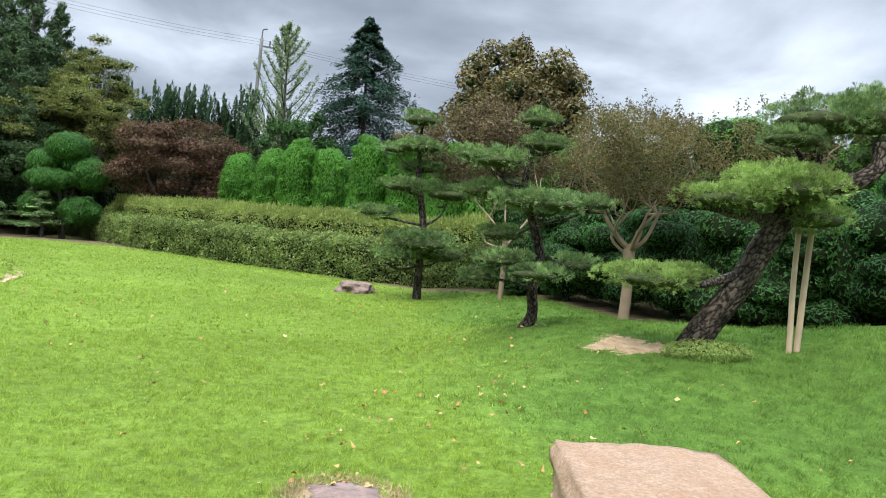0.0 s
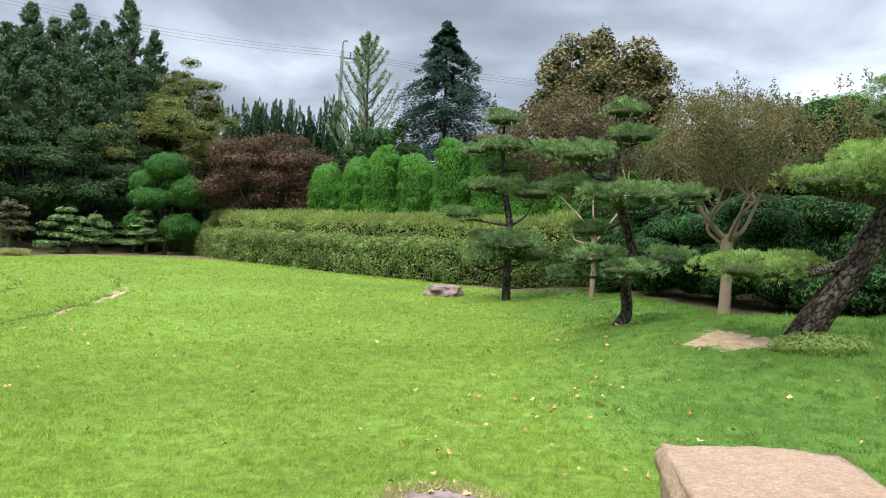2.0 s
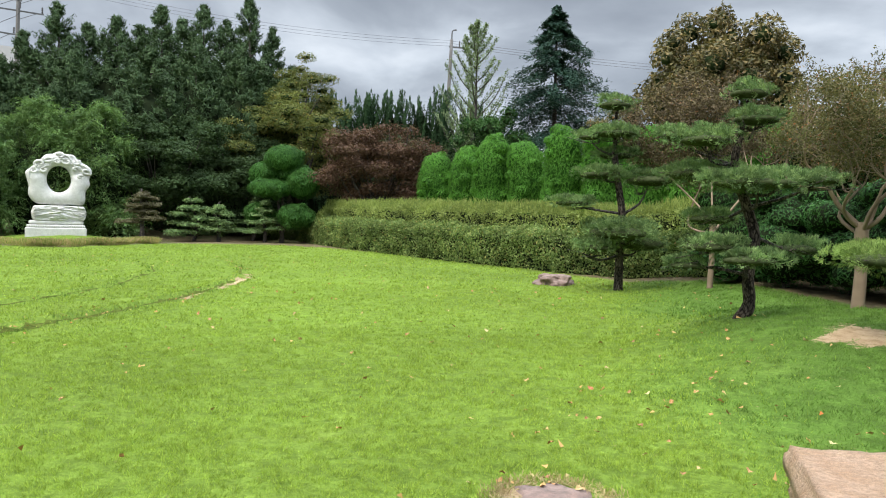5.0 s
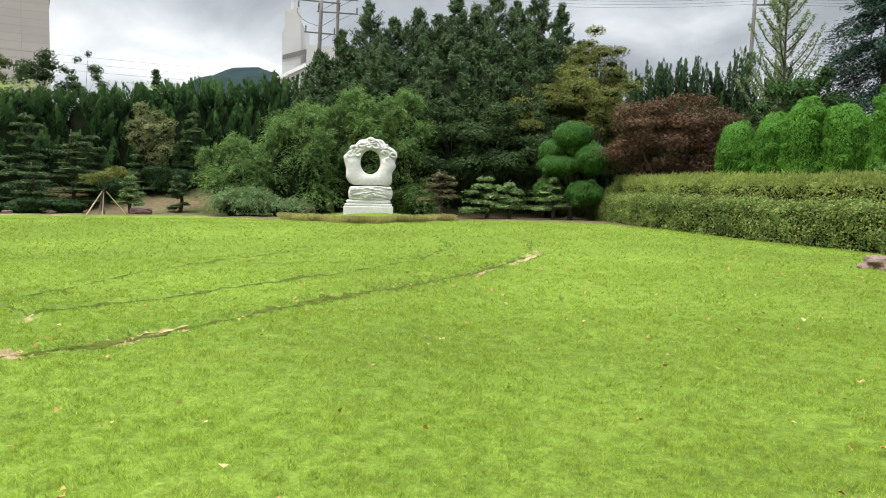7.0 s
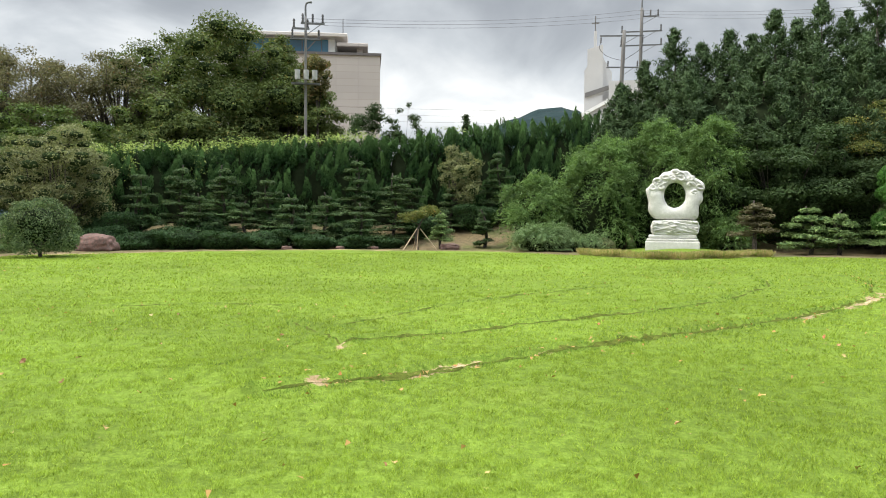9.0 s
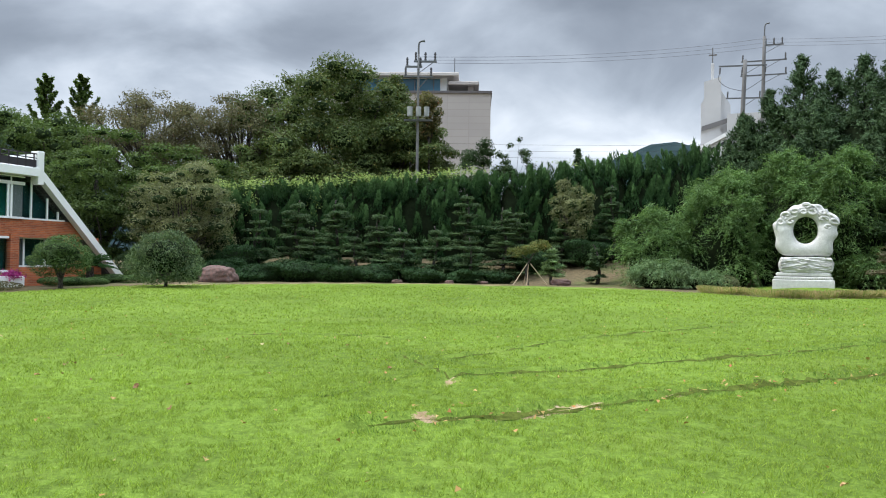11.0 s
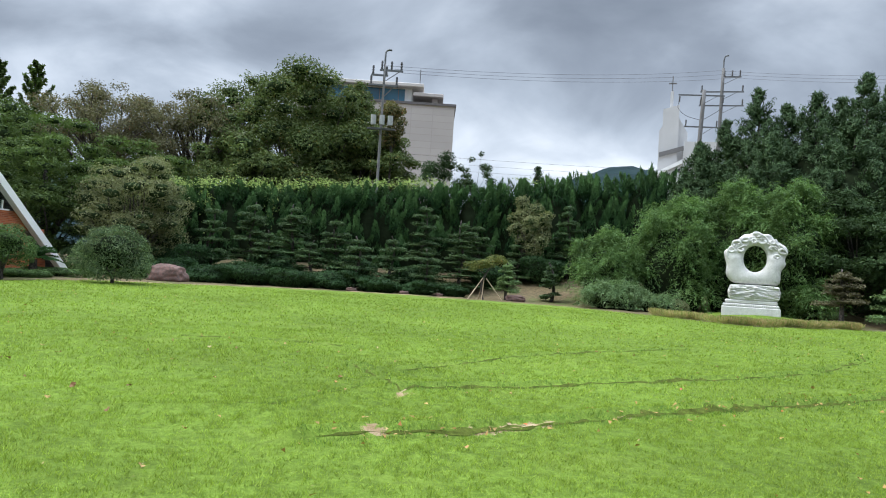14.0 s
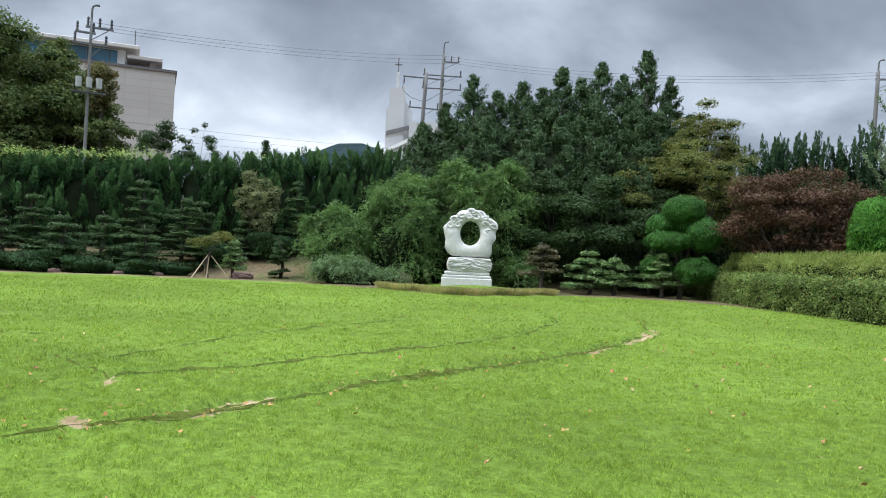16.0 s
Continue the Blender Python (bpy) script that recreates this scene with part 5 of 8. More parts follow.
def crape_myrtle(at_, label, trunk_top, limbs, c, R, material, n, leaf, seed, bole=0.1, twigs=40):
    """A crape myrtle: smooth pale trunk that forks into many upright limbs under a thin, domed crown."""
    rng = np.random.default_rng(seed)
    x, y = at_
    z = float(rise(x, y))
    tr = thing("crape_myrtle", (x, y, z), label, "tree", "crape myrtles")
    h = trunk_top - z
    tubes = [tube([(0, 0, -0.15), (0.03, 0, h * 0.45), (0.02, 0, h * 0.85), (0.03, 0, h)], [bole * 1.1, bole, bole * 1.1, bole * 0.95], 10, 0.03, rng)]
    c = np.array(c) - (x, y, z)
    R_ = np.array(R)
    ends = []

    def fork(start, rad, goal, level):
        """A limb from start towards goal, which splits and thins on its way."""
        mid = start * 0.5 + goal * 0.5 + rng.normal(size=3) * 0.13 * np.linalg.norm(goal - start) + (0, 0, -0.03)
        tubes.append(tube([start, mid, goal], [rad, rad * 0.8, rad * 0.55], 7 if level < 2 else 5))
        if level >= 2:
            ends.append(goal)
        if level >= 3:
            return
        for _ in range(3 if level else 2):
            d = (goal - start) * rng.uniform(0.35, 0.6) + rng.normal(size=3) * R_ * 0.26 + (0, 0, 0.06)
            e_ = goal + d
            q_ = np.linalg.norm((e_ - c) / R_)
            if q_ > 0.92:
                e_ = c + (e_ - c) / q_ * rng.uniform(0.8, 1.05)
            fork(goal * 0.93 + mid * 0.07 if level else goal, rad * 0.52, e_, level + 1)

    top_ = np.array((0.03, 0, h - 0.04))
    for q in range(limbs):
        an = q * 2 * math.pi / limbs + rng.normal() * 0.3
        goal = top_ + (c - top_) * rng.uniform(0.35, 0.55) + np.array((math.cos(an), math.sin(an), rng.normal() * 0.12)) * R_ * 0.42
        fork(top_ - (0, 0, rng.uniform(0, 0.25)), bole * rng.uniform(0.26, 0.5), goal, 0)
    put_trunk(tr, tubes, M_BARK_PALE)
    ends = np.array(ends)
    C = np.concatenate([ends, np.full((len(ends), 3), min(R) * 0.27)], 1)
    C = np.concatenate([C, clumps(c, R, 24, min(R) * 0.3, rng, 0.8, 0.3)])
    for s in range(30):                       # shoots that stand out of the crown
        d = unit(rng.normal(size=3) * (1, 1, 0.2) + (0, 0, 1.6))
        C = np.concatenate([C, [[*(c + d * np.array(R) * rng.uniform(0.95, 1.3)), 0.10, 0.10, 0.22]]])
    P, Nn = shell(C, n, rng, 0.1, 0.2)
    V, F = cards(P, unit(Nn * 0.4 + UP * 0.4 + rng.normal(size=P.shape) * 0.7), leaf, leaf * 0.6, rng)
    hang("crown", mesh_np("crown", V, F, material), tr)


crape_myrtle((3.36, 13.6), "crape myrtle with smooth tan trunk and turning leaves", 1.75, 8, (3.35, 13.6, 3.22), (1.35, 1.25, 0.92), M_CRAPE, 25000, 0.046, 31, 0.096, 110)
crape_myrtle((1.40, 17.3), "crape myrtle with brownish leaves behind the pines", 1.7, 4, (1.5, 19.6, 3.85), (2.2, 1.6, 1.25), M_CRAPE_BROWN, 24000, 0.07, 32, 0.06, 60)
crape_myrtle((4.6, 18.2), "crape myrtle with thin brown autumn leaves", 2.0, 4, (4.7, 18.6, 3.85), (1.9, 1.5, 1.2), M_CRAPE_BROWN, 15000, 0.07, 33, 0.09, 60)
crape_myrtle((6.9, 14.8), "crape myrtle with sparse reddish shoots on top", 2.2, 4, (6.9, 15.2, 3.75), (1.7, 1.3, 1.05), M_CRAPE, 12000, 0.06, 34, 0.09, 80)

# ---- clipped hedges and shrubs along the lawn ----


def azalea_hedge():
    """A long clipped hedge in two tiers, with fresh shoots on the taller one."""
    rng = np.random.default_rng(41)
    hedge = thing("azalea_hedge", (-7.3, 25.6, float(rise(-7.3, 25.6))), "long clipped azalea hedge in two tiers, yellowish green", "hedge")
    o = np.array((-7.3, 25.6, float(rise(-7.3, 25.6))))
    line = np.array([(-17.6, 36.2), (-14.3, 32.0), (-11.5, 28.9), (-7.3, 25.6), (-5.0, 23.9), (-3.2, 22.9), (-0.8, 21.6), (1.3, 20.4), (3.0, 19.6)])
    cum = np.concatenate([[0], np.cumsum(np.hypot(*np.diff(line, axis=0).T))])

    def at_line(s, off):
        x = np.interp(s, cum, line[:, 0])
        y = np.interp(s, cum, line[:, 1])
        dx, dy = np.interp(s + 0.3, cum, line[:, 0]) - np.interp(s - 0.3, cum, line[:, 0]), np.interp(s + 0.3, cum, line[:, 1]) - np.interp(s - 0.3, cum, line[:, 1])
        q = np.hypot(dx, dy)
        return x - dy / q * off, y + dx / q * off

    for name, off0, off1, top, n, material, leaf, label in (("front_tier", 0.0, 1.5, 1.18, 84000, M_AZALEA, 0.078, ""), ("back_tier", 1.05, 2.9, 1.80, 70000, M_AZALEA_TOP, 0.076, "taller tier with upright fresh shoots")):
        s = rng.uniform(0.2, cum[-1] - 0.2, n)
        w = rng.random(n)
        face = w < 0.52                             # front face, else the top
        off = np.where(face, off0 + 0.06, off0 + (off1 - off0) * rng.random(n))
        hgt = (0.6 + 0.4 * step(s, 0.0, 2.6)) * top * (1 + 0.05 * wave(s, s * 0.3, 1.1, off0) + 0.03 * wave(s, s, 4.0, 2.0))
        zz = np.where(face, hgt * rng.uniform(0.0, 1.0, n), hgt)
        rnd = 0.30                                  # rounded shoulder
        near = np.clip((zz - (hgt - rnd)) / rnd, 0, 1)
        off = np.where(face, off + rnd * (1 - np.sqrt(np.clip(1 - near ** 2, 0, 1))), off)
        edge = np.clip(1 - (off - off0) / rnd, 0, 1)
        zz = np.where(face, zz, hgt - rnd * (1 - np.sqrt(np.clip(1 - edge ** 2, 0, 1))))
        off = off + 0.09 * wave(s, zz * 2, 2.2, 1.0) + 0.13 * wave(s, zz * 1.1, 6.0, 3.0) + rng.normal(size=n) * 0.07
        x, y = at_line(s, off)
        x2, y2 = at_line(s, off - 0.5)
        out = np.stack([x2 - x, y2 - y, np.zeros(n)], 1) * 2
        Nn = np.where(face[:, None], out + UP * 0.3 * near[:, None], UP + out * edge[:, None])
        P = np.stack([x, y, rise(x, y) + zz + 0.11 * wave(s, off * 1.2, 5.0, 2.0) * np.where(face, 0.4, 1.0) + rng.normal(size=n) * 0.06], 1) - o
        parts_ = [cards(P, unit(Nn + rng.normal(size=P.shape) * 0.8), leaf, leaf * 0.62, rng)]
        if name == "back_tier":
            m = 26000
            s = rng.uniform(0.2, cum[-1] - 0.2, m)
            x, y = at_line(s, off0 + (off1 - off0) * rng.random(m))
            P = np.stack([x, y, rise(x, y) + top * (0.6 + 0.4 * step(s, 0.0, 2.6)) + rng.uniform(-0.05, 0.46, m) * (0.62 + 0.38 * wave(s, s * 2, 2.3, 5.0))], 1) - o
            parts_.append(cards(P, unit(rng.normal(size=P.shape) * (1, 1, 0.2)), 0.15, 0.03, rng, UP * 2.4))
        V, F = join(parts_)
        t_ = hang(name, mesh_np(name, V, F, material), hedge, label)
        # dark inner shape that stands for the shade behind the tier's leaves
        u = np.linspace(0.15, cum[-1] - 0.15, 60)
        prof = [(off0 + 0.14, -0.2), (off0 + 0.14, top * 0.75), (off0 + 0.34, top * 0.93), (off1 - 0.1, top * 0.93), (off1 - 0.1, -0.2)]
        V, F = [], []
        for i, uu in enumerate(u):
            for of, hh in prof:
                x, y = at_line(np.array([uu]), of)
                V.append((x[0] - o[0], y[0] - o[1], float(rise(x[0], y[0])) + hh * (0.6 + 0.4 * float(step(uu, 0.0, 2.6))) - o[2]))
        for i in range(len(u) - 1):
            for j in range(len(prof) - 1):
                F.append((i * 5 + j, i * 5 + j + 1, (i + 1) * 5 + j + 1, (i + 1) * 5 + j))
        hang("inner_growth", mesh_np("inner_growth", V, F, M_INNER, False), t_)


azalea_hedge()

# bright clipped conifers that stand shoulder to shoulder behind the azaleas
rng_t = np.random.default_rng(52)
for i in range(10):
    u = i / 8
    x, y = (-8.4 + 11.2 * u, 30.5 - 8.2 * u + (0.3 if i % 2 else -0.2)) if i < 9 else (7.35, 18.9)
    top, w = 4.5 + 0.45 * math.sin(2.4 * u + 0.3) + rng_t.normal() * 0.14, 1.56 + 0.26 * rng_t.random()
    if i == 9:                                     # the one behind the crape myrtles is broader
        top, w = 5.25, 2.5
    h = top - float(rise(x, y))
    E_ = [(0, 0, h * 0.34, w * 0.50, w * 0.50, h * 0.38), (rng_t.normal() * 0.07, rng_t.normal() * 0.07, h * 0.64, w * 0.47, w * 0.47, h * 0.33), (rng_t.normal() * 0.08, rng_t.normal() * 0.08, h * 0.82, w * 0.40, w * 0.40, h * 0.18),
          (0.35 * rng_t.normal(), -0.35, h * 0.20, w * 0.46, w * 0.46, h * 0.18), (0.3, 0.3, h * 0.45, w * 0.4, w * 0.4, h * 0.3)]
    shrub("clipped_conifer", (x, y), "bright green clipped conifer with wavy rounded sides", E_, M_THUJA, 12500, 0.12, 60 + i, "conifer", "row of clipped conifers", UP * 1.6, 0.55, 0.26, 0.86, 0.80, 0.08, 0.3, 70, 0.24, M_CORE)

# dark rounded junipers behind the leaning pine
for i, (az_, r, top, w) in enumerate(((-6.5, 19.0, 2.6, 1.9), (-9.5, 17.6, 2.7, 1.9), (-13.5, 16.8, 2.6, 2.0), (-17.5, 15.6, 2.6, 1.9), (-21.5, 14.6, 2.8, 1.9), (-25.5, 13.6, 2.5, 1.9), (-30.0, 13.2, 3.0, 2.0), (-34.5, 12.6, 3.3, 2.2),
                                      (-16.5, 19.2, 4.6, 2.4), (-21.5, 18.6, 5.2, 2.6), (-26.5, 17.8, 5.0, 2.6), (-31.5, 16.8, 4.8, 2.6), (-36.5, 15.0, 4.6, 2.6), (-11.5, 21, 4.4, 2.4))):
    x, y = polar(az_, r)
    h = top - float(rise(x, y))
    E_ = []
    for _ in range(13):
        q, hz = rng_t.random() * 6.283, rng_t.uniform(0.12, 0.86)
        k = w * 0.36 * (1.15 - 0.5 * hz)
        E_.append((math.cos(q) * k, math.sin(q) * k, h * hz, w * rng_t.uniform(0.22, 0.33), w * rng_t.uniform(0.22, 0.33), h * rng_t.uniform(0.11, 0.16)))
    E_.append((0, 0, h * 0.45, w * 0.42, w * 0.42, h * 0.45))
    bright = top > 4 and az_ < -20
    shrub("rounded_juniper", (x, y), "bright green rounded juniper behind the shrubs" if bright else "dark green juniper clipped into rounded masses", E_, M_THUJA if bright else M_DARKSHRUB, 7000, 0.08, 80 + i, "juniper", "rounded junipers", UP * 0.8, 0.7, 0.4, 0.9, 0.82, 0.08, 0.3, 50, 0.18, M_INNER)

# cloud-pruned juniper and red maple at the hedge's end
tx, ty = -17.0, 33.4
shrub("topiary_tree", (tx, ty), "cloud-pruned green juniper of rounded balls", [(0.1, 0, 4.05, 1.0, 0.9, 0.72), (-0.92, 0.2, 3.35, 0.9, 0.8, 0.66), (-0.4, -0.4, 2.62, 1.2, 0.8, 0.5), (1.08, 0.1, 2.9, 0.85, 0.8, 0.8), (-1.05, -0.2, 1.4, 0.82, 0.7, 0.58), (0.9, -0.3, 1.3, 0.95, 0.8, 0.64), (0.35, 0.4, 3.35, 0.85, 0.7, 0.6)],
      M_TOPIARY, 14000, 0.16, 91, "topiary tree", "", UP * 1.7, 0.6, 0.2, 0.86, 0.82, 0.12, 0.3, 60, 0.24, M_CORE)
broad_tree("red_maple", (-12.4, 34.3), "spreading dark red Japanese maple", 6.7, 1.7, 7.7, M_MAPLE, 20000, 0.145, 90, 0.75, 92, flat=0.42, bare=0.21, depth=4.5, bole=0.16)

# ---- tall trees behind ----
FIRS = [(45.6, 47, 10.2, 5.0), (44.0, 47.5, 11.6, 5.6), (42.0, 47, 13.3, 6.6), (40.2, 48, 12.6, 6.8), (38.4, 47, 13.0, 6.8), (36.9, 48.5, 13.0, 6.8), (35.5, 47, 13.9, 7.0), (34.1, 49, 13.8, 7.2), (32.7, 48, 14.5, 7.0), (31.1, 49.5, 14.2, 7.2), (29.5, 48, 15.2, 7.0),
        (27.8, 49, 13.8, 6.0), (26.4, 50, 11.6, 5.0), (43.0, 51, 12.0, 7.4), (39.2, 52, 13.0, 8.0), (36.3, 52, 13.4, 8.0), (33.5, 53, 14.2, 8.0), (30.4, 53, 14.6, 8.0), (41.0, 44.5, 10.2, 6.4), (36.2, 44, 10.8, 6.8), (33.2, 45, 11.6, 7.0), (30.0, 45.5, 11.8, 6.8)]
for i, (az_, r, top, w) in enumerate(FIRS):
    plume_fir(polar(az_, r), "tall dark green fir behind the sculpture", top - 0.2, w * (0.72 if az_ < 29 else 0.92), M_FIR, 100 + i, 340 if r < 50.5 else 100, group="dark firs")
fir_tree("cedar_tree", (-5.3, 44.9), "tall blue-green cedar with drooping boughs", 14.5, 11.0, M_CEDAR, 76000, 0.22, 111, 2.0, 0.30, point=1.3, tiers=19, slim=0.32, loose=0.7)


def upswept_tree(name, at_, label, top, low, spread, material, n, leaf, limbs, seed, bole=0.13, group=""):
    """A slender tree whose straight limbs rise steeply, with leaves close along each limb."""
    rng = np.random.default_rng(seed)
    x, y = at_
    z = float(rise(x, y))
    tr = thing(name, (x, y, z), label, "tree", group)
    h = top - z
    tubes, P = [tube([(0, 0, -0.1), (0.04, 0, h * 0.5), (0, 0, h * 0.97)], [bole, bole * 0.6, 0.015], 8)], []
    per = n // limbs
    for i in range(limbs):
        u = i / limbs
        z0 = (low - z) + (h - (low - z)) * u * 0.93
        ln = (spread * (1 - u) ** 0.8 + 0.35) * rng.uniform(0.8, 1.15)
        an = i * 2.4 + rng.normal() * 0.3
        e_ = np.array((math.cos(an) * ln * 0.72, math.sin(an) * ln * 0.72, z0 + ln * 0.95))
        s_ = np.array((0, 0, z0))
        mid = (s_ + e_) / 2 + np.array((math.cos(an), math.sin(an), -0.5)) * 0.08 * ln
        tubes.append(tube([s_, mid, e_], [0.04, 0.026, 0.006], 5))
        t = rng.uniform(0.15, 1.05, per)[:, None]
        P.append((1 - t) ** 2 * s_ + 2 * t * (1 - t) * mid + t ** 2 * e_ + rng.normal(size=(per, 3)) * 0.10 * (1.15 - t * 0.6))
    put_trunk(tr, tubes, M_BARK_DARK)
    P = np.concatenate(P)
    V, F = cards(P, unit(UP + rng.normal(size=P.shape) * 0.8), leaf, leaf * 0.7, rng)
    hang("crown", mesh_np("crown", V, F, material), tr)


upswept_tree("ginkgo_tree", (-9.7, 43.2), "slender light green ginkgo with upswept branches", 13.9, 4.0, 3.2, M_GINKGO, 12000, 0.115, 46, 112)
broad_tree("yew_tree", (-8.6, 41.8), "dark green conifer mass beneath the ginkgo", 8.6, 2.0, 5.0, M_KAIZUKA, 9000, 0.2, 30, 0.7, 113)
broad_tree("maple_tree", (-19.4, 40.2), "tall maple with yellow-green autumn leaves", 11.6, 5.0, 4.8, M_YELLOW, 10000, 0.14, 44, 0.6, 114, flat=0.42)
broad_tree("maple_tree", (-18.8, 38.8), "broad maple turning orange and yellow", 9.2, 2.2, 8.6, M_YELLOW, 26000, 0.145, 110, 0.75, 115, flat=0.36)
broad_tree("maple_tree", (-22.2, 38.8), "broad maple with green and rust leaves", 8.6, 2.0, 5.6, M_YELLOW, 12000, 0.145, 60, 0.7, 116, flat=0.38)
broad_tree("dark_leaved_tree", (-24.2, 34.2), "dark glossy-leaved tree beside the sculpture", 7.4, 0.6, 9.6, M_BROAD_DARK, 22000, 0.19, 100, 0.8, 117, flat=0.4)
broad_tree("dark_leaved_tree", (-20.6, 36.0), "dark glossy-leaved understorey tree", 6.6, 0.5, 6.8, M_BROAD_DARK, 12000, 0.18, 60, 0.7, 118, flat=0.42)
broad_tree("magnolia_tree", (2.6, 30.2), "large magnolia with bronze and green leaves", 10.0, 2.6, 7.0, M_MAGNOLIA, 24000, 0.22, 80, 0.7, 119, flat=0.95, bole=0.18)
broad_tree("brown_leaved_tree", (-1.2, 31.5), "thin tree with rusty brown leaves", 7.6, 3.5, 3.4, M_CRAPE, 3500, 0.14, 26, 0.5, 120)
broad_tree("green_understorey_tree", (4.5, 27.0), "dense green tree behind the junipers", 5.8, 0.5, 8.0, M_BROAD, 9000, 0.2, 40, 0.9, 121)
broad_tree("green_understorey_tree", (-13.5, 44.5), "dense dark green tree behind the cypresses", 7.5, 0.5, 12.0, M_BROAD_DARK, 14000, 0.25, 50, 1.2, 122)

# columnar cypresses behind the red maple
base_c = [flame_tree(130 + i, 9.0, 1.3, "columnar_cypress", M_CYPRESS, 4200, "slim dark columnar cypress in a row", "cypress row", 34) for i in range(3)]
spots = [polar(az_, 50.5) for az_ in np.arange(12.8, 27.6, 0.62)]
rng_c = np.random.default_rng(5)
for i, (x, y) in enumerate(spots):
    s = rng_c.uniform(0.8, 1.1)
    m = pose(x, y, float(rise(x, y)), 0, 0, rng_c.random() * 360) @ Matrix.Diagonal((1, 1, s, 1))
    if i < 3:
        base_c[i].matrix_world = m
    else:
        copy_thing(base_c[i % 3], pose(x, y, float(rise(x, y)), 0, 0, rng_c.random() * 360)).scale = (1, 1, s)


def bamboo(at_, w, top, n, seed, label, heads=15, name="bamboo_clump", category="bamboo", group="bamboo clumps", material=None, leaf=0.20):
    """A clump of bamboo: leaning culms, each head a burst of long sprays of narrow leaves that droop at their ends."""
    rng = np.random.default_rng(seed)
    x, y = at_
    z = float(rise(x, y))
    tr = thing(name, (x, y, z), label, category, group)
    h = top - z
    tubes, P, A_ = [], [], []
    per = 15
    sprays = n // (heads * per)
    for i in range(heads):
        a_ = i * 2.4 + rng.normal() * 0.3
        u = ((i + 0.5) / heads) ** 0.8               # 0 at the foot, 1 at the top
        q = math.sqrt(max(0.0, 1 - u ** 2.0)) * rng.uniform(0.75, 1.1)
        size = rng.uniform(0.85, 1.3) * (1.25 - 0.45 * u) * min(1.0, 0.3 + h / 5)
        c = np.array((math.cos(a_), math.sin(a_), 0.0)) * w * 0.38 * q + UP * (min(0.7, h * 0.3) + max(h - 1.7, h * 0.25) * u)
        f_ = c * (0.25, 0.25, 0) - UP * 0.1
        tubes.append(tube([f_, f_ * 0.45 + c * 0.55 + UP * h * 0.06, c], [0.035, 0.025, 0.01], 5))
        lean = c * (1, 1, 0) / (w * 0.4)
        d = unit(rng.normal(size=(sprays, 3)) * (1, 1, 0.7) + lean * 0.5 + UP * 0.35)
        long_ = size * rng.uniform(0.55, 1.35, (sprays, 1))
        t = rng.random((sprays, per, 1)) ** 0.7
        p = c + d[:, None] * long_[:, None] * (0.25 + 0.85 * t) - UP * 0.42 * t ** 2 * long_[:, None] + rng.normal(size=(sprays, per, 3)) * 0.055
        P.append(p.reshape(-1, 3)), A_.append(np.repeat(d * 0.8 - UP * 0.75, per, 0))
    V, F = join(tubes)
    hang("stem", mesh_np("stem", V, F, M_BARK_DARK, True), tr)
    P, A_ = np.concatenate(P), np.concatenate(A_)
    P[:, 2] = np.maximum(P[:, 2], 0.1)
    V, F = cards(P, unit(UP + A_ * 0.3 + rng.normal(size=P.shape) * 0.5), leaf, leaf * 0.21, rng, A_ * 1.8)
    hang("foliage", mesh_np("foliage", V, F, material or M_BAMBOO), tr)
    # dark body for the shade inside the clump
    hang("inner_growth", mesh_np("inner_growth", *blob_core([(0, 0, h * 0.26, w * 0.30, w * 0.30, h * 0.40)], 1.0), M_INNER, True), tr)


bamboo((-31.0, 24.6), 4.2, 4.9, 26000, 141, "feathery green bamboo clump beside the sculpture", 11)
bamboo((-29.4, 27.4), 5.2, 6.8, 36000, 142, "tall feathery green bamboo behind the sculpture", 15)
bamboo((-28.0, 30.2), 5.4, 7.6, 36000, 143, "tall arching bamboo clump at the back", 16)
bamboo((-25.6, 31.2), 4.6, 7.6, 30000, 147, "tall green bamboo rising behind the stone ring", 14)
bamboo((-28.9, 23.4), 3.6, 2.15, 15000, 144, "low pale green feathery shrub at the lawn edge", 16, "low_shrub", "shrub", "", M_LOWBUSH, 0.17)
bamboo((-27.6, 24.7), 2.2, 1.55, 6000, 146, "small pale green feathery shrub at the lawn edge", 8, "low_shrub", "shrub", "", M_LOWBUSH, 0.15)
shrub("low_shrub", (-27.3, 25.6), "small brownish clipped shrub", [(0, 0, 0.25, 0.8, 0.4, 0.4), (-0.5, 0.2, 0.25, 0.5, 0.4, 0.36)], M_OLIVE, 2200, 0.08, 145, "shrub", "", None, 1.0, 0.5)

# small clipped pines between the sculpture and the hedge
SP = [tier_pine(150, 2.3, 2.2, 5, 0.36, 380, 0.7, M_PINE_RUST), tier_pine(151, 2.1, 2.5, 5, 0.08, 460, 0.9, M_PINE), tier_pine(152, 1.9, 1.8, 4, 0.2, 360, 0.9, M_PINE), tier_pine(153, 2.1, 1.9, 5, 0.2, 360, 0.9, M_PINE)]
for tr, (x, y) in zip(SP, ((-21.1, 28.4), (-20.5, 31.3), (-19.3, 31.6), (-17.6, 32.8))):
    tr.matrix_world = pose(x, y, float(rise(x, y)), 0, 0, x * 40)
copy_thing(SP[1], pose(-24.6, 31.2, float(rise(-24.6, 31.2)), 0, 0, 80))
copy_thing(SP[3], pose(-19.2, 34.6, float(rise(-19.2, 34.6)), 0, 0, 10))
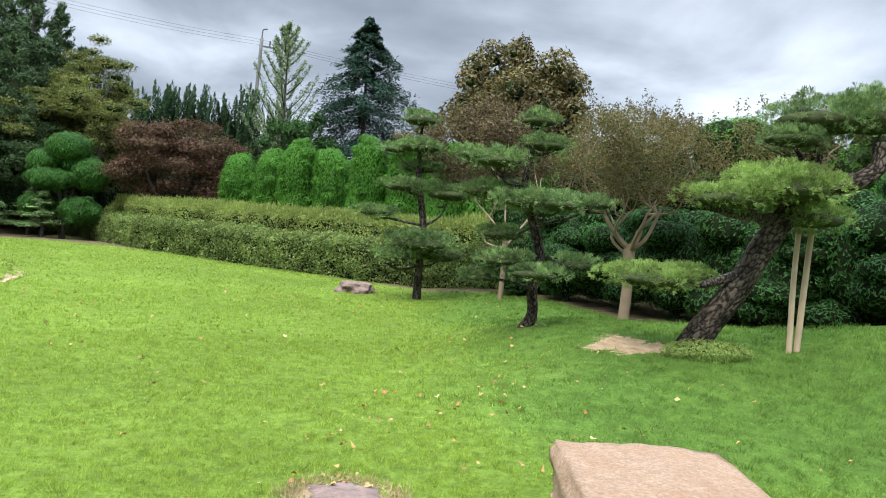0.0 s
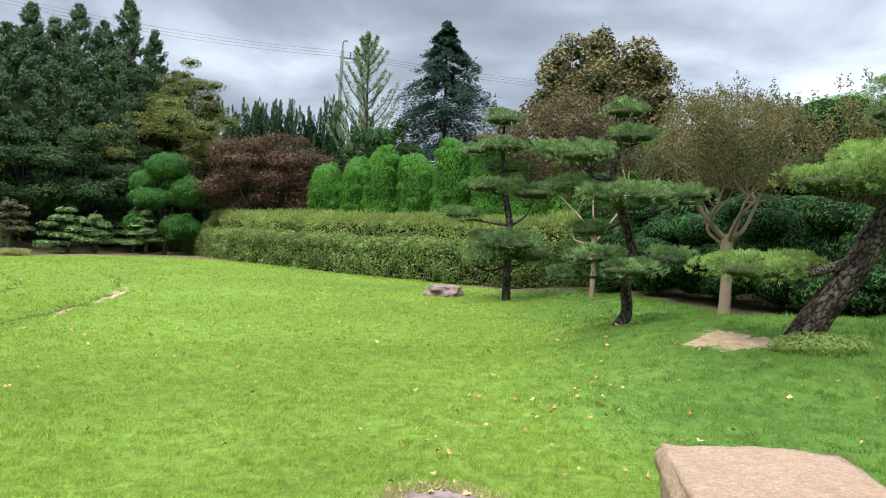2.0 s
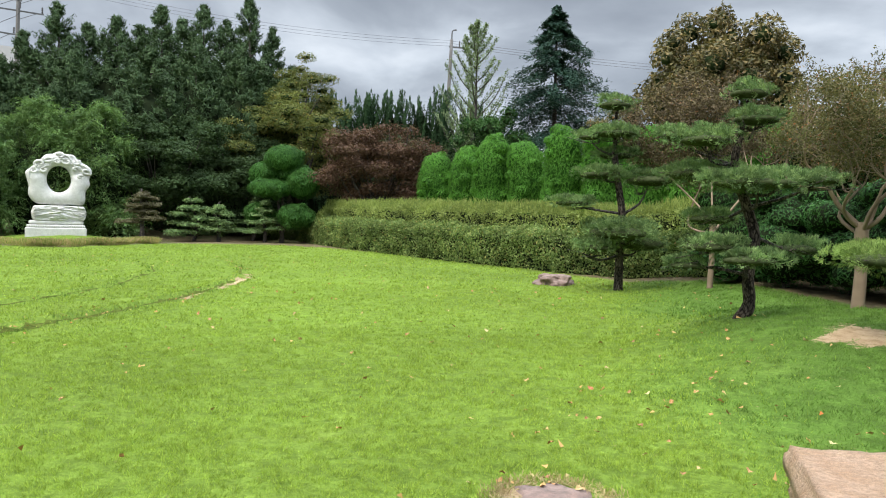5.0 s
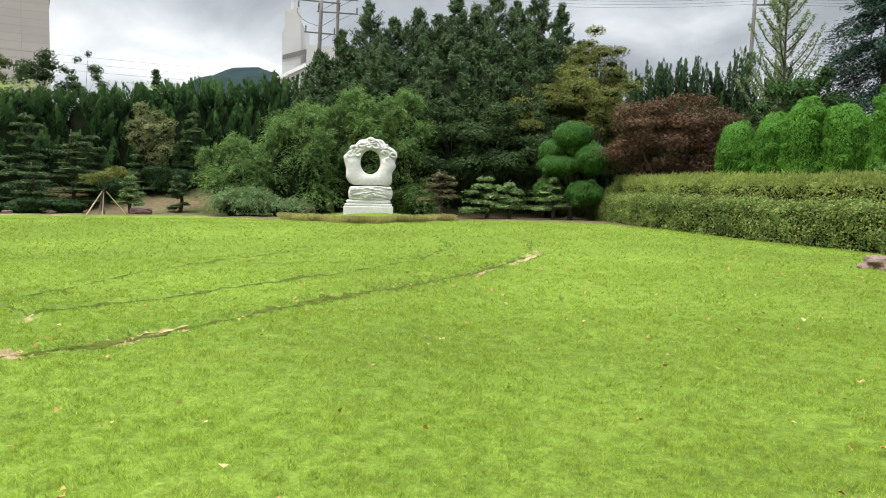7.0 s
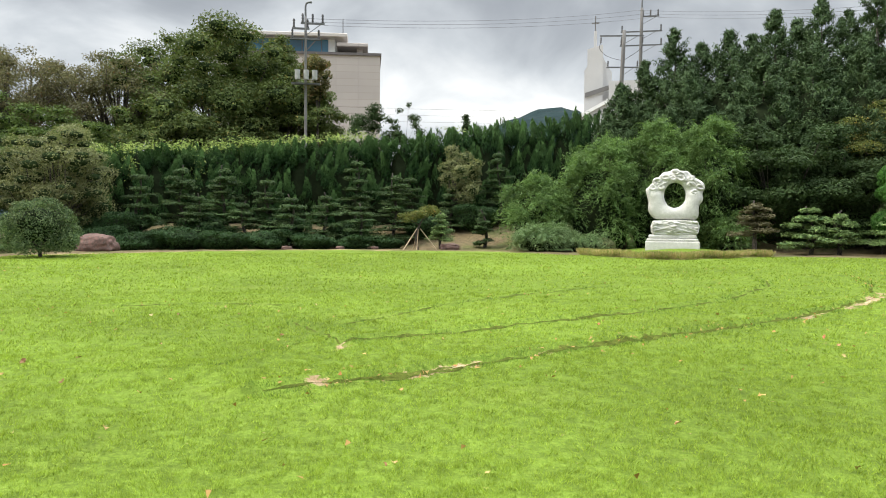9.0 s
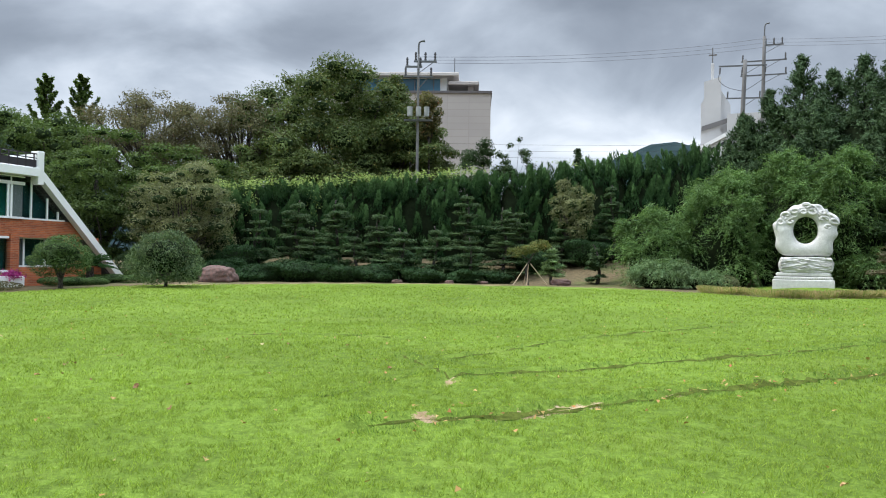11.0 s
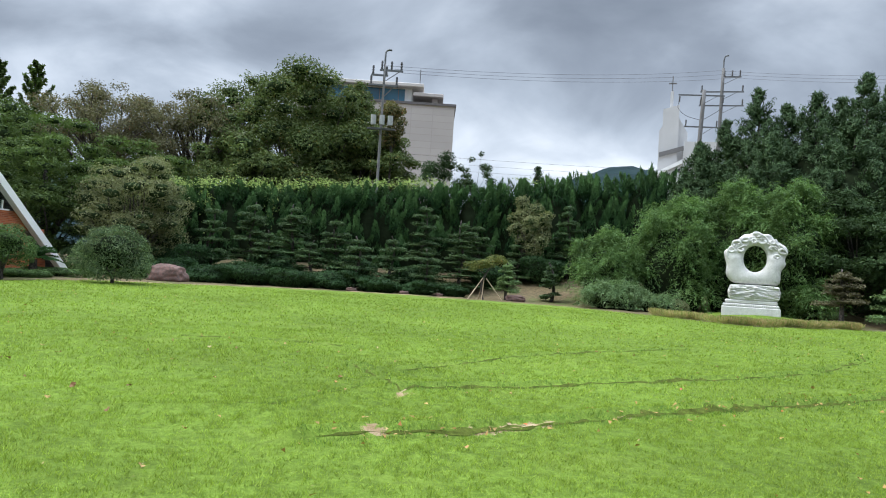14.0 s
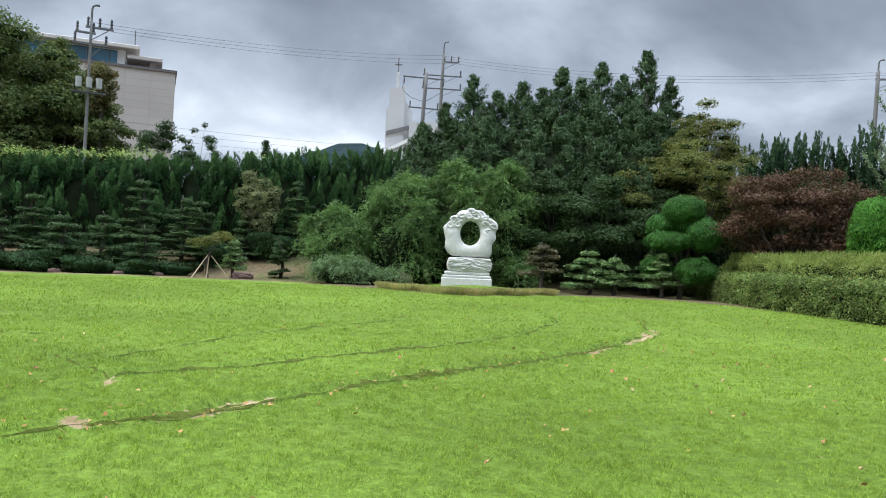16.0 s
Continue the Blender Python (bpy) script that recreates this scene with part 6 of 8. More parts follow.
shrub("green_shrub", (-25.1, 30.4), "fresh green low shrub beside the sculpture", [(0, 0, 0.7, 0.9, 0.7, 0.8), (0.5, 0.5, 1.0, 0.6, 0.6, 0.6)], M_BROAD, 2600, 0.15, 156, "shrub")
shrub("green_shrub", (-18.9, 35.6), "fresh green low shrub among the small pines", [(0, 0, 0.6, 0.9, 0.7, 0.7), (1.0, 0.5, 0.5, 0.8, 0.6, 0.6)], M_BROAD, 2600, 0.13, 157, "shrub")
shrub("green_shrub", (-22.0, 35.5), "shaded green shrubbery behind the small pines", [(0, 0, 1.0, 2.2, 1.0, 1.3), (2.0, 1.6, 1.0, 1.6, 1.0, 1.3), (-2.0, -1.2, 1.0, 1.8, 1.0, 1.3)], M_BROAD_DARK, 6000, 0.16, 158, "shrub")

# the layered pines in front of the tall juniper hedge
TP = [tier_pine(160 + i, h, w, lv, 0.06, 360) for i, (h, w, lv) in enumerate(((3.4, 2.6, 7), (3.9, 2.7, 8), (2.9, 2.4, 6), (4.6, 2.6, 9)))]
ROW = [(-41.2, 7.2, 0, 1.0), (-41.6, 9.3, 1, 0.95), (-41.4, 11.4, 1, 1.02), (-39.9, 13.4, 0, 1.0), (-38.0, 14.0, 2, 1.0), (-38.1, 15.9, 2, 1.05), (-39.4, 18.4, 3, 0.98), (-37.6, 19.8, 1, 1.02), (-36.7, 17.4, 2, 0.85), (-36.6, 26.0, 3, 0.95), (-40.2, 9.8, 2, 0.95), (-39.6, 12.0, 2, 0.85), (-38.4, 21.2, 0, 0.95), (-37.4, 23.4, 2, 0.9)]
used = set()
for i, (x, y, v, s) in enumerate(ROW):
    m = pose(x, y, float(rise(x, y)) - 0.1, 0, 0, i * 77)
    if v in used:
        copy_thing(TP[v], m).scale = (s, s, s)
    else:
        TP[v].matrix_world = m
        used.add(v)
sp = tier_pine(170, 2.0, 1.1, 5, 0.12, 260)
sp.matrix_world = pose(-33.0, 22.6, float(rise(-33.0, 22.6)), 0, 0, 0)
copy_thing(SP[3], pose(-33.9, 20.6, float(rise(-33.9, 20.6)), 0, 0, 140)).scale = (0.8, 0.8, 0.9)
for i, (x, y, w, h) in enumerate(((-38.6, 6.6, 2.2, 0.9), (-38.9, 8.6, 2.4, 1.1), (-38.2, 10.6, 2.4, 0.9), (-37.8, 12.6, 2.2, 1.0), (-36.9, 14.8, 2.0, 0.8), (-36.3, 16.8, 1.7, 0.7), (-39.6, 5.0, 2.2, 1.1), (-35.9, 18.6, 1.4, 0.6),
                                  (-41.2, 6.2, 2.6, 1.6), (-41.0, 10.4, 2.6, 1.5), (-40.2, 14.4, 2.6, 1.6), (-38.6, 17.4, 2.4, 1.4), (-37.4, 21.6, 2.2, 1.3), (-36.4, 24.4, 2.4, 1.4), (-42.6, 4.0, 2.4, 1.6), (-35.0, 27.6, 2.6, 1.6))):
    E_ = [(0, 0, h * 0.4, w * 0.5, w * 0.5, h * 0.55)]
    for q in range(8):
        an = q * 2.4 + i
        E_.append((math.cos(an) * w * 0.38, math.sin(an) * w * 0.38, h * (0.3 + 0.5 * ((q * 3 + i) % 5) / 4), w * 0.24, w * 0.24, h * 0.22))
    shrub("spreading_juniper", (x, y), "low spreading green juniper on the bank", E_, M_SPREAD, 3300, 0.15, 180 + i, "shrub", "spreading junipers", UP * 0.5, 1.0, 0.35, 0.8)
broad_tree("olive_tree", (-37.3, 23.9), "thin olive green deciduous tree on the bank", 6.7, 2.2, 3.4, M_OLIVE, 4200, 0.14, 30, 0.45, 190, depth=2.4)

# tall juniper hedge
FT = [flame_tree(200 + i, 5.0, 1.9) for i in range(4)]
line = [(-47.6, 3.4, 5.7), (-46.8, 7.5, 5.95), (-44.5, 16.6, 6.75), (-41.0, 24.1, 7.4), (-37.3, 31.1, 8.5), (-35.4, 34.0, 8.6)]
rng_f = np.random.default_rng(9)
ys = np.arange(3.4, 34.0, 1.12)
for i, yy in enumerate(ys):
    xx = float(np.interp(yy, [q[1] for q in line], [q[0] for q in line])) + rng_f.normal() * 0.12
    top = float(np.interp(yy, [q[1] for q in line], [q[2] for q in line])) + rng_f.normal() * 0.14
    z = float(rise(xx, yy))
    s = (top - z) / 5.0
    m = pose(xx, yy, z - 0.1, 0, 0, rng_f.random() * 360)
    ob = FT[i] if i < 4 else copy_thing(FT[i % 4], m)
    ob.matrix_world = m
    ob.scale = (1, 1, s)


def hedge_vine():
    rng = np.random.default_rng(210)
    vine = thing("climbing_vine", (-46.4, 9, float(rise(-46.4, 9))), "yellowish green vine over the hedge tops", "vine")
    o = np.array((-46.4, 9, float(rise(-46.4, 9))))
    P = []
    for _ in range(44):
        yy = 3.2 + 22.0 * rng.random() ** 1.7
        xx = float(np.interp(yy, [q[1] for q in line], [q[0] for q in line]))
        top = float(np.interp(yy, [q[1] for q in line], [q[2] for q in line]))
        P.append(np.array((xx + 0.55, yy, top - 0.02)) + rng.normal(size=(85, 3)) * (0.35, 0.5, 0.12) + (0, 0, 0.10 * rng.normal()))
    for yy in (4.6, 7.4, 11.0):
        xx = float(np.interp(yy, [q[1] for q in line], [q[0] for q in line]))
        P.append(np.array((xx + 1.0, yy, 5.0)) + rng.normal(size=(130, 3)) * (0.15, 0.22, 0.6))
    P = np.concatenate(P) - o
    V, F = cards(P, unit(UP + (0.6, -0.2, 0) + rng.normal(size=P.shape) * 0.6), 0.125, 0.085, rng)
    hang("foliage", mesh_np("foliage", V, F, M_VINE), vine)


hedge_vine()

# broad trees round the house and beyond the hedge
broad_tree("zelkova_tree", (-60.0, 15.6), "huge spreading green tree beyond the hedge", 18.0, 4.0, 16.0, M_ZELKOVA, 50000, 0.28, 130, 1.6, 215, flat=0.52, bole=0.4)
broad_tree("zelkova_tree", (-59.0, 19.8), "tall spreading green tree beside the office block", 17.8, 6.0, 8.4, M_ZELKOVA, 15000, 0.28, 60, 1.0, 219, flat=0.45, bole=0.3)
broad_tree("zelkova_tree", (-56.5, 20.6), "dense green tree in front of the office block", 12.8, 4.0, 9.6, M_ZELKOVA, 16000, 0.28, 60, 1.0, 221, flat=0.45, bole=0.3)
broad_tree("green_tree", (-55.5, 10.0), "leafy green tree filling the gap over the hedge", 10.8, 3.0, 10.0, M_ZELKOVA, 12000, 0.26, 60, 0.95, 216, flat=0.45)
broad_tree("twiggy_tree", (-53.2, 21.4), "slender tree with rust-tinged leaves before the office block", 15.0, 10.2, 2.8, M_CRAPE, 2200, 0.24, 18, 0.5, 218, bole=0.09)
broad_tree("green_tree", (-50.0, 23.8), "rounded dark green tree behind the hedge", 11.6, 4.0, 4.4, M_BROAD_DARK, 4500, 0.2, 26, 0.6, 222)
broad_tree("twiggy_tree", (-46.2, 24.9), "small airy tree standing above the hedge", 10.2, 6.5, 2.8, M_BROAD_DARK, 900, 0.2, 20, 0.35, 223, bole=0.05)
broad_tree("cherry_tree", (-61.0, 9.0), "half-bare cherry tree with brownish leaves", 14.6, 7.0, 11.5, M_CHERRY, 13000, 0.22, 100, 1.0, 224, bare=0.5, flat=0.5, bole=0.28)
broad_tree("cherry_tree", (-62.5, 2.0), "half-bare cherry tree behind the olive tree", 14.8, 8.0, 12.0, M_CHERRY, 13000, 0.22, 100, 1.0, 225, bare=0.5, flat=0.5, bole=0.28)
broad_tree("olive_tree", (-42.8, 3.6), "broad olive green tree behind the round shrub", 7.0, 0.8, 9.0, M_OLIVE, 20000, 0.13, 120, 0.75, 226, bare=0.2, depth=6, flat=0.5)
broad_tree("green_tree", (-48.5, -0.5), "leafy green tree beside the house", 9.4, 1.0, 8.4, M_BROAD, 18000, 0.22, 90, 0.9, 227, flat=0.36)
broad_tree("green_tree", (-52.0, 4.0), "leafy green tree behind the olive tree", 9.2, 1.0, 9.0, M_BROAD, 15000, 0.22, 80, 0.9, 228, flat=0.36)
broad_tree("green_tree", (-70.0, -11.8), "tall rounded green tree behind the house", 14.9, 5.0, 14.5, M_BROAD, 18000, 0.30, 100, 1.2, 229, flat=0.5, bole=0.3)
broad_tree("green_tree", (-70.0, -21.0), "tall green tree behind the roof", 14.0, 5.0, 12.0, M_BROAD, 14000, 0.30, 80, 1.2, 230, flat=0.5, bole=0.3)
broad_tree("green_tree", (-66.0, -4.5), "tall green tree behind the cherry trees", 12.4, 3.0, 12.0, M_BROAD, 16000, 0.28, 90, 1.1, 231, bole=0.3)
for i, (x, y, top) in enumerate(((-76.2, -6.2, 18.2), (-76.5, -3.4, 18.6))):
    upswept_tree("poplar_tree", (x, y), "slender upright green poplar", top, 7.0, 3.2, M_BROAD, 5200, 0.34, 40, 235 + i, 0.2, "poplars")
fir_tree("small_fir", (-45.0, 29.2), "small dark fir above the hedge", 9.4, 2.0, M_FIR, 1500, 0.26, 238, 4.0, 0.1)

# shrubs on the lawn before the house
shrub("round_shrub", (-31.9, 2.25), "large rounded grey-green shrub on the lawn", [(0, 0, 1.15, 1.1, 1.1, 0.9), (0.15, 0.62, 0.9, 0.85, 0.8, 0.72), (-0.1, -0.68, 0.82, 0.85, 0.8, 0.66), (0.1, 0.2, 1.8, 0.62, 0.62, 0.42), (0.5, -0.2, 1.35, 0.7, 0.8, 0.6), (0.3, 0.75, 1.4, 0.5, 0.5, 0.4), (0.4, -0.75, 1.25, 0.5, 0.5, 0.4), (0.6, 0.1, 0.6, 0.7, 1.0, 0.5)],
      M_ROUND, 11000, 0.115, 250, "shrub", "", None, 1.7, 0.42, 0.7, 0.4, 0.07, 0.3, 60, 0.4)
shrub("dome_pine", (-33.6, -1.5), "dome-shaped clipped green pine before the house", [(0, 0, 1.35, 1.05, 1.0, 0.6), (0.3, 0.5, 1.0, 0.8, 0.7, 0.5), (-0.2, -0.5, 0.95, 0.8, 0.7, 0.5), (0, 0, 1.75, 0.6, 0.6, 0.35)], M_DOME, 8500, 0.10, 251, "pine tree", "", UP * 0.6, 1.0, 0.3, 0.72, 0.6, 0.09, 0.5, 46, 0.3)
shrub("clipped_bush", (-31.8, -4.45), "low clipped green pine with spreading crown", [(0, 0.25, 0.95, 0.55, 0.6, 0.22), (0.1, -0.55, 0.8, 0.5, 0.5, 0.22), (0, 0.8, 0.75, 0.4, 0.4, 0.18)], M_PINE, 3400, 0.08, 252, "pine tree", "", UP * 0.4, 1.0, 0.3, 0.7, 0.7, 0.06)
shrub("red_bush", (-31.4, -6.4), "small bush with reddish brown leaves", [(0, 0, 0.9, 0.6, 0.6, 0.3), (0, 0.4, 0.8, 0.4, 0.4, 0.25)], M_MAPLE, 1800, 0.09, 253, "bush", "", None, 1.0, 0.6, 0.7, 0.7, 0.05)
shrub("dark_shrub", (-43.6, 2.4), "dark green shrub beside the house wall", [(0, 0, 0.8, 1.5, 1.6, 1.0), (0.2, 1.2, 0.9, 1.1, 1.1, 0.9), (-0.4, -1.2, 0.7, 1.0, 1.0, 0.8), (0.3, 0.3, 1.4, 0.9, 0.9, 0.6)], M_BROAD_DARK, 5000, 0.15, 254, "shrub", "", None, 1.0, 0.5, 0.8, 0.7, 0, 0.3, 40, 0.3)

# ---- sculpture ----


def sculpture():
    x, y = -25.0, 27.93
    z = float(rise(x, y)) + 0.05
    st = thing("ring_sculpture", pose(x, y, z, 0, 0, 44) @ Matrix.Scale(0.93, 4), "pale carved granite ring sculpture on a stepped plinth", "sculpture")
    # plinth: battered courses with a band of carved petals
    bm = box(-1.42, -0.62, -0.25, 1.16, 0.62, 0.22, 0.03)
    box(-1.36, -0.56, 0.22, 1.10, 0.56, 0.36, 0.03, bm)
    box(-1.27, -0.50, 0.36, 1.03, 0.50, 0.56, 0.06, bm)
    for i in range(26):
        px = -1.30 + i * 2.34 / 25
        bmesh.ops.create_icosphere(bm, subdivisions=1, radius=0.055, matrix=Matrix.Translation((px, -0.555, 0.30)) @ Matrix.Diagonal((0.8, 0.5, 1.2, 1)))
    part("plinth", bm, M_MARBLE, st)
    # block: a rounded cushion with deep scrolling relief on its sides
    bm = bmesh.new()
    bmesh.ops.create_cube(bm, size=2.0)
    bmesh.ops.subdivide_edges(bm, edges=bm.edges, cuts=38, use_grid_fill=True)
    for v in bm.verts:
        q = v.co * 0.78 + v.co.normalized() * 0.30
        flow = noise.noise(Vector((q.x * 2.2, q.y * 2.2, q.z * 2.0 + 3)))
        swirl = math.sin(9 * (q.x + 0.45 * q.z) + 7 * flow) * math.sin(4.2 * q.z + 2.5 * q.x + 9 * flow)
        side = 1 - step(abs(v.co.z), 0.75, 0.98)
        f = side * (0.075 * max(-0.35, swirl) + 0.03 * noise.noise(q * 6))
        v.co = Vector((q.x * 1.06 * (1 + 0.4 * f), q.y * 0.50 * (1 + 1.9 * f), 0.56 + 0.345 + q.z * 0.352))
    part("carved_block", bm, M_MARBLE, st, "block carved with scrolling relief", True)
    # ring: a thick loop with an oval hole, bulging shoulders and hips, and a flat foot
    BULGES = ((20, 0.28, 13), (350, 0.12, 10), (168, 0.18, 9), (182, 0.10, 12), (210, 0.20, 13), (229, 0.26, 15), (312, 0.34, 15), (60, 0.04, 18), (90, 0.03, 8))

    def rim_at(deg):
        r = 1.29
        for at_deg, more, wide in BULGES:
            gap = (deg - at_deg + 180) % 360 - 180
            r += more * math.exp(-(gap / wide) ** 2)
        return r

    nu, nv = 168, 48
    V = []
    for i in range(nu):
        deg = 360 * i / nu
        ca, sa = math.cos(radians(deg)), math.sin(radians(deg))
        hole = Vector((0.545 * ca, 0, 0.655 * sa))
        r = rim_at(deg) + 0.03 * step(sa, 0.1, 0.5) * math.sin(radians(deg) * 13)
        rim = Vector((r * ca, 0, max(r * sa, -1.27)))
        top = float(step(sa, -0.05, 0.35))
        for j in range(nv):
            b = 2 * math.pi * j / nv
            w = 0.5 - 0.5 * math.cos(b)
            p = hole.lerp(rim, w)
            d = math.sin(b)
            thick = 0.38 - 0.06 * top + 0.05 * noise.noise(p * 1.1)
            p.y = -thick * math.copysign(abs(d) ** 0.45, d)
            if top > 0:                              # shallow billows between the scrolls
                bill = math.sin(radians(deg) * 9 + 2.4 * math.sin(w * 5)) * math.sin(w * 6.5 + 1.3 * math.sin(radians(deg) * 6))
                p.y += -0.05 * bill * top * (1 if d > 0 else -1) * step(w, 0.3, 0.6)
            p += Vector((0.015 * noise.noise(p * 2.2), 0, 0.02 * noise.noise(p * 1.7 + Vector((4, 0, 0)))))
            V.append(((p.x - 0.02) * 0.95, p.y, p.z * 0.965 + 2.52))
    F = [(i * nv + j, i * nv + (j + 1) % nv, ((i + 1) % nu) * nv + (j + 1) % nv, ((i + 1) % nu) * nv + j) for i in range(nu) for j in range(nv)]
    ring = hang("ring", mesh_np("ring", V, F, M_MARBLE, True), st, "thick uneven ring carved with clouds above")
    # cloud scrolls: a curl with a long tail that runs along the ring's upper front
    for i, (deg, share, size, way, tail) in enumerate(((163, 0.74, 0.22, 1, 30), (148, 0.28, 0.17, -1, -24), (140, 0.74, 0.24, 1, 30), (116, 0.66, 0.26, -1, 30), (98, 0.30, 0.17, 1, 26), (88, 0.72, 0.22, 1, -26),
                                                       (68, 0.42, 0.25, -1, 30), (50, 0.70, 0.22, 1, -28), (34, 0.40, 0.23, -1, 28), (20, 0.74, 0.24, 1, 30), (8, 0.46, 0.16, -1, -20))):
        def on_ring(dg, sh):
            c_, s_ = math.cos(radians(dg)), math.sin(radians(dg))
            r0, r1 = math.hypot(0.545 * c_, 0.655 * s_), rim_at(dg)
            rr = r0 + (r1 - r0) * sh
            return (rr * c_ - 0.02) * 0.95, rr * s_ * 0.965 + 2.52

        cx, cz = on_ring(deg, share)
        pts, rad = [], []
        for u in np.linspace(0, 1, 9):               # the curl, from its heart outwards
            ang = way * (u * 5.2 + i % 3) + radians(deg)
            rr = size * (0.12 + 0.88 * u)
            pts.append((cx + rr * math.cos(ang), -0.33 + 0.03 * u, cz + 0.7 * rr * math.sin(ang)))
            rad.append(0.05 + 0.022 * math.sin(u * 3))
        for u in (0.3, 0.65, 1.0):                   # the tail
            tx, tz = on_ring(deg + tail * u, min(0.92, share + 0.12 * math.sin(u * 4)))
            pts.append((tx, -0.325, tz))
            rad.append(0.062 * (1.05 - u * 0.7))
        V, F = tube(pts, rad, 8)
        hang("scroll", mesh_np("scroll", V, F, M_MARBLE, True), ring)


sculpture()


def sedge_patch():
    rng = np.random.default_rng(14)
    n = 5200
    az = rng.uniform(35.5, 48.5, n)
    r = np.interp(az, EDGE[:, 0], EDGE[:, 1]) + 0.1 + 1.1 * rng.random(n) ** 1.6 + 0.3 * np.sin(az * 2.1)
    keep = uneven_ground(r, az, 0.8, 6.0) + 1.2 * rng.random(n) > 0.45
    x, y = -r * np.sin(np.radians(az)), r * np.cos(np.radians(az))
    x, y = x[keep], y[keep]
    P = np.stack([x, y, rise(x, y)], 1)
    V, F = needles(P, np.tile(UP, (len(P), 1)), 0.27, 0.02, 3, 0.4, rng)
    tagged(new("sedge", mesh_np("sedge", V, F, M_REED)), "yellowish green and dry pinkish sedge before the sculpture", "grass", kind="stuff")


sedge_patch()


def staked_tree():
    x, y = -33.6, 19.1
    z = float(rise(x, y))
    rng = np.random.default_rng(15)
    tr = thing("staked_pine", (x, y, z), "small leaning pine held by three timber stakes", "pine tree")
    put_trunk(tr, [tube([(0, 0, -0.1), (0.02, -0.15, 0.7), (-0.02, 0.15, 1.35), (0, 0.5, 1.8)], [0.06, 0.055, 0.045, 0.02], 8), tube([(0, 0.1, 1.2), (0, -0.5, 1.5)], [0.035, 0.012], 6)], M_BARK_DARK)
    for c in ((0, 0.62, 1.95, 0.62, 0.32), (0, -0.55, 1.6, 0.75, 0.28), (0.2, 0.0, 1.75, 0.5, 0.26)):
        P, Nn = shell([(c[0], c[1], c[2], c[3] * 0.7, c[3], c[4])] + [(c[0] + rng.normal() * 0.2, c[1] + rng.normal() * 0.24, c[2] + rng.normal() * 0.08, 0.25, 0.25, 0.16) for _ in range(6)], 700, rng, 0.4, 1.0)
        V, F = cards(P, unit(Nn + rng.normal(size=P.shape) * 0.5), 0.12, 0.05, rng)
        hang("foliage_pad", mesh_np("foliage_pad", V, F, M_YELLOW), tr)
    for dx, dy in ((0.5, -1.15), (0.6, 0.75), (-0.7, 0.1), (0.2, -0.2)):
        V, F = tube([(dx, dy, -0.05), (dx * 0.1, dy * 0.1, 1.05)], [0.028, 0.025], 7)
        hang("stake", mesh_np("stake", V, F, M_POST, True), tr, "pale timber stake")


staked_tree()

# ---- house ----
M_WHITE = plain_mat("white_painted_concrete", (0.74, 0.75, 0.74), 0.65, vary=0.07, scale=1.2)
M_FRAME = plain_mat("white_window_frame", (0.78, 0.79, 0.79), 0.4, vary=0.03)
M_METAL = plain_mat("dark_railing_metal", (0.05, 0.045, 0.045), 0.45, 0.6)
M_CURTAIN = plain_mat("teal_curtain", (0.03, 0.26, 0.21), 0.9, vary=0.2)
M_BLIND = plain_mat("grey_insect_screen", (0.17, 0.165, 0.165), 0.8, vary=0.06)
M_DIM = plain_mat("teal_glass_tone", (0.018, 0.062, 0.062), 0.9, vary=0.25, scale=2.0)
M_ROOM = plain_mat("dim_interior", (0.05, 0.055, 0.055), 0.9)
M_CONC = plain_mat("grey_concrete_pole", (0.14, 0.137, 0.134), 0.85, vary=0.12)
M_STEEL = plain_mat("galvanised_crossarm", (0.11, 0.115, 0.12), 0.6, 0.3)
M_BLACK = plain_mat("black_insulator", (0.02, 0.02, 0.022), 0.5)
M_AC = plain_mat("off_white_casing", (0.30, 0.31, 0.30), 0.5)


def brick_mat():
    k = Nodes("red_brick", 0.85)
    mp, b = k.n("ShaderNodeMapping"), k.n("ShaderNodeTexBrick")
    mp.inputs["Rotation"].default_value = (radians(90), 0, 0)
    k.set(mp, "Vector", k.tc.outputs["Object"])
    k.set(b, "Vector", mp.outputs[0])
    for key, v in (("Scale", 1.0), ("Mortar Size", 0.010), ("Brick Width", 0.22), ("Row Height", 0.075), ("Bias", -0.1)):
        b.inputs[key].default_value = v
    b.inputs["Color1"].default_value, b.inputs["Color2"].default_value, b.inputs["Mortar"].default_value = (0.46, 0.115, 0.036, 1), (0.24, 0.054, 0.021, 1), (0.33, 0.17, 0.10, 1)
    k.color(k.mix(1.0, b.outputs["Color"], k.ramp(k.noise(1.5, 5.0), (0.3, 0.75), (0.7, 1.2)), "MULTIPLY"))
    k.bump(k.math("SUBTRACT", 1.0, b.outputs["Fac"]), 0.5, 0.01)
    return k.m


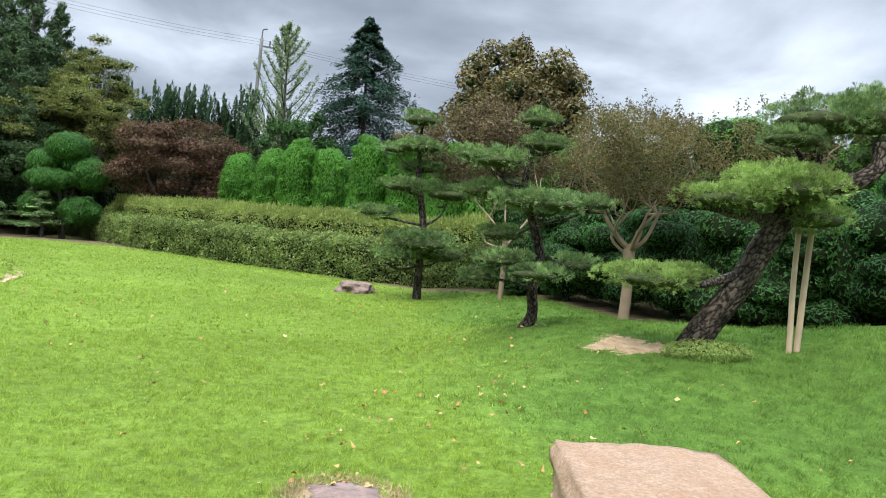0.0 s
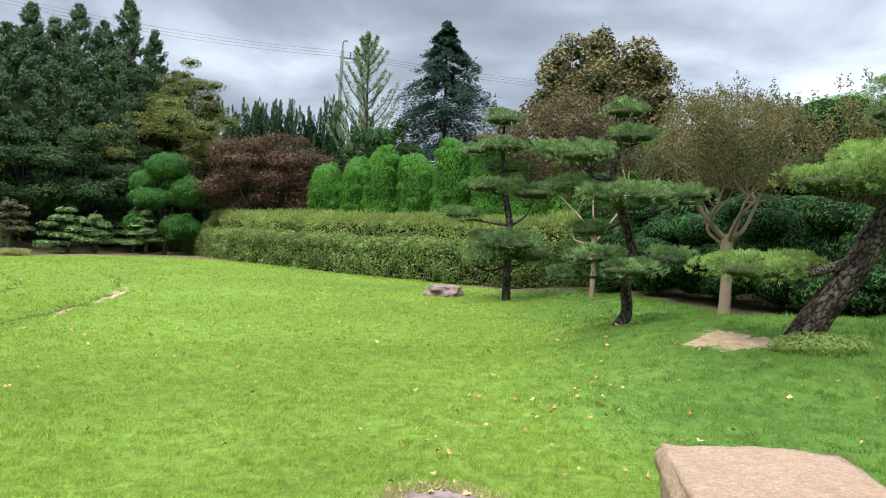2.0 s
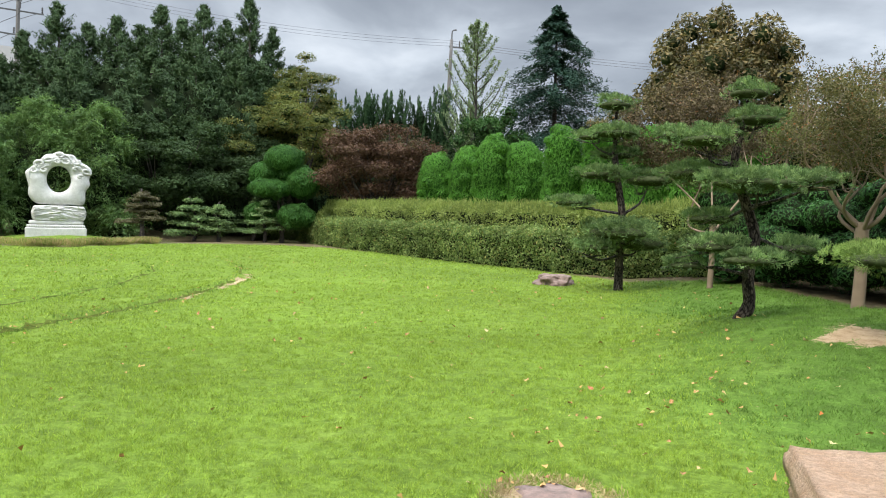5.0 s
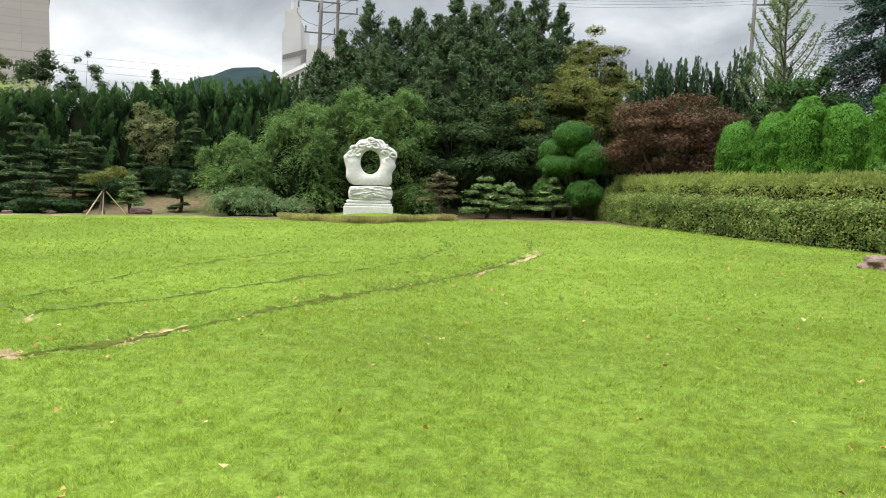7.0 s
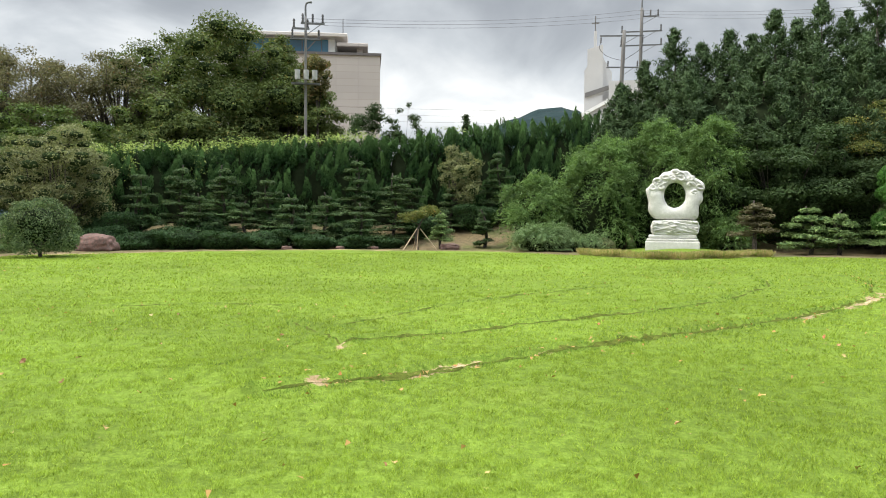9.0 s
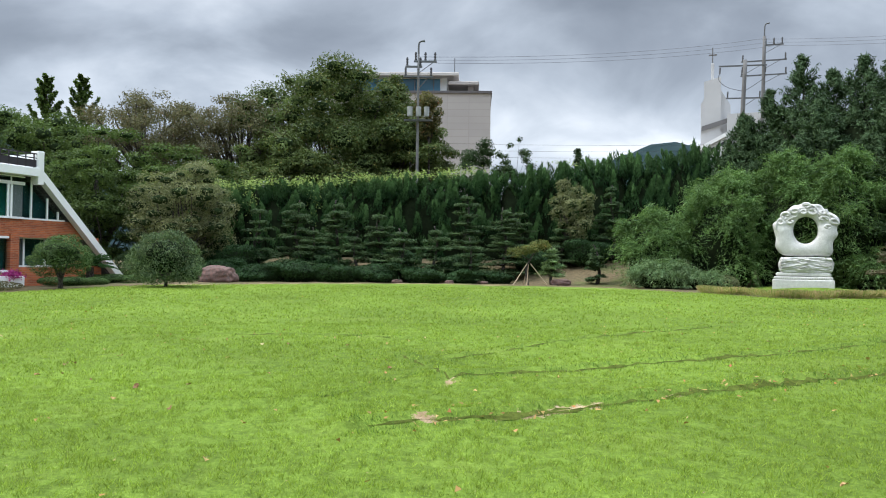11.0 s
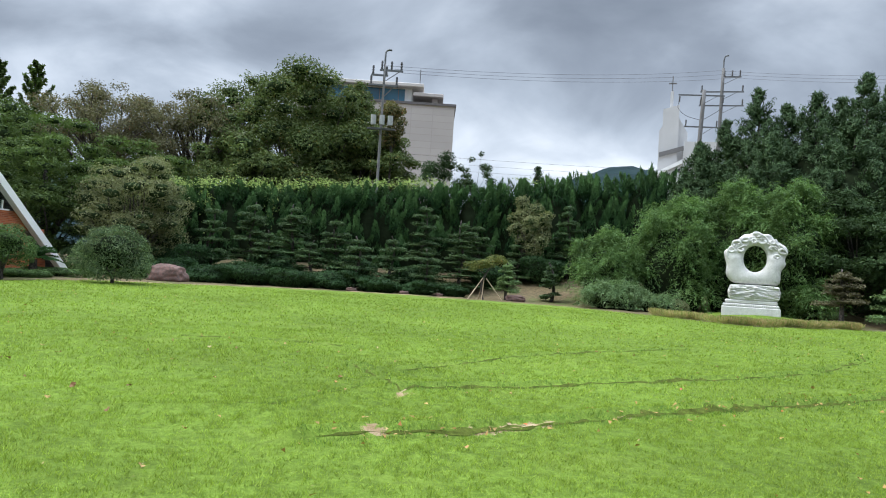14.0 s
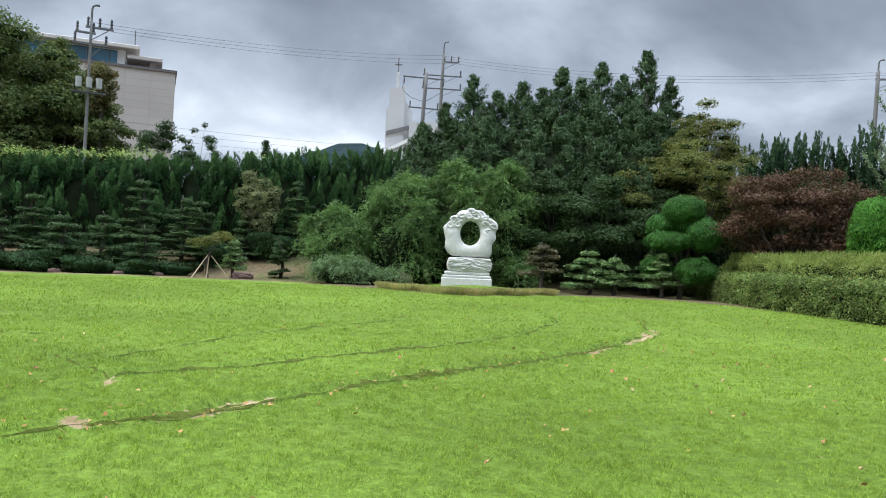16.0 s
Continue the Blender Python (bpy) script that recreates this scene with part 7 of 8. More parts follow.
def shingle_mat(name="grey_slate_shingles", upright=False):
    k = Nodes(name, 0.8)
    b = k.n("ShaderNodeTexBrick")
    mp = k.n("ShaderNodeMapping")
    mp.inputs["Rotation"].default_value = Matrix(((0, 1, 0), (0, 0, 1), (1, 0, 0))).to_euler() if upright else (0, 0, radians(90))
    k.set(mp, "Vector", k.tc.outputs["Object"])
    k.set(b, "Vector", mp.outputs[0])
    for key, v in (("Scale", 1.0), ("Mortar Size", 0.012), ("Brick Width", 0.22), ("Row Height", 0.11)):
        b.inputs[key].default_value = v
    b.inputs["Color1"].default_value, b.inputs["Color2"].default_value, b.inputs["Mortar"].default_value = (0.085, 0.09, 0.105, 1), (0.15, 0.155, 0.175, 1), (0.04, 0.04, 0.045, 1)
    k.color(k.mix(1.0, b.outputs["Color"], k.ramp(k.noise(0.9, 5.0), (0.3, 0.75), (0.7, 1.2)), "MULTIPLY"))
    k.bump(k.math("SUBTRACT", 1.0, b.outputs["Fac"]), 0.6, 0.02)
    return k.m


def glass_mat(name, tint):
    k = Nodes(name, 0.04)
    k.color(tint)
    k.set(k.p, "Transmission Weight", 1.0)
    k.set(k.p, "IOR", 1.45)
    return k.m


M_BRICK, M_SHINGLE = brick_mat(), shingle_mat()
M_SHINGLE_UP = shingle_mat("grey_slate_wall_shingles", True)
M_GLASS = glass_mat("window_glass", (0.75, 0.88, 0.86))


def house():
    """A steep-roofed house: the gable faces +y-local minus; x runs along the gable, y into the house."""
    m = Matrix.Translation((-36.27, -4.67, 0.0)) @ Matrix(((-0.6945, -0.7195, 0, 0), (0.7195, -0.6945, 0, 0), (0, 0, 1, 0), (0, 0, 0, 1)))
    ho = thing("house", m, "brick house with steep slate roof and white gable frame", "house")
    L_, DEP = 13.0, 0.9
    TL, TR, TOPZ = -0.57, 2.70, 5.18
    FL, FR, FZ = -5.40, 7.53, -0.2
    sl = (TOPZ - 0.3) / (FR - TR)
    # white frame along the gable
    wid = 0.42
    for side, a_, b_ in (("L", TL, FL), ("R", TR, FR)):
        sgn = -1 if side == "L" else 1
        part("gable_beam", prism([(a_, TOPZ), (a_ - sgn * wid, TOPZ), (b_ - sgn * wid, 0.3), (b_ - sgn * (wid - 0.45), FZ), (b_ + sgn * 0.5, FZ), (b_, 0.3)], -0.26, 0.10), M_WHITE, ho, "white sloping concrete beam")
    part("terrace_parapet", box(TL + 0.3, -0.33, 4.93, TR - 0.3, 0.12, 5.30, 0.02), M_WHITE, ho)
    for px0, px1 in ((-0.57, -0.19), (2.38, 2.68)):
        part("corner_pier", box(px0, -0.28, 4.6, px1, 0.2, 6.06, 0.02), M_WHITE, ho)
    rail = part("terrace_railing", box(-0.19, -0.18, 5.90, 2.38, -0.13, 5.95), M_METAL, ho, "dark metal railing")
    part("infill_panel", box(-0.19, -0.165, 5.34, 2.38, -0.145, 5.66), plain_mat("smoked_panel", (0.035, 0.03, 0.035), 0.3), rail)
    part("middle_rail", box(-0.19, -0.175, 5.72, 2.38, -0.135, 5.76), M_METAL, rail)
    for i in range(7):
        part("baluster", box(-0.1 + i * 0.39, -0.18, 5.28, -0.065 + i * 0.39, -0.13, 5.92), M_METAL, rail)
    # walls, 0.2 thick, behind the frame
    part("brick_wall", prism([(-3.1, 2.30), (5.2, 2.30), (4.45, 3.08), (-2.35, 3.08)], 0.12, 0.32), M_BRICK, ho, "red brick band between the storeys")
    part("brick_wall", box(1.40, 0.02, -0.3, 1.80, 0.32, 2.42), M_BRICK, ho)
    part("brick_wall", box(1.80, 0.45, -0.3, 6.5, 0.65, 1.02), M_BRICK, ho)
    part("brick_wall", box(4.35, 0.45, 1.02, 6.3, 0.65, 2.42), M_BRICK, ho)
    part("brick_wall", box(-4.9, 0.12, -0.3, 1.40, 0.32, 0.78), M_BRICK, ho)
    part("grey_wall", box(-4.6, 0.12, 0.78, -2.97, 0.32, 2.30), M_BLIND, ho)
    part("soffit", box(1.80, 0.32, 2.30, 6.0, 0.65, 2.42), M_WHITE, ho)
    part("room_back", prism([(-4.8, 0.0), (6.9, 0.0), (2.3, 4.9), (-0.2, 4.9)], 2.6, 2.75), M_ROOM, ho)
    part("upper_floor", box(-2.8, 0.33, 2.80, 4.9, 2.6, 3.0), M_ROOM, ho)
    part("ground_floor", box(-4.6, 0.33, -0.2, 6.6, 2.6, 0.05), M_ROOM, ho)

    def window(name, x0, x1, z0, z1, y, bars, panes, sill=True, fr=0.07, slope=None):
        w = part(name, box(x0, y - 0.05, z1 - fr, x1, y + 0.05, z1) if not slope else box(x0, y - 0.05, z0, x1, y + 0.05, z0 + fr), M_FRAME, ho, "white-framed window")
        if not slope:
            part("bottom_rail", box(x0, y - 0.05, z0, x1, y + 0.05, z0 + fr), M_FRAME, w)
        for bx in bars:
            part("mullion", box(bx - fr / 2, y - 0.045, z0 + fr, bx + fr / 2, y + 0.045, (z1 - fr) if not slope else slope(bx) - 0.02), M_FRAME, w)
        for p0, p1, what in panes:
            if what == "glass":
                if slope:
                    pane = part("pane", prism([(p0, z0 + fr), (p1, z0 + fr), (p1, slope(p1)), (p0, slope(p0))], y - 0.01, y + 0.01), M_GLASS, w)
                else:
                    pane = part("pane", box(p0, y - 0.01, z0 + fr, p1, y + 0.01, z1 - fr), M_GLASS, w)
                pane.visible_shadow = False
            else:
                part("screen" if what == "screen" else "curtain", box(p0, y + 0.02, z0 + fr, p1, y + 0.03, z1 - fr), M_BLIND if what == "screen" else M_CURTAIN, w)
        return w

    left = lambda q: TOPZ - 0.35 - (TL + wid * 0.55 - q) * sl if q < TL + wid * 0.55 else TOPZ - 0.35
    right = lambda q: TOPZ - 0.35 - (q - TR + wid * 0.55) * sl if q > TR - wid * 0.55 else TOPZ - 0.35
    window("gable_window", -2.25, -0.40, 3.08, 4.6, 0.16, [-1.9, -1.25, -0.62], [(-2.2, -1.9, "glass"), (-1.9, -1.25, "glass"), (-1.25, -0.62, "glass"), (-0.62, -0.4, "glass")], slope=left)
    window("gable_window", 2.05, 4.10, 3.08, 4.6, 0.16, [2.4, 3.2, 3.75], [(2.05, 2.4, "glass"), (2.4, 3.2, "glass"), (3.2, 3.75, "glass"), (3.75, 4.05, "glass")], slope=right)
    window("upper_window", -0.38, 2.03, 3.08, 4.62, 0.10, [0.22, 1.27, 1.42], [(-0.31, 0.22, "screen"), (-0.31, 0.22, "glass"), (0.22, 1.27, "glass"), (1.42, 1.96, "screen"), (1.42, 1.96, "glass")], fr=0.09)
    window("transom_window", -0.38, 2.03, 4.62, 4.90, 0.10, [0.7, 1.4], [(-0.3, 0.7, "glass"), (0.7, 1.4, "glass"), (1.4, 1.96, "glass")], fr=0.05)
    part("curtain", box(0.0, 0.5, 3.05, 1.5, 0.56, 4.6), M_CURTAIN, ho, "teal curtain")
    part("curtain", box(2.0, 1.0, 1.1, 2.6, 1.06, 2.3), M_CURTAIN, ho, "teal curtain")
    window("ground_window", -2.94, 1.38, 0.80, 2.33, 0.14, [-2.75, -2.30, -1.72, 0.16, 0.24, 0.80], [(-2.72, -2.3, "glass"), (-2.3, -1.72, "screen"), (-2.3, -1.72, "glass"), (-1.72, 0.16, "glass"), (0.24, 0.80, "screen"), (0.24, 0.80, "glass"), (0.80, 1.31, "glass")], fr=0.1)
    window("ground_window", 1.82, 4.35, 1.02, 2.33, 0.5, [2.35, 3.4], [(1.9, 2.35, "screen"), (1.9, 2.35, "glass"), (2.35, 3.4, "glass"), (3.4, 4.28, "glass")], fr=0.08)
    # added panels whose dark teal stands for the sky reflected in the panes
    part("curtain", box(-2.9, 0.40, 0.85, 1.36, 0.45, 2.28), M_DIM, ho, "dark teal panel for the sky reflected in the panes")
    part("curtain", prism([(2.1, 3.12), (4.0, 3.12), (3.9, 3.3), (2.45, 4.6), (2.1, 4.6)], 0.42, 0.46), M_DIM, ho, "dark teal panel for the sky reflected in the panes")
    part("curtain", prism([(-2.1, 3.12), (-0.4, 3.12), (-0.4, 4.6), (-0.5, 4.6), (-1.9, 3.3)], 0.42, 0.46), M_DIM, ho, "dark teal panel for the sky reflected in the panes")
    part("curtain", box(2.35, 0.80, 1.05, 4.2, 0.84, 2.3), M_DIM, ho, "dark teal panel for the sky reflected in the panes")
    # roof slopes, set back from the gable's frame
    for side, a_, b_ in (("L", TL - 0.02, FL), ("R", TR + 0.02, FR)):
        sgn = -1 if side == "L" else 1
        part("roof_slope", prism([(a_, TOPZ - 0.02), (b_, 0.28), (b_ - sgn * 0.3, 0.20), (a_ - sgn * 0.3, TOPZ - 0.1)], 0.10, L_), M_SHINGLE, ho, "grey slate roof")
    part("roof_parapet", box(TL - 0.05, 0.21, 5.1, TL + 0.25, L_, 5.86), M_SHINGLE_UP, ho, "shingled parapet with white coping")
    part("coping", box(TL - 0.10, 0.21, 5.86, TL + 0.32, L_, 6.02), M_WHITE, ho)
    part("coping", box(TR - 0.25, 0.21, 5.1, TR + 0.05, L_, 5.95), M_WHITE, ho)
    part("flat_roof", box(TL + 0.25, 0.13, 5.0, TR - 0.25, L_, 5.1), M_WHITE, ho)
    dm = part("dormer", prism([(-1.06, 4.70), (-4.0, 4.22), (-4.0, 1.72)], 2.5, 6.5), M_SHINGLE_UP, ho, "shingled dormer roof")
    # planter below the wide window
    pl = thing("window_planter", m, "long white planter with magenta petunias", "planter")
    part("trough", box(-3.4, -0.42, 0.18, 1.76, 0.0, 0.66, 0.02), M_WHITE, pl)
    rng = np.random.default_rng(16)
    P = []
    for c, w, nn in ((-1.9, 0.5, 500), (1.25, 0.42, 620), (-0.3, 0.8, 260), (-3.0, 0.4, 200)):
        P.append(np.array((c, -0.3, 0.68)) + rng.normal(size=(nn, 3)) * (w * 0.5, 0.12, 0.09))
    P = np.concatenate(P)
    V, F = cards(P, unit(rng.normal(size=P.shape) + (0, -0.8, 0.6)), 0.09, 0.08, rng)
    hang("flowers", mesh_np("flowers", V, F, M_FLOWER), pl)
    # clipped low hedge, cycad and the outdoor unit at the wall's foot
    ac = thing("air_conditioner", m @ pose(5.05, -1.0, -0.05), "off-white outdoor air conditioner unit by the wall", "air conditioner")
    part("casing", box(-0.42, -0.16, 0.05, 0.42, 0.16, 0.62, 0.02), M_AC, ac)
    bm = bmesh.new()
    bmesh.ops.create_cone(bm, cap_ends=True, segments=28, radius1=0.22, radius2=0.22, depth=0.03, matrix=pose(-0.12, -0.17, 0.33, 90))
    part("fan_grille", bm, M_STEEL, ac)


house()
for i, (x, y, w, top) in enumerate(((-34.3, -4.9, 3.4, 0.42), (-33.6, -7.6, 2.6, 0.4), (-37.3, 0.3, 1.8, 0.38), (-36.2, -1.2, 1.5, 0.36))):
    shrub("low_hedge", (x, y), "low clipped brownish green hedge before the house", [(0, 0, top * 0.5, w * 0.36, w * 0.5, top * 0.55), (0.3, 0.8, top * 0.5, w * 0.3, w * 0.4, top * 0.5), (-0.3, -0.8, top * 0.5, w * 0.3, w * 0.4, top * 0.5)], M_CRAPE if i < 2 else M_DOME, 3400, 0.07, 300 + i, "hedge", "low hedges by the house")


def cycad():
    x, y = -37.25, -0.62
    z = float(rise(x, y))
    rng = np.random.default_rng(17)
    tr = thing("cycad", (x, y, z), "dark green cycad with arching fronds", "cycad")
    put_trunk(tr, [tube([(0, 0, -0.1), (0, 0, 0.75)], [0.18, 0.15], 9)], M_BARK_DARK)
    for i in range(26):
        a_, e_ = rng.random() * 6.283, rng.uniform(0.2, 1.2)
        d = np.array((math.cos(a_) * math.cos(e_), math.sin(a_) * math.cos(e_), math.sin(e_)))
        u = np.linspace(0.1, 1, 40)[:, None]
        p = np.array((0, 0, 0.75)) + d * u * 1.15 - UP * 0.45 * u ** 2
        side = unit(np.cross(d, UP))
        V, F = join([needles(p, np.tile(unit(side * s + d * 0.5), (40, 1)), 0.2, 0.045, 1, 0.05, rng) for s in (1, -1)])
        hang("frond", mesh_np("frond", V, F, M_KAIZUKA), tr)


cycad()

# ---- far buildings, poles and hills ----


def panel_mat():
    k = Nodes("beige_stone_cladding", 0.7)
    mp, b = k.n("ShaderNodeMapping"), k.n("ShaderNodeTexBrick")
    mp.inputs["Rotation"].default_value = (radians(90), 0, 0)
    k.set(mp, "Vector", k.tc.outputs["Object"])
    k.set(b, "Vector", mp.outputs[0])
    b.offset = 0.0
    for key, v in (("Scale", 1.0), ("Mortar Size", 0.05), ("Brick Width", 4.0), ("Row Height", 1.25)):
        b.inputs[key].default_value = v
    b.inputs["Color1"].default_value, b.inputs["Color2"].default_value, b.inputs["Mortar"].default_value = (0.385, 0.35, 0.325, 1), (0.41, 0.372, 0.345, 1), (0.345, 0.312, 0.29, 1)
    k.color(k.mix(1.0, b.outputs["Color"], k.ramp(k.noise(0.1, 4.0), (0.3, 0.92), (0.7, 1.06)), "MULTIPLY"))
    return k.m


def office_block():
    # right-hand edge of the block at this place, its front along local x
    cx, cy = polar(63.75, 140)
    m = Matrix.Translation((cx, cy, 0)) @ pose(0, 0, 0, 0, 0, 65)
    ob = thing("office_block", m, "tall beige office block with glazed top storey", "building")
    M_CLAD = panel_mat()
    M_BLUE = Nodes("blue_curtain_wall_glass", 0.12)
    M_BLUE.color(M_BLUE.mix(1.0, (0.03, 0.115, 0.18), M_BLUE.ramp(M_BLUE.noise(0.12, 3.0), (0.35, 0.8), (0.65, 1.3)), "MULTIPLY"))
    part("tower_wall", box(-30, 0, 0.0, 0, 24, 33.0), M_CLAD, ob)
    part("roof_edge", box(-30.2, -0.25, 33.0, 0.25, 24.2, 33.45), plain_mat("dark_coping", (0.10, 0.09, 0.09), 0.6), ob)
    pent = part("penthouse", box(-29, 4, 33.45, -8.3, 20, 37.2), M_WHITE, ob)
    part("glazing", box(-29, 3.8, 33.6, -9.6, 4.0, 36.6), M_BLUE.m, pent, "blue glass wall")
    for i in range(6):
        part("mullion", box(-28.9 + i * 3.6, 3.7, 33.6, -28.75 + i * 3.6, 3.8, 36.6), M_STEEL, pent)
    part("roof", box(-29.5, 2.0, 36.8, -6.0, 21, 37.5, 0.1), plain_mat("pale_roof_slab", (0.50, 0.47, 0.44), 0.7), pent)
    annex = part("stair_head", box(-7.6, 8, 33.45, -5.2, 14, 35.6), M_CLAD, ob)
    part("roof", box(-8.0, 2.5, 35.2, -2.2, 16, 35.9, 0.1), M_CLAD, annex)
    part("column", box(-4.3, 4, 33.45, -3.2, 5, 35.2), M_CLAD, annex)
    for xx in (-18.3, -17.0, -13.6):
        part("vent", box(xx, -0.06, 26.2, xx + 0.55, 0.02, 26.5), M_BLACK, ob)
    part("aerial", box(-7.0, 6, 37.5, -6.85, 6.15, 41.2), M_STEEL, ob)


office_block()


def church():
    cx, cy = polar(47.7, 200)
    ob = thing("church", pose(cx, cy, 0, 0, 0, 47.7), "white church with stepped tower", "church")
    w = plain_mat("white_church_render", (0.46, 0.46, 0.46), 0.7, vary=0.05, scale=0.2)
    part("tower", prism([(-2.8, 0), (-2.8, 42.3), (-2.05, 43.6), (-2.05, 47.9), (1.9, 49.0), (1.9, 0)], 0, 5), w, ob)
    part("side_buttress", prism([(1.9, 0), (1.9, 46.0), (4.2, 42.0), (4.2, 0)], 1.5, 5), w, ob)
    hall = part("hall", prism([(-3.6, 0), (-3.6, 29.6), (3.4, 33.4), (3.4, 38.8), (12, 38.8), (12, 0)], -4, 14), w, ob)
    part("roof_edge", prism([(-4.0, 29.5), (-4.0, 30.4), (3.2, 34.3), (3.2, 33.3)], -4.5, -3.6), M_WHITE, hall)
    part("balcony_rail", prism([(-2.6, 35.4), (-2.6, 36.6), (3.4, 38.4), (3.4, 37.2)], -0.5, -0.3), M_CONC, ob)
    for i in range(5):
        part("window", prism([(-2.8 + i * 1.2, 28.4 + i * 0.64), (-2.8 + i * 1.2, 29.2 + i * 0.64), (-2.0 + i * 1.2, 29.6 + i * 0.64), (-2.0 + i * 1.2, 28.8 + i * 0.64)], -4.08, -3.98), M_ROOM, hall)
    part("mast", box(-0.45, 2.0, 48.0, 0.3, 2.7, 53.0, 0.05), w, ob)
    cr = part("cross", box(-0.2, 2.2, 53.0, 0.05, 2.5, 57.0), M_CONC, ob)
    part("cross_arm", box(-1.0, 2.2, 55.0, 0.9, 2.5, 55.3), M_CONC, cr)


church()


def utility_pole(at_, top, turn, arms, label, hook=0.9, transformer=0.0, lean=0.0, thick=0.17):
    x, y = at_
    ob = thing("utility_pole", Matrix.Translation((x, y, 0)) @ pose(0, 0, 0, 0, lean, turn), label, "utility pole", "utility poles")
    V, F = tube([(0, 0, -0.5), (0, 0, top * 0.5), (0, 0, top)], [thick * 1.35, thick * 1.1, thick * 0.85], 10)
    hang("pole", mesh_np("pole", V, F, M_CONC, True), ob)
    for z, half, off, n, hangs in arms:
        arm = part("crossarm", box(-half + off, -0.06, z - 0.055, half + off, 0.06, z + 0.055), M_STEEL, ob)
        part("brace", prism([(0.0, z - 0.75), (0.06, z - 0.75), (half * 0.7 + off, z - 0.06), (half * 0.7 + off - 0.07, z - 0.06)], -0.03, 0.03), M_STEEL, arm)
        for i in range(n):
            px = off - half + 0.12 + (2 * half - 0.24) * i / max(1, n - 1)
            bm = bmesh.new()
            for q in range(3):
                bmesh.ops.create_cone(bm, cap_ends=True, segments=8, radius1=0.085, radius2=0.05, depth=0.15, matrix=Matrix.Translation((px, 0, z + (-0.2 - q * 0.18 if hangs else 0.17 + q * 0.18))))
            part("insulator", bm, M_BLACK, arm)
        if hangs:                                   # jumper cables that loop from arm to arm
            V, F = tube([(off - half + 0.12, 0, z - 0.6), (off - half + 0.05, 0, z - 1.2), (off - half * 0.6, 0, z - 1.9), (0, 0, z - 2.3)], [0.022] * 4, 5)
            hang("jumper_cable", mesh_np("jumper_cable", V, F, M_BLACK, True), arm)
            V, F = tube([(off + half - 0.12, 0, z - 0.6), (off + half - 0.25, 0, z - 1.2), (off + half * 0.4, 0, z - 1.9), (0, 0, z - 2.3)], [0.022] * 4, 5)
            hang("jumper_cable", mesh_np("jumper_cable", V, F, M_BLACK, True), arm)
    if hook:
        V, F = tube([(0, 0, top - 0.1), (0.0, 0, top + hook * 0.7), (0.12, 0, top + hook * 0.95), (0.4, 0, top + hook)], [0.07, 0.06, 0.06, 0.08], 7)
        hang("earth_arm", mesh_np("earth_arm", V, F, M_STEEL, True), ob)
    if transformer:
        for px in (-0.5, 0.05, 0.58):
            bm = bmesh.new()
            bmesh.ops.create_cone(bm, cap_ends=True, segments=14, radius1=0.17, radius2=0.17, depth=0.6, matrix=Matrix.Translation((px, -0.38, transformer)))
            part("transformer", bm, M_AC, ob)
        part("bracket", box(-0.9, -0.15, transformer - 0.55, 0.9, 0.15, transformer - 0.45), M_STEEL, ob)


PA, PB, PT, PC = polar(68.85, 50), polar(44.65, 75), polar(46.25, 73), polar(15.1, 70)
utility_pole(PA, 15.0, 68, [(14.55, 0.75, 0.45, 3, False), (14.2, 0.55, -0.3, 2, False), (13.55, 0.95, 0, 3, False)], "tall concrete utility pole with transformers", transformer=11.2, thick=0.085)
utility_pole(PB, 22.4, 45, [(21.6, 0.8, 0.8, 3, False), (20.2, 1.9, 0, 3, False), (18.9, 1.95, 0, 3, False)], "tall concrete utility pole with crossarms", 1.2, lean=1.0)
utility_pole(PT, 19.9, 46, [(19.4, 2.0, -0.2, 3, True), (16.5, 1.45, 0, 3, False)], "concrete utility pole with heavy steel crossarm", 0, lean=2.5, thick=0.2)
utility_pole(PC, 18.6, 20, [(17.9, 0.95, 0.75, 3, False)], "concrete utility pole with side arm", 0.9, lean=2.0)


def wire(a_, b_, sag, radius=0.010):
    a_, b_ = np.array(a_), np.array(b_)
    u = np.linspace(0, 1, 14)[:, None]
    pts = a_ * (1 - u) + b_ * u - UP * sag * 4 * u * (1 - u)
    V, F = tube(pts, np.full(14, radius), 4)
    tagged(new("power_line", mesh_np("power_line", V, F, M_BLACK)), "thin black overhead power line between poles", "cable", "power lines")


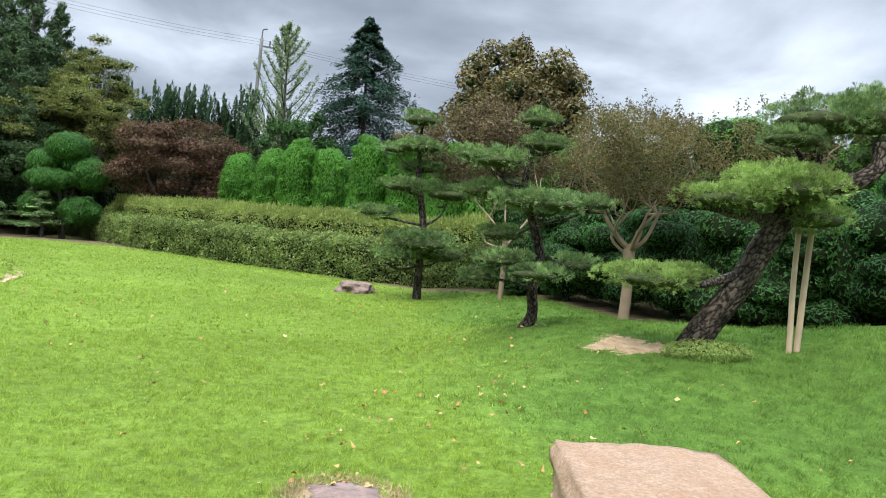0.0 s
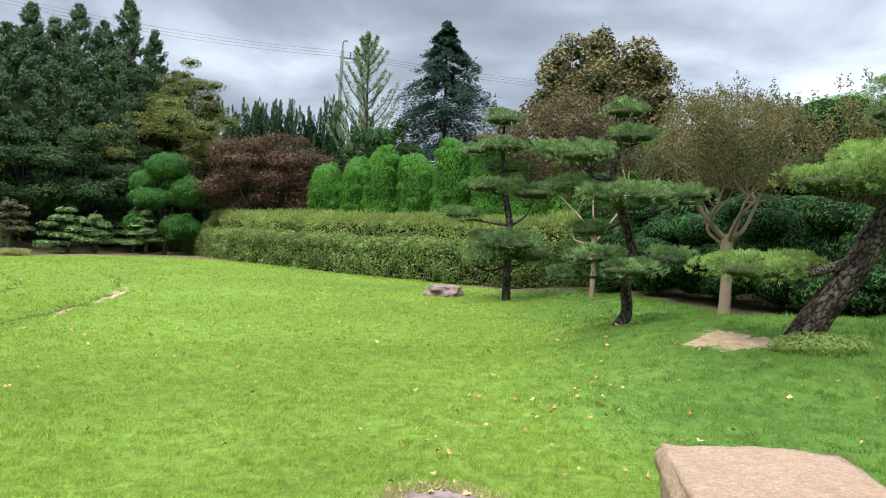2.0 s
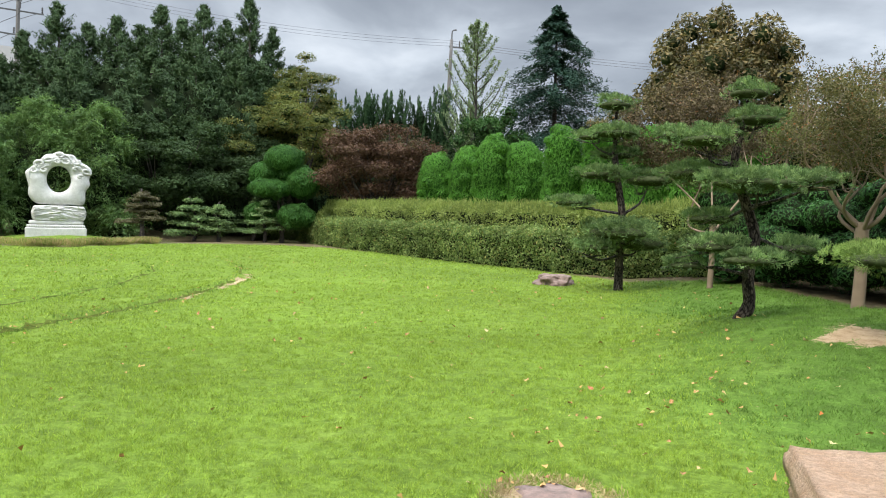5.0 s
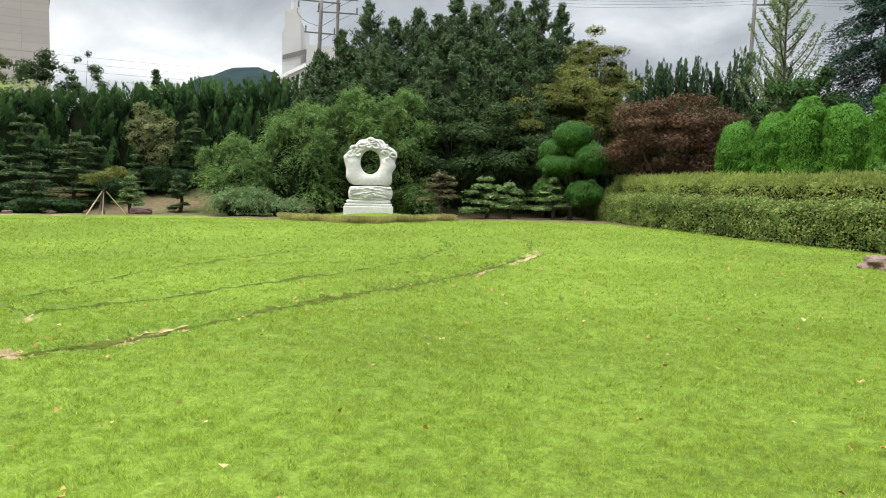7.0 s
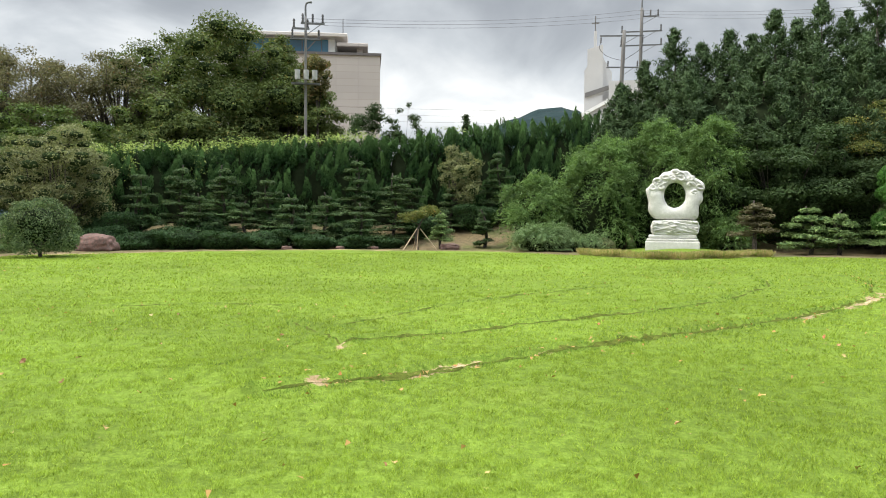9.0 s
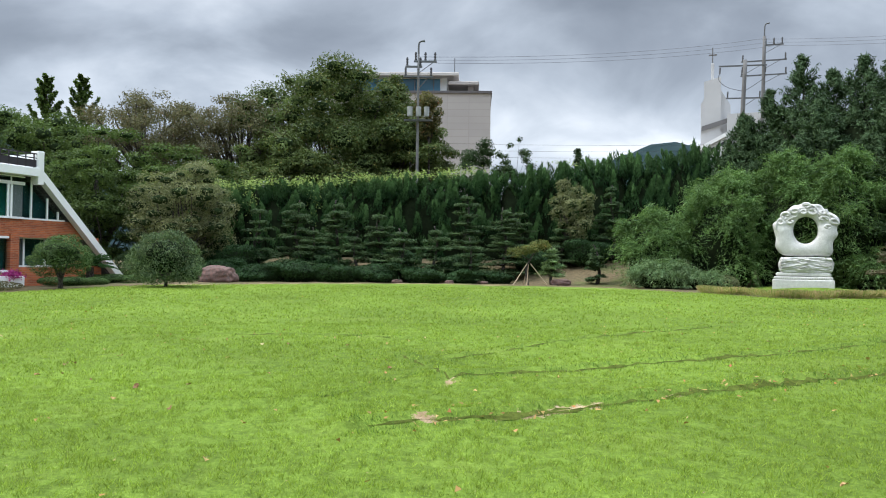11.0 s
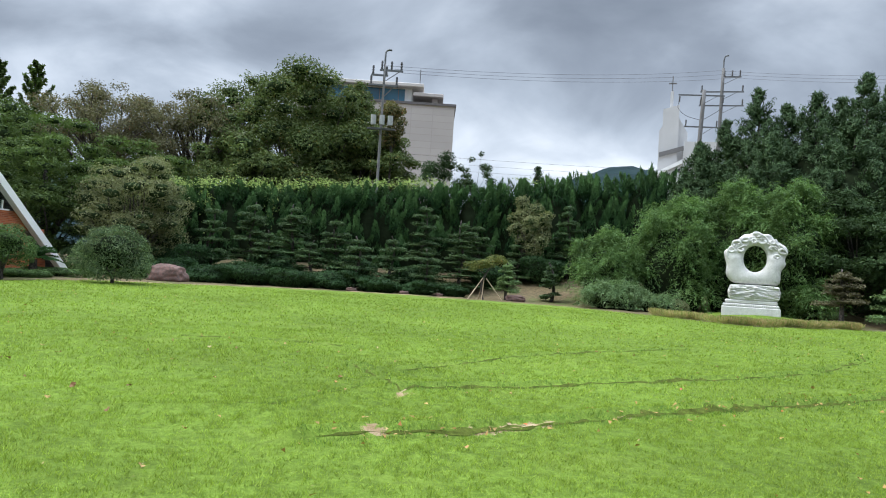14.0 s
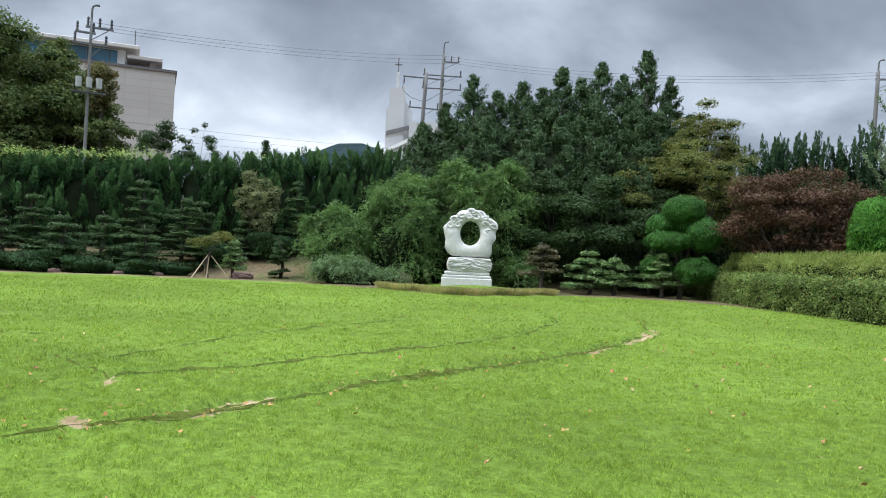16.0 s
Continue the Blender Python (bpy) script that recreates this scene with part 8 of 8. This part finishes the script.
for i in range(3):
    d = i * 0.5
    wire((PA[0] + 0.3 * i, PA[1] + d, 14.85 - 0.22 * i), (PB[0] + d, PB[1] + d, 22.2 - 0.36 * i), 0.5)
    wire((PB[0] + d, PB[1] + d, 22.2 - 0.36 * i), (PC[0] + d, PC[1], 18.5 - 0.3 * i), 1.0)
    wire((PC[0] + d, PC[1], 18.5 - 0.3 * i), (32.1 + d * 0.4, 65.9 - d * 0.4, 13.2 - 0.3 * i), 1.0)
    far_a, far_b = polar(80, 120), polar(40, 120)
    wire((far_a[0], far_a[1], 20.6 - 1.0 * i), (far_b[0], far_b[1], 19.2 - 0.9 * i), 0.8, 0.016)
    far_a, far_b = polar(31, 130), polar(-12, 130)
    wire((far_a[0], far_a[1], 21.0 - 1.4 * i), (far_b[0], far_b[1], 24.0 - 1.4 * i), 1.0, 0.016)
for az_, r, top in ((80, 120, 20.8), (40, 120, 19.4), (31, 130, 21.2), (-12, 130, 24.2), (-26, 73.3, 13.2)):
    utility_pole(polar(az_, r), top, az_, [(top - 0.6, 1.2, 0, 3, False)], "distant concrete utility pole behind the trees", 0)


def hill(name, az_, r, width, height, seed, label):
    rng = np.random.default_rng(seed)
    x, y = polar(az_, r)
    k = Nodes("wooded_hillside", 0.9)
    # a bluish cast for the distant haze is mixed into this colour
    k.color(k.ramp(k.noise(0.05, 8.0, 0.7), (0.3, (0.010, 0.022, 0.024)), (0.7, (0.026, 0.042, 0.044))))
    k.set(k.p, "Specular IOR Level", 0.02)
    n = 60
    u = np.linspace(-1, 1, n)
    X, Y = np.meshgrid(u, u, indexing="ij")
    q = np.hypot(X, Y * 0.9)
    Z = height * np.clip(1 - q ** 1.6, 0, 1) * (1 + 0.16 * wave(X * 5, Y * 5, 1.0, seed) + 0.05 * wave(X * 17, Y * 17, 1.0, seed + 3)) + rng.normal(size=q.shape) * height * 0.006
    Z = np.where(q >= 1, -5, Z)
    V = np.stack([X * width / 2, Y * width / 2, Z], 2).reshape(-1, 3)
    i, j = np.meshgrid(np.arange(n - 1), np.arange(n - 1), indexing="ij")
    F = np.stack([i * n + j, (i + 1) * n + j, (i + 1) * n + j + 1, i * n + j + 1], 2).reshape(-1, 4)
    ob = new(name, mesh_np(name, V, F, k.m, True))
    ob.matrix_world = pose(x, y, 0, 0, 0, az_)
    tagged(ob, label, "hill", kind="structure")


hill("backdrop_hill", 50.5, 950, 570, 138, 1, "hazy wooded hill in the distance")
hill("backdrop_hill_2", 57.5, 1000, 420, 112, 4, "low wooded shoulder of the distant hill")
hill("backdrop_mountain", 107, 1700, 1500, 290, 2, "dark mountain whose top is lost in cloud")
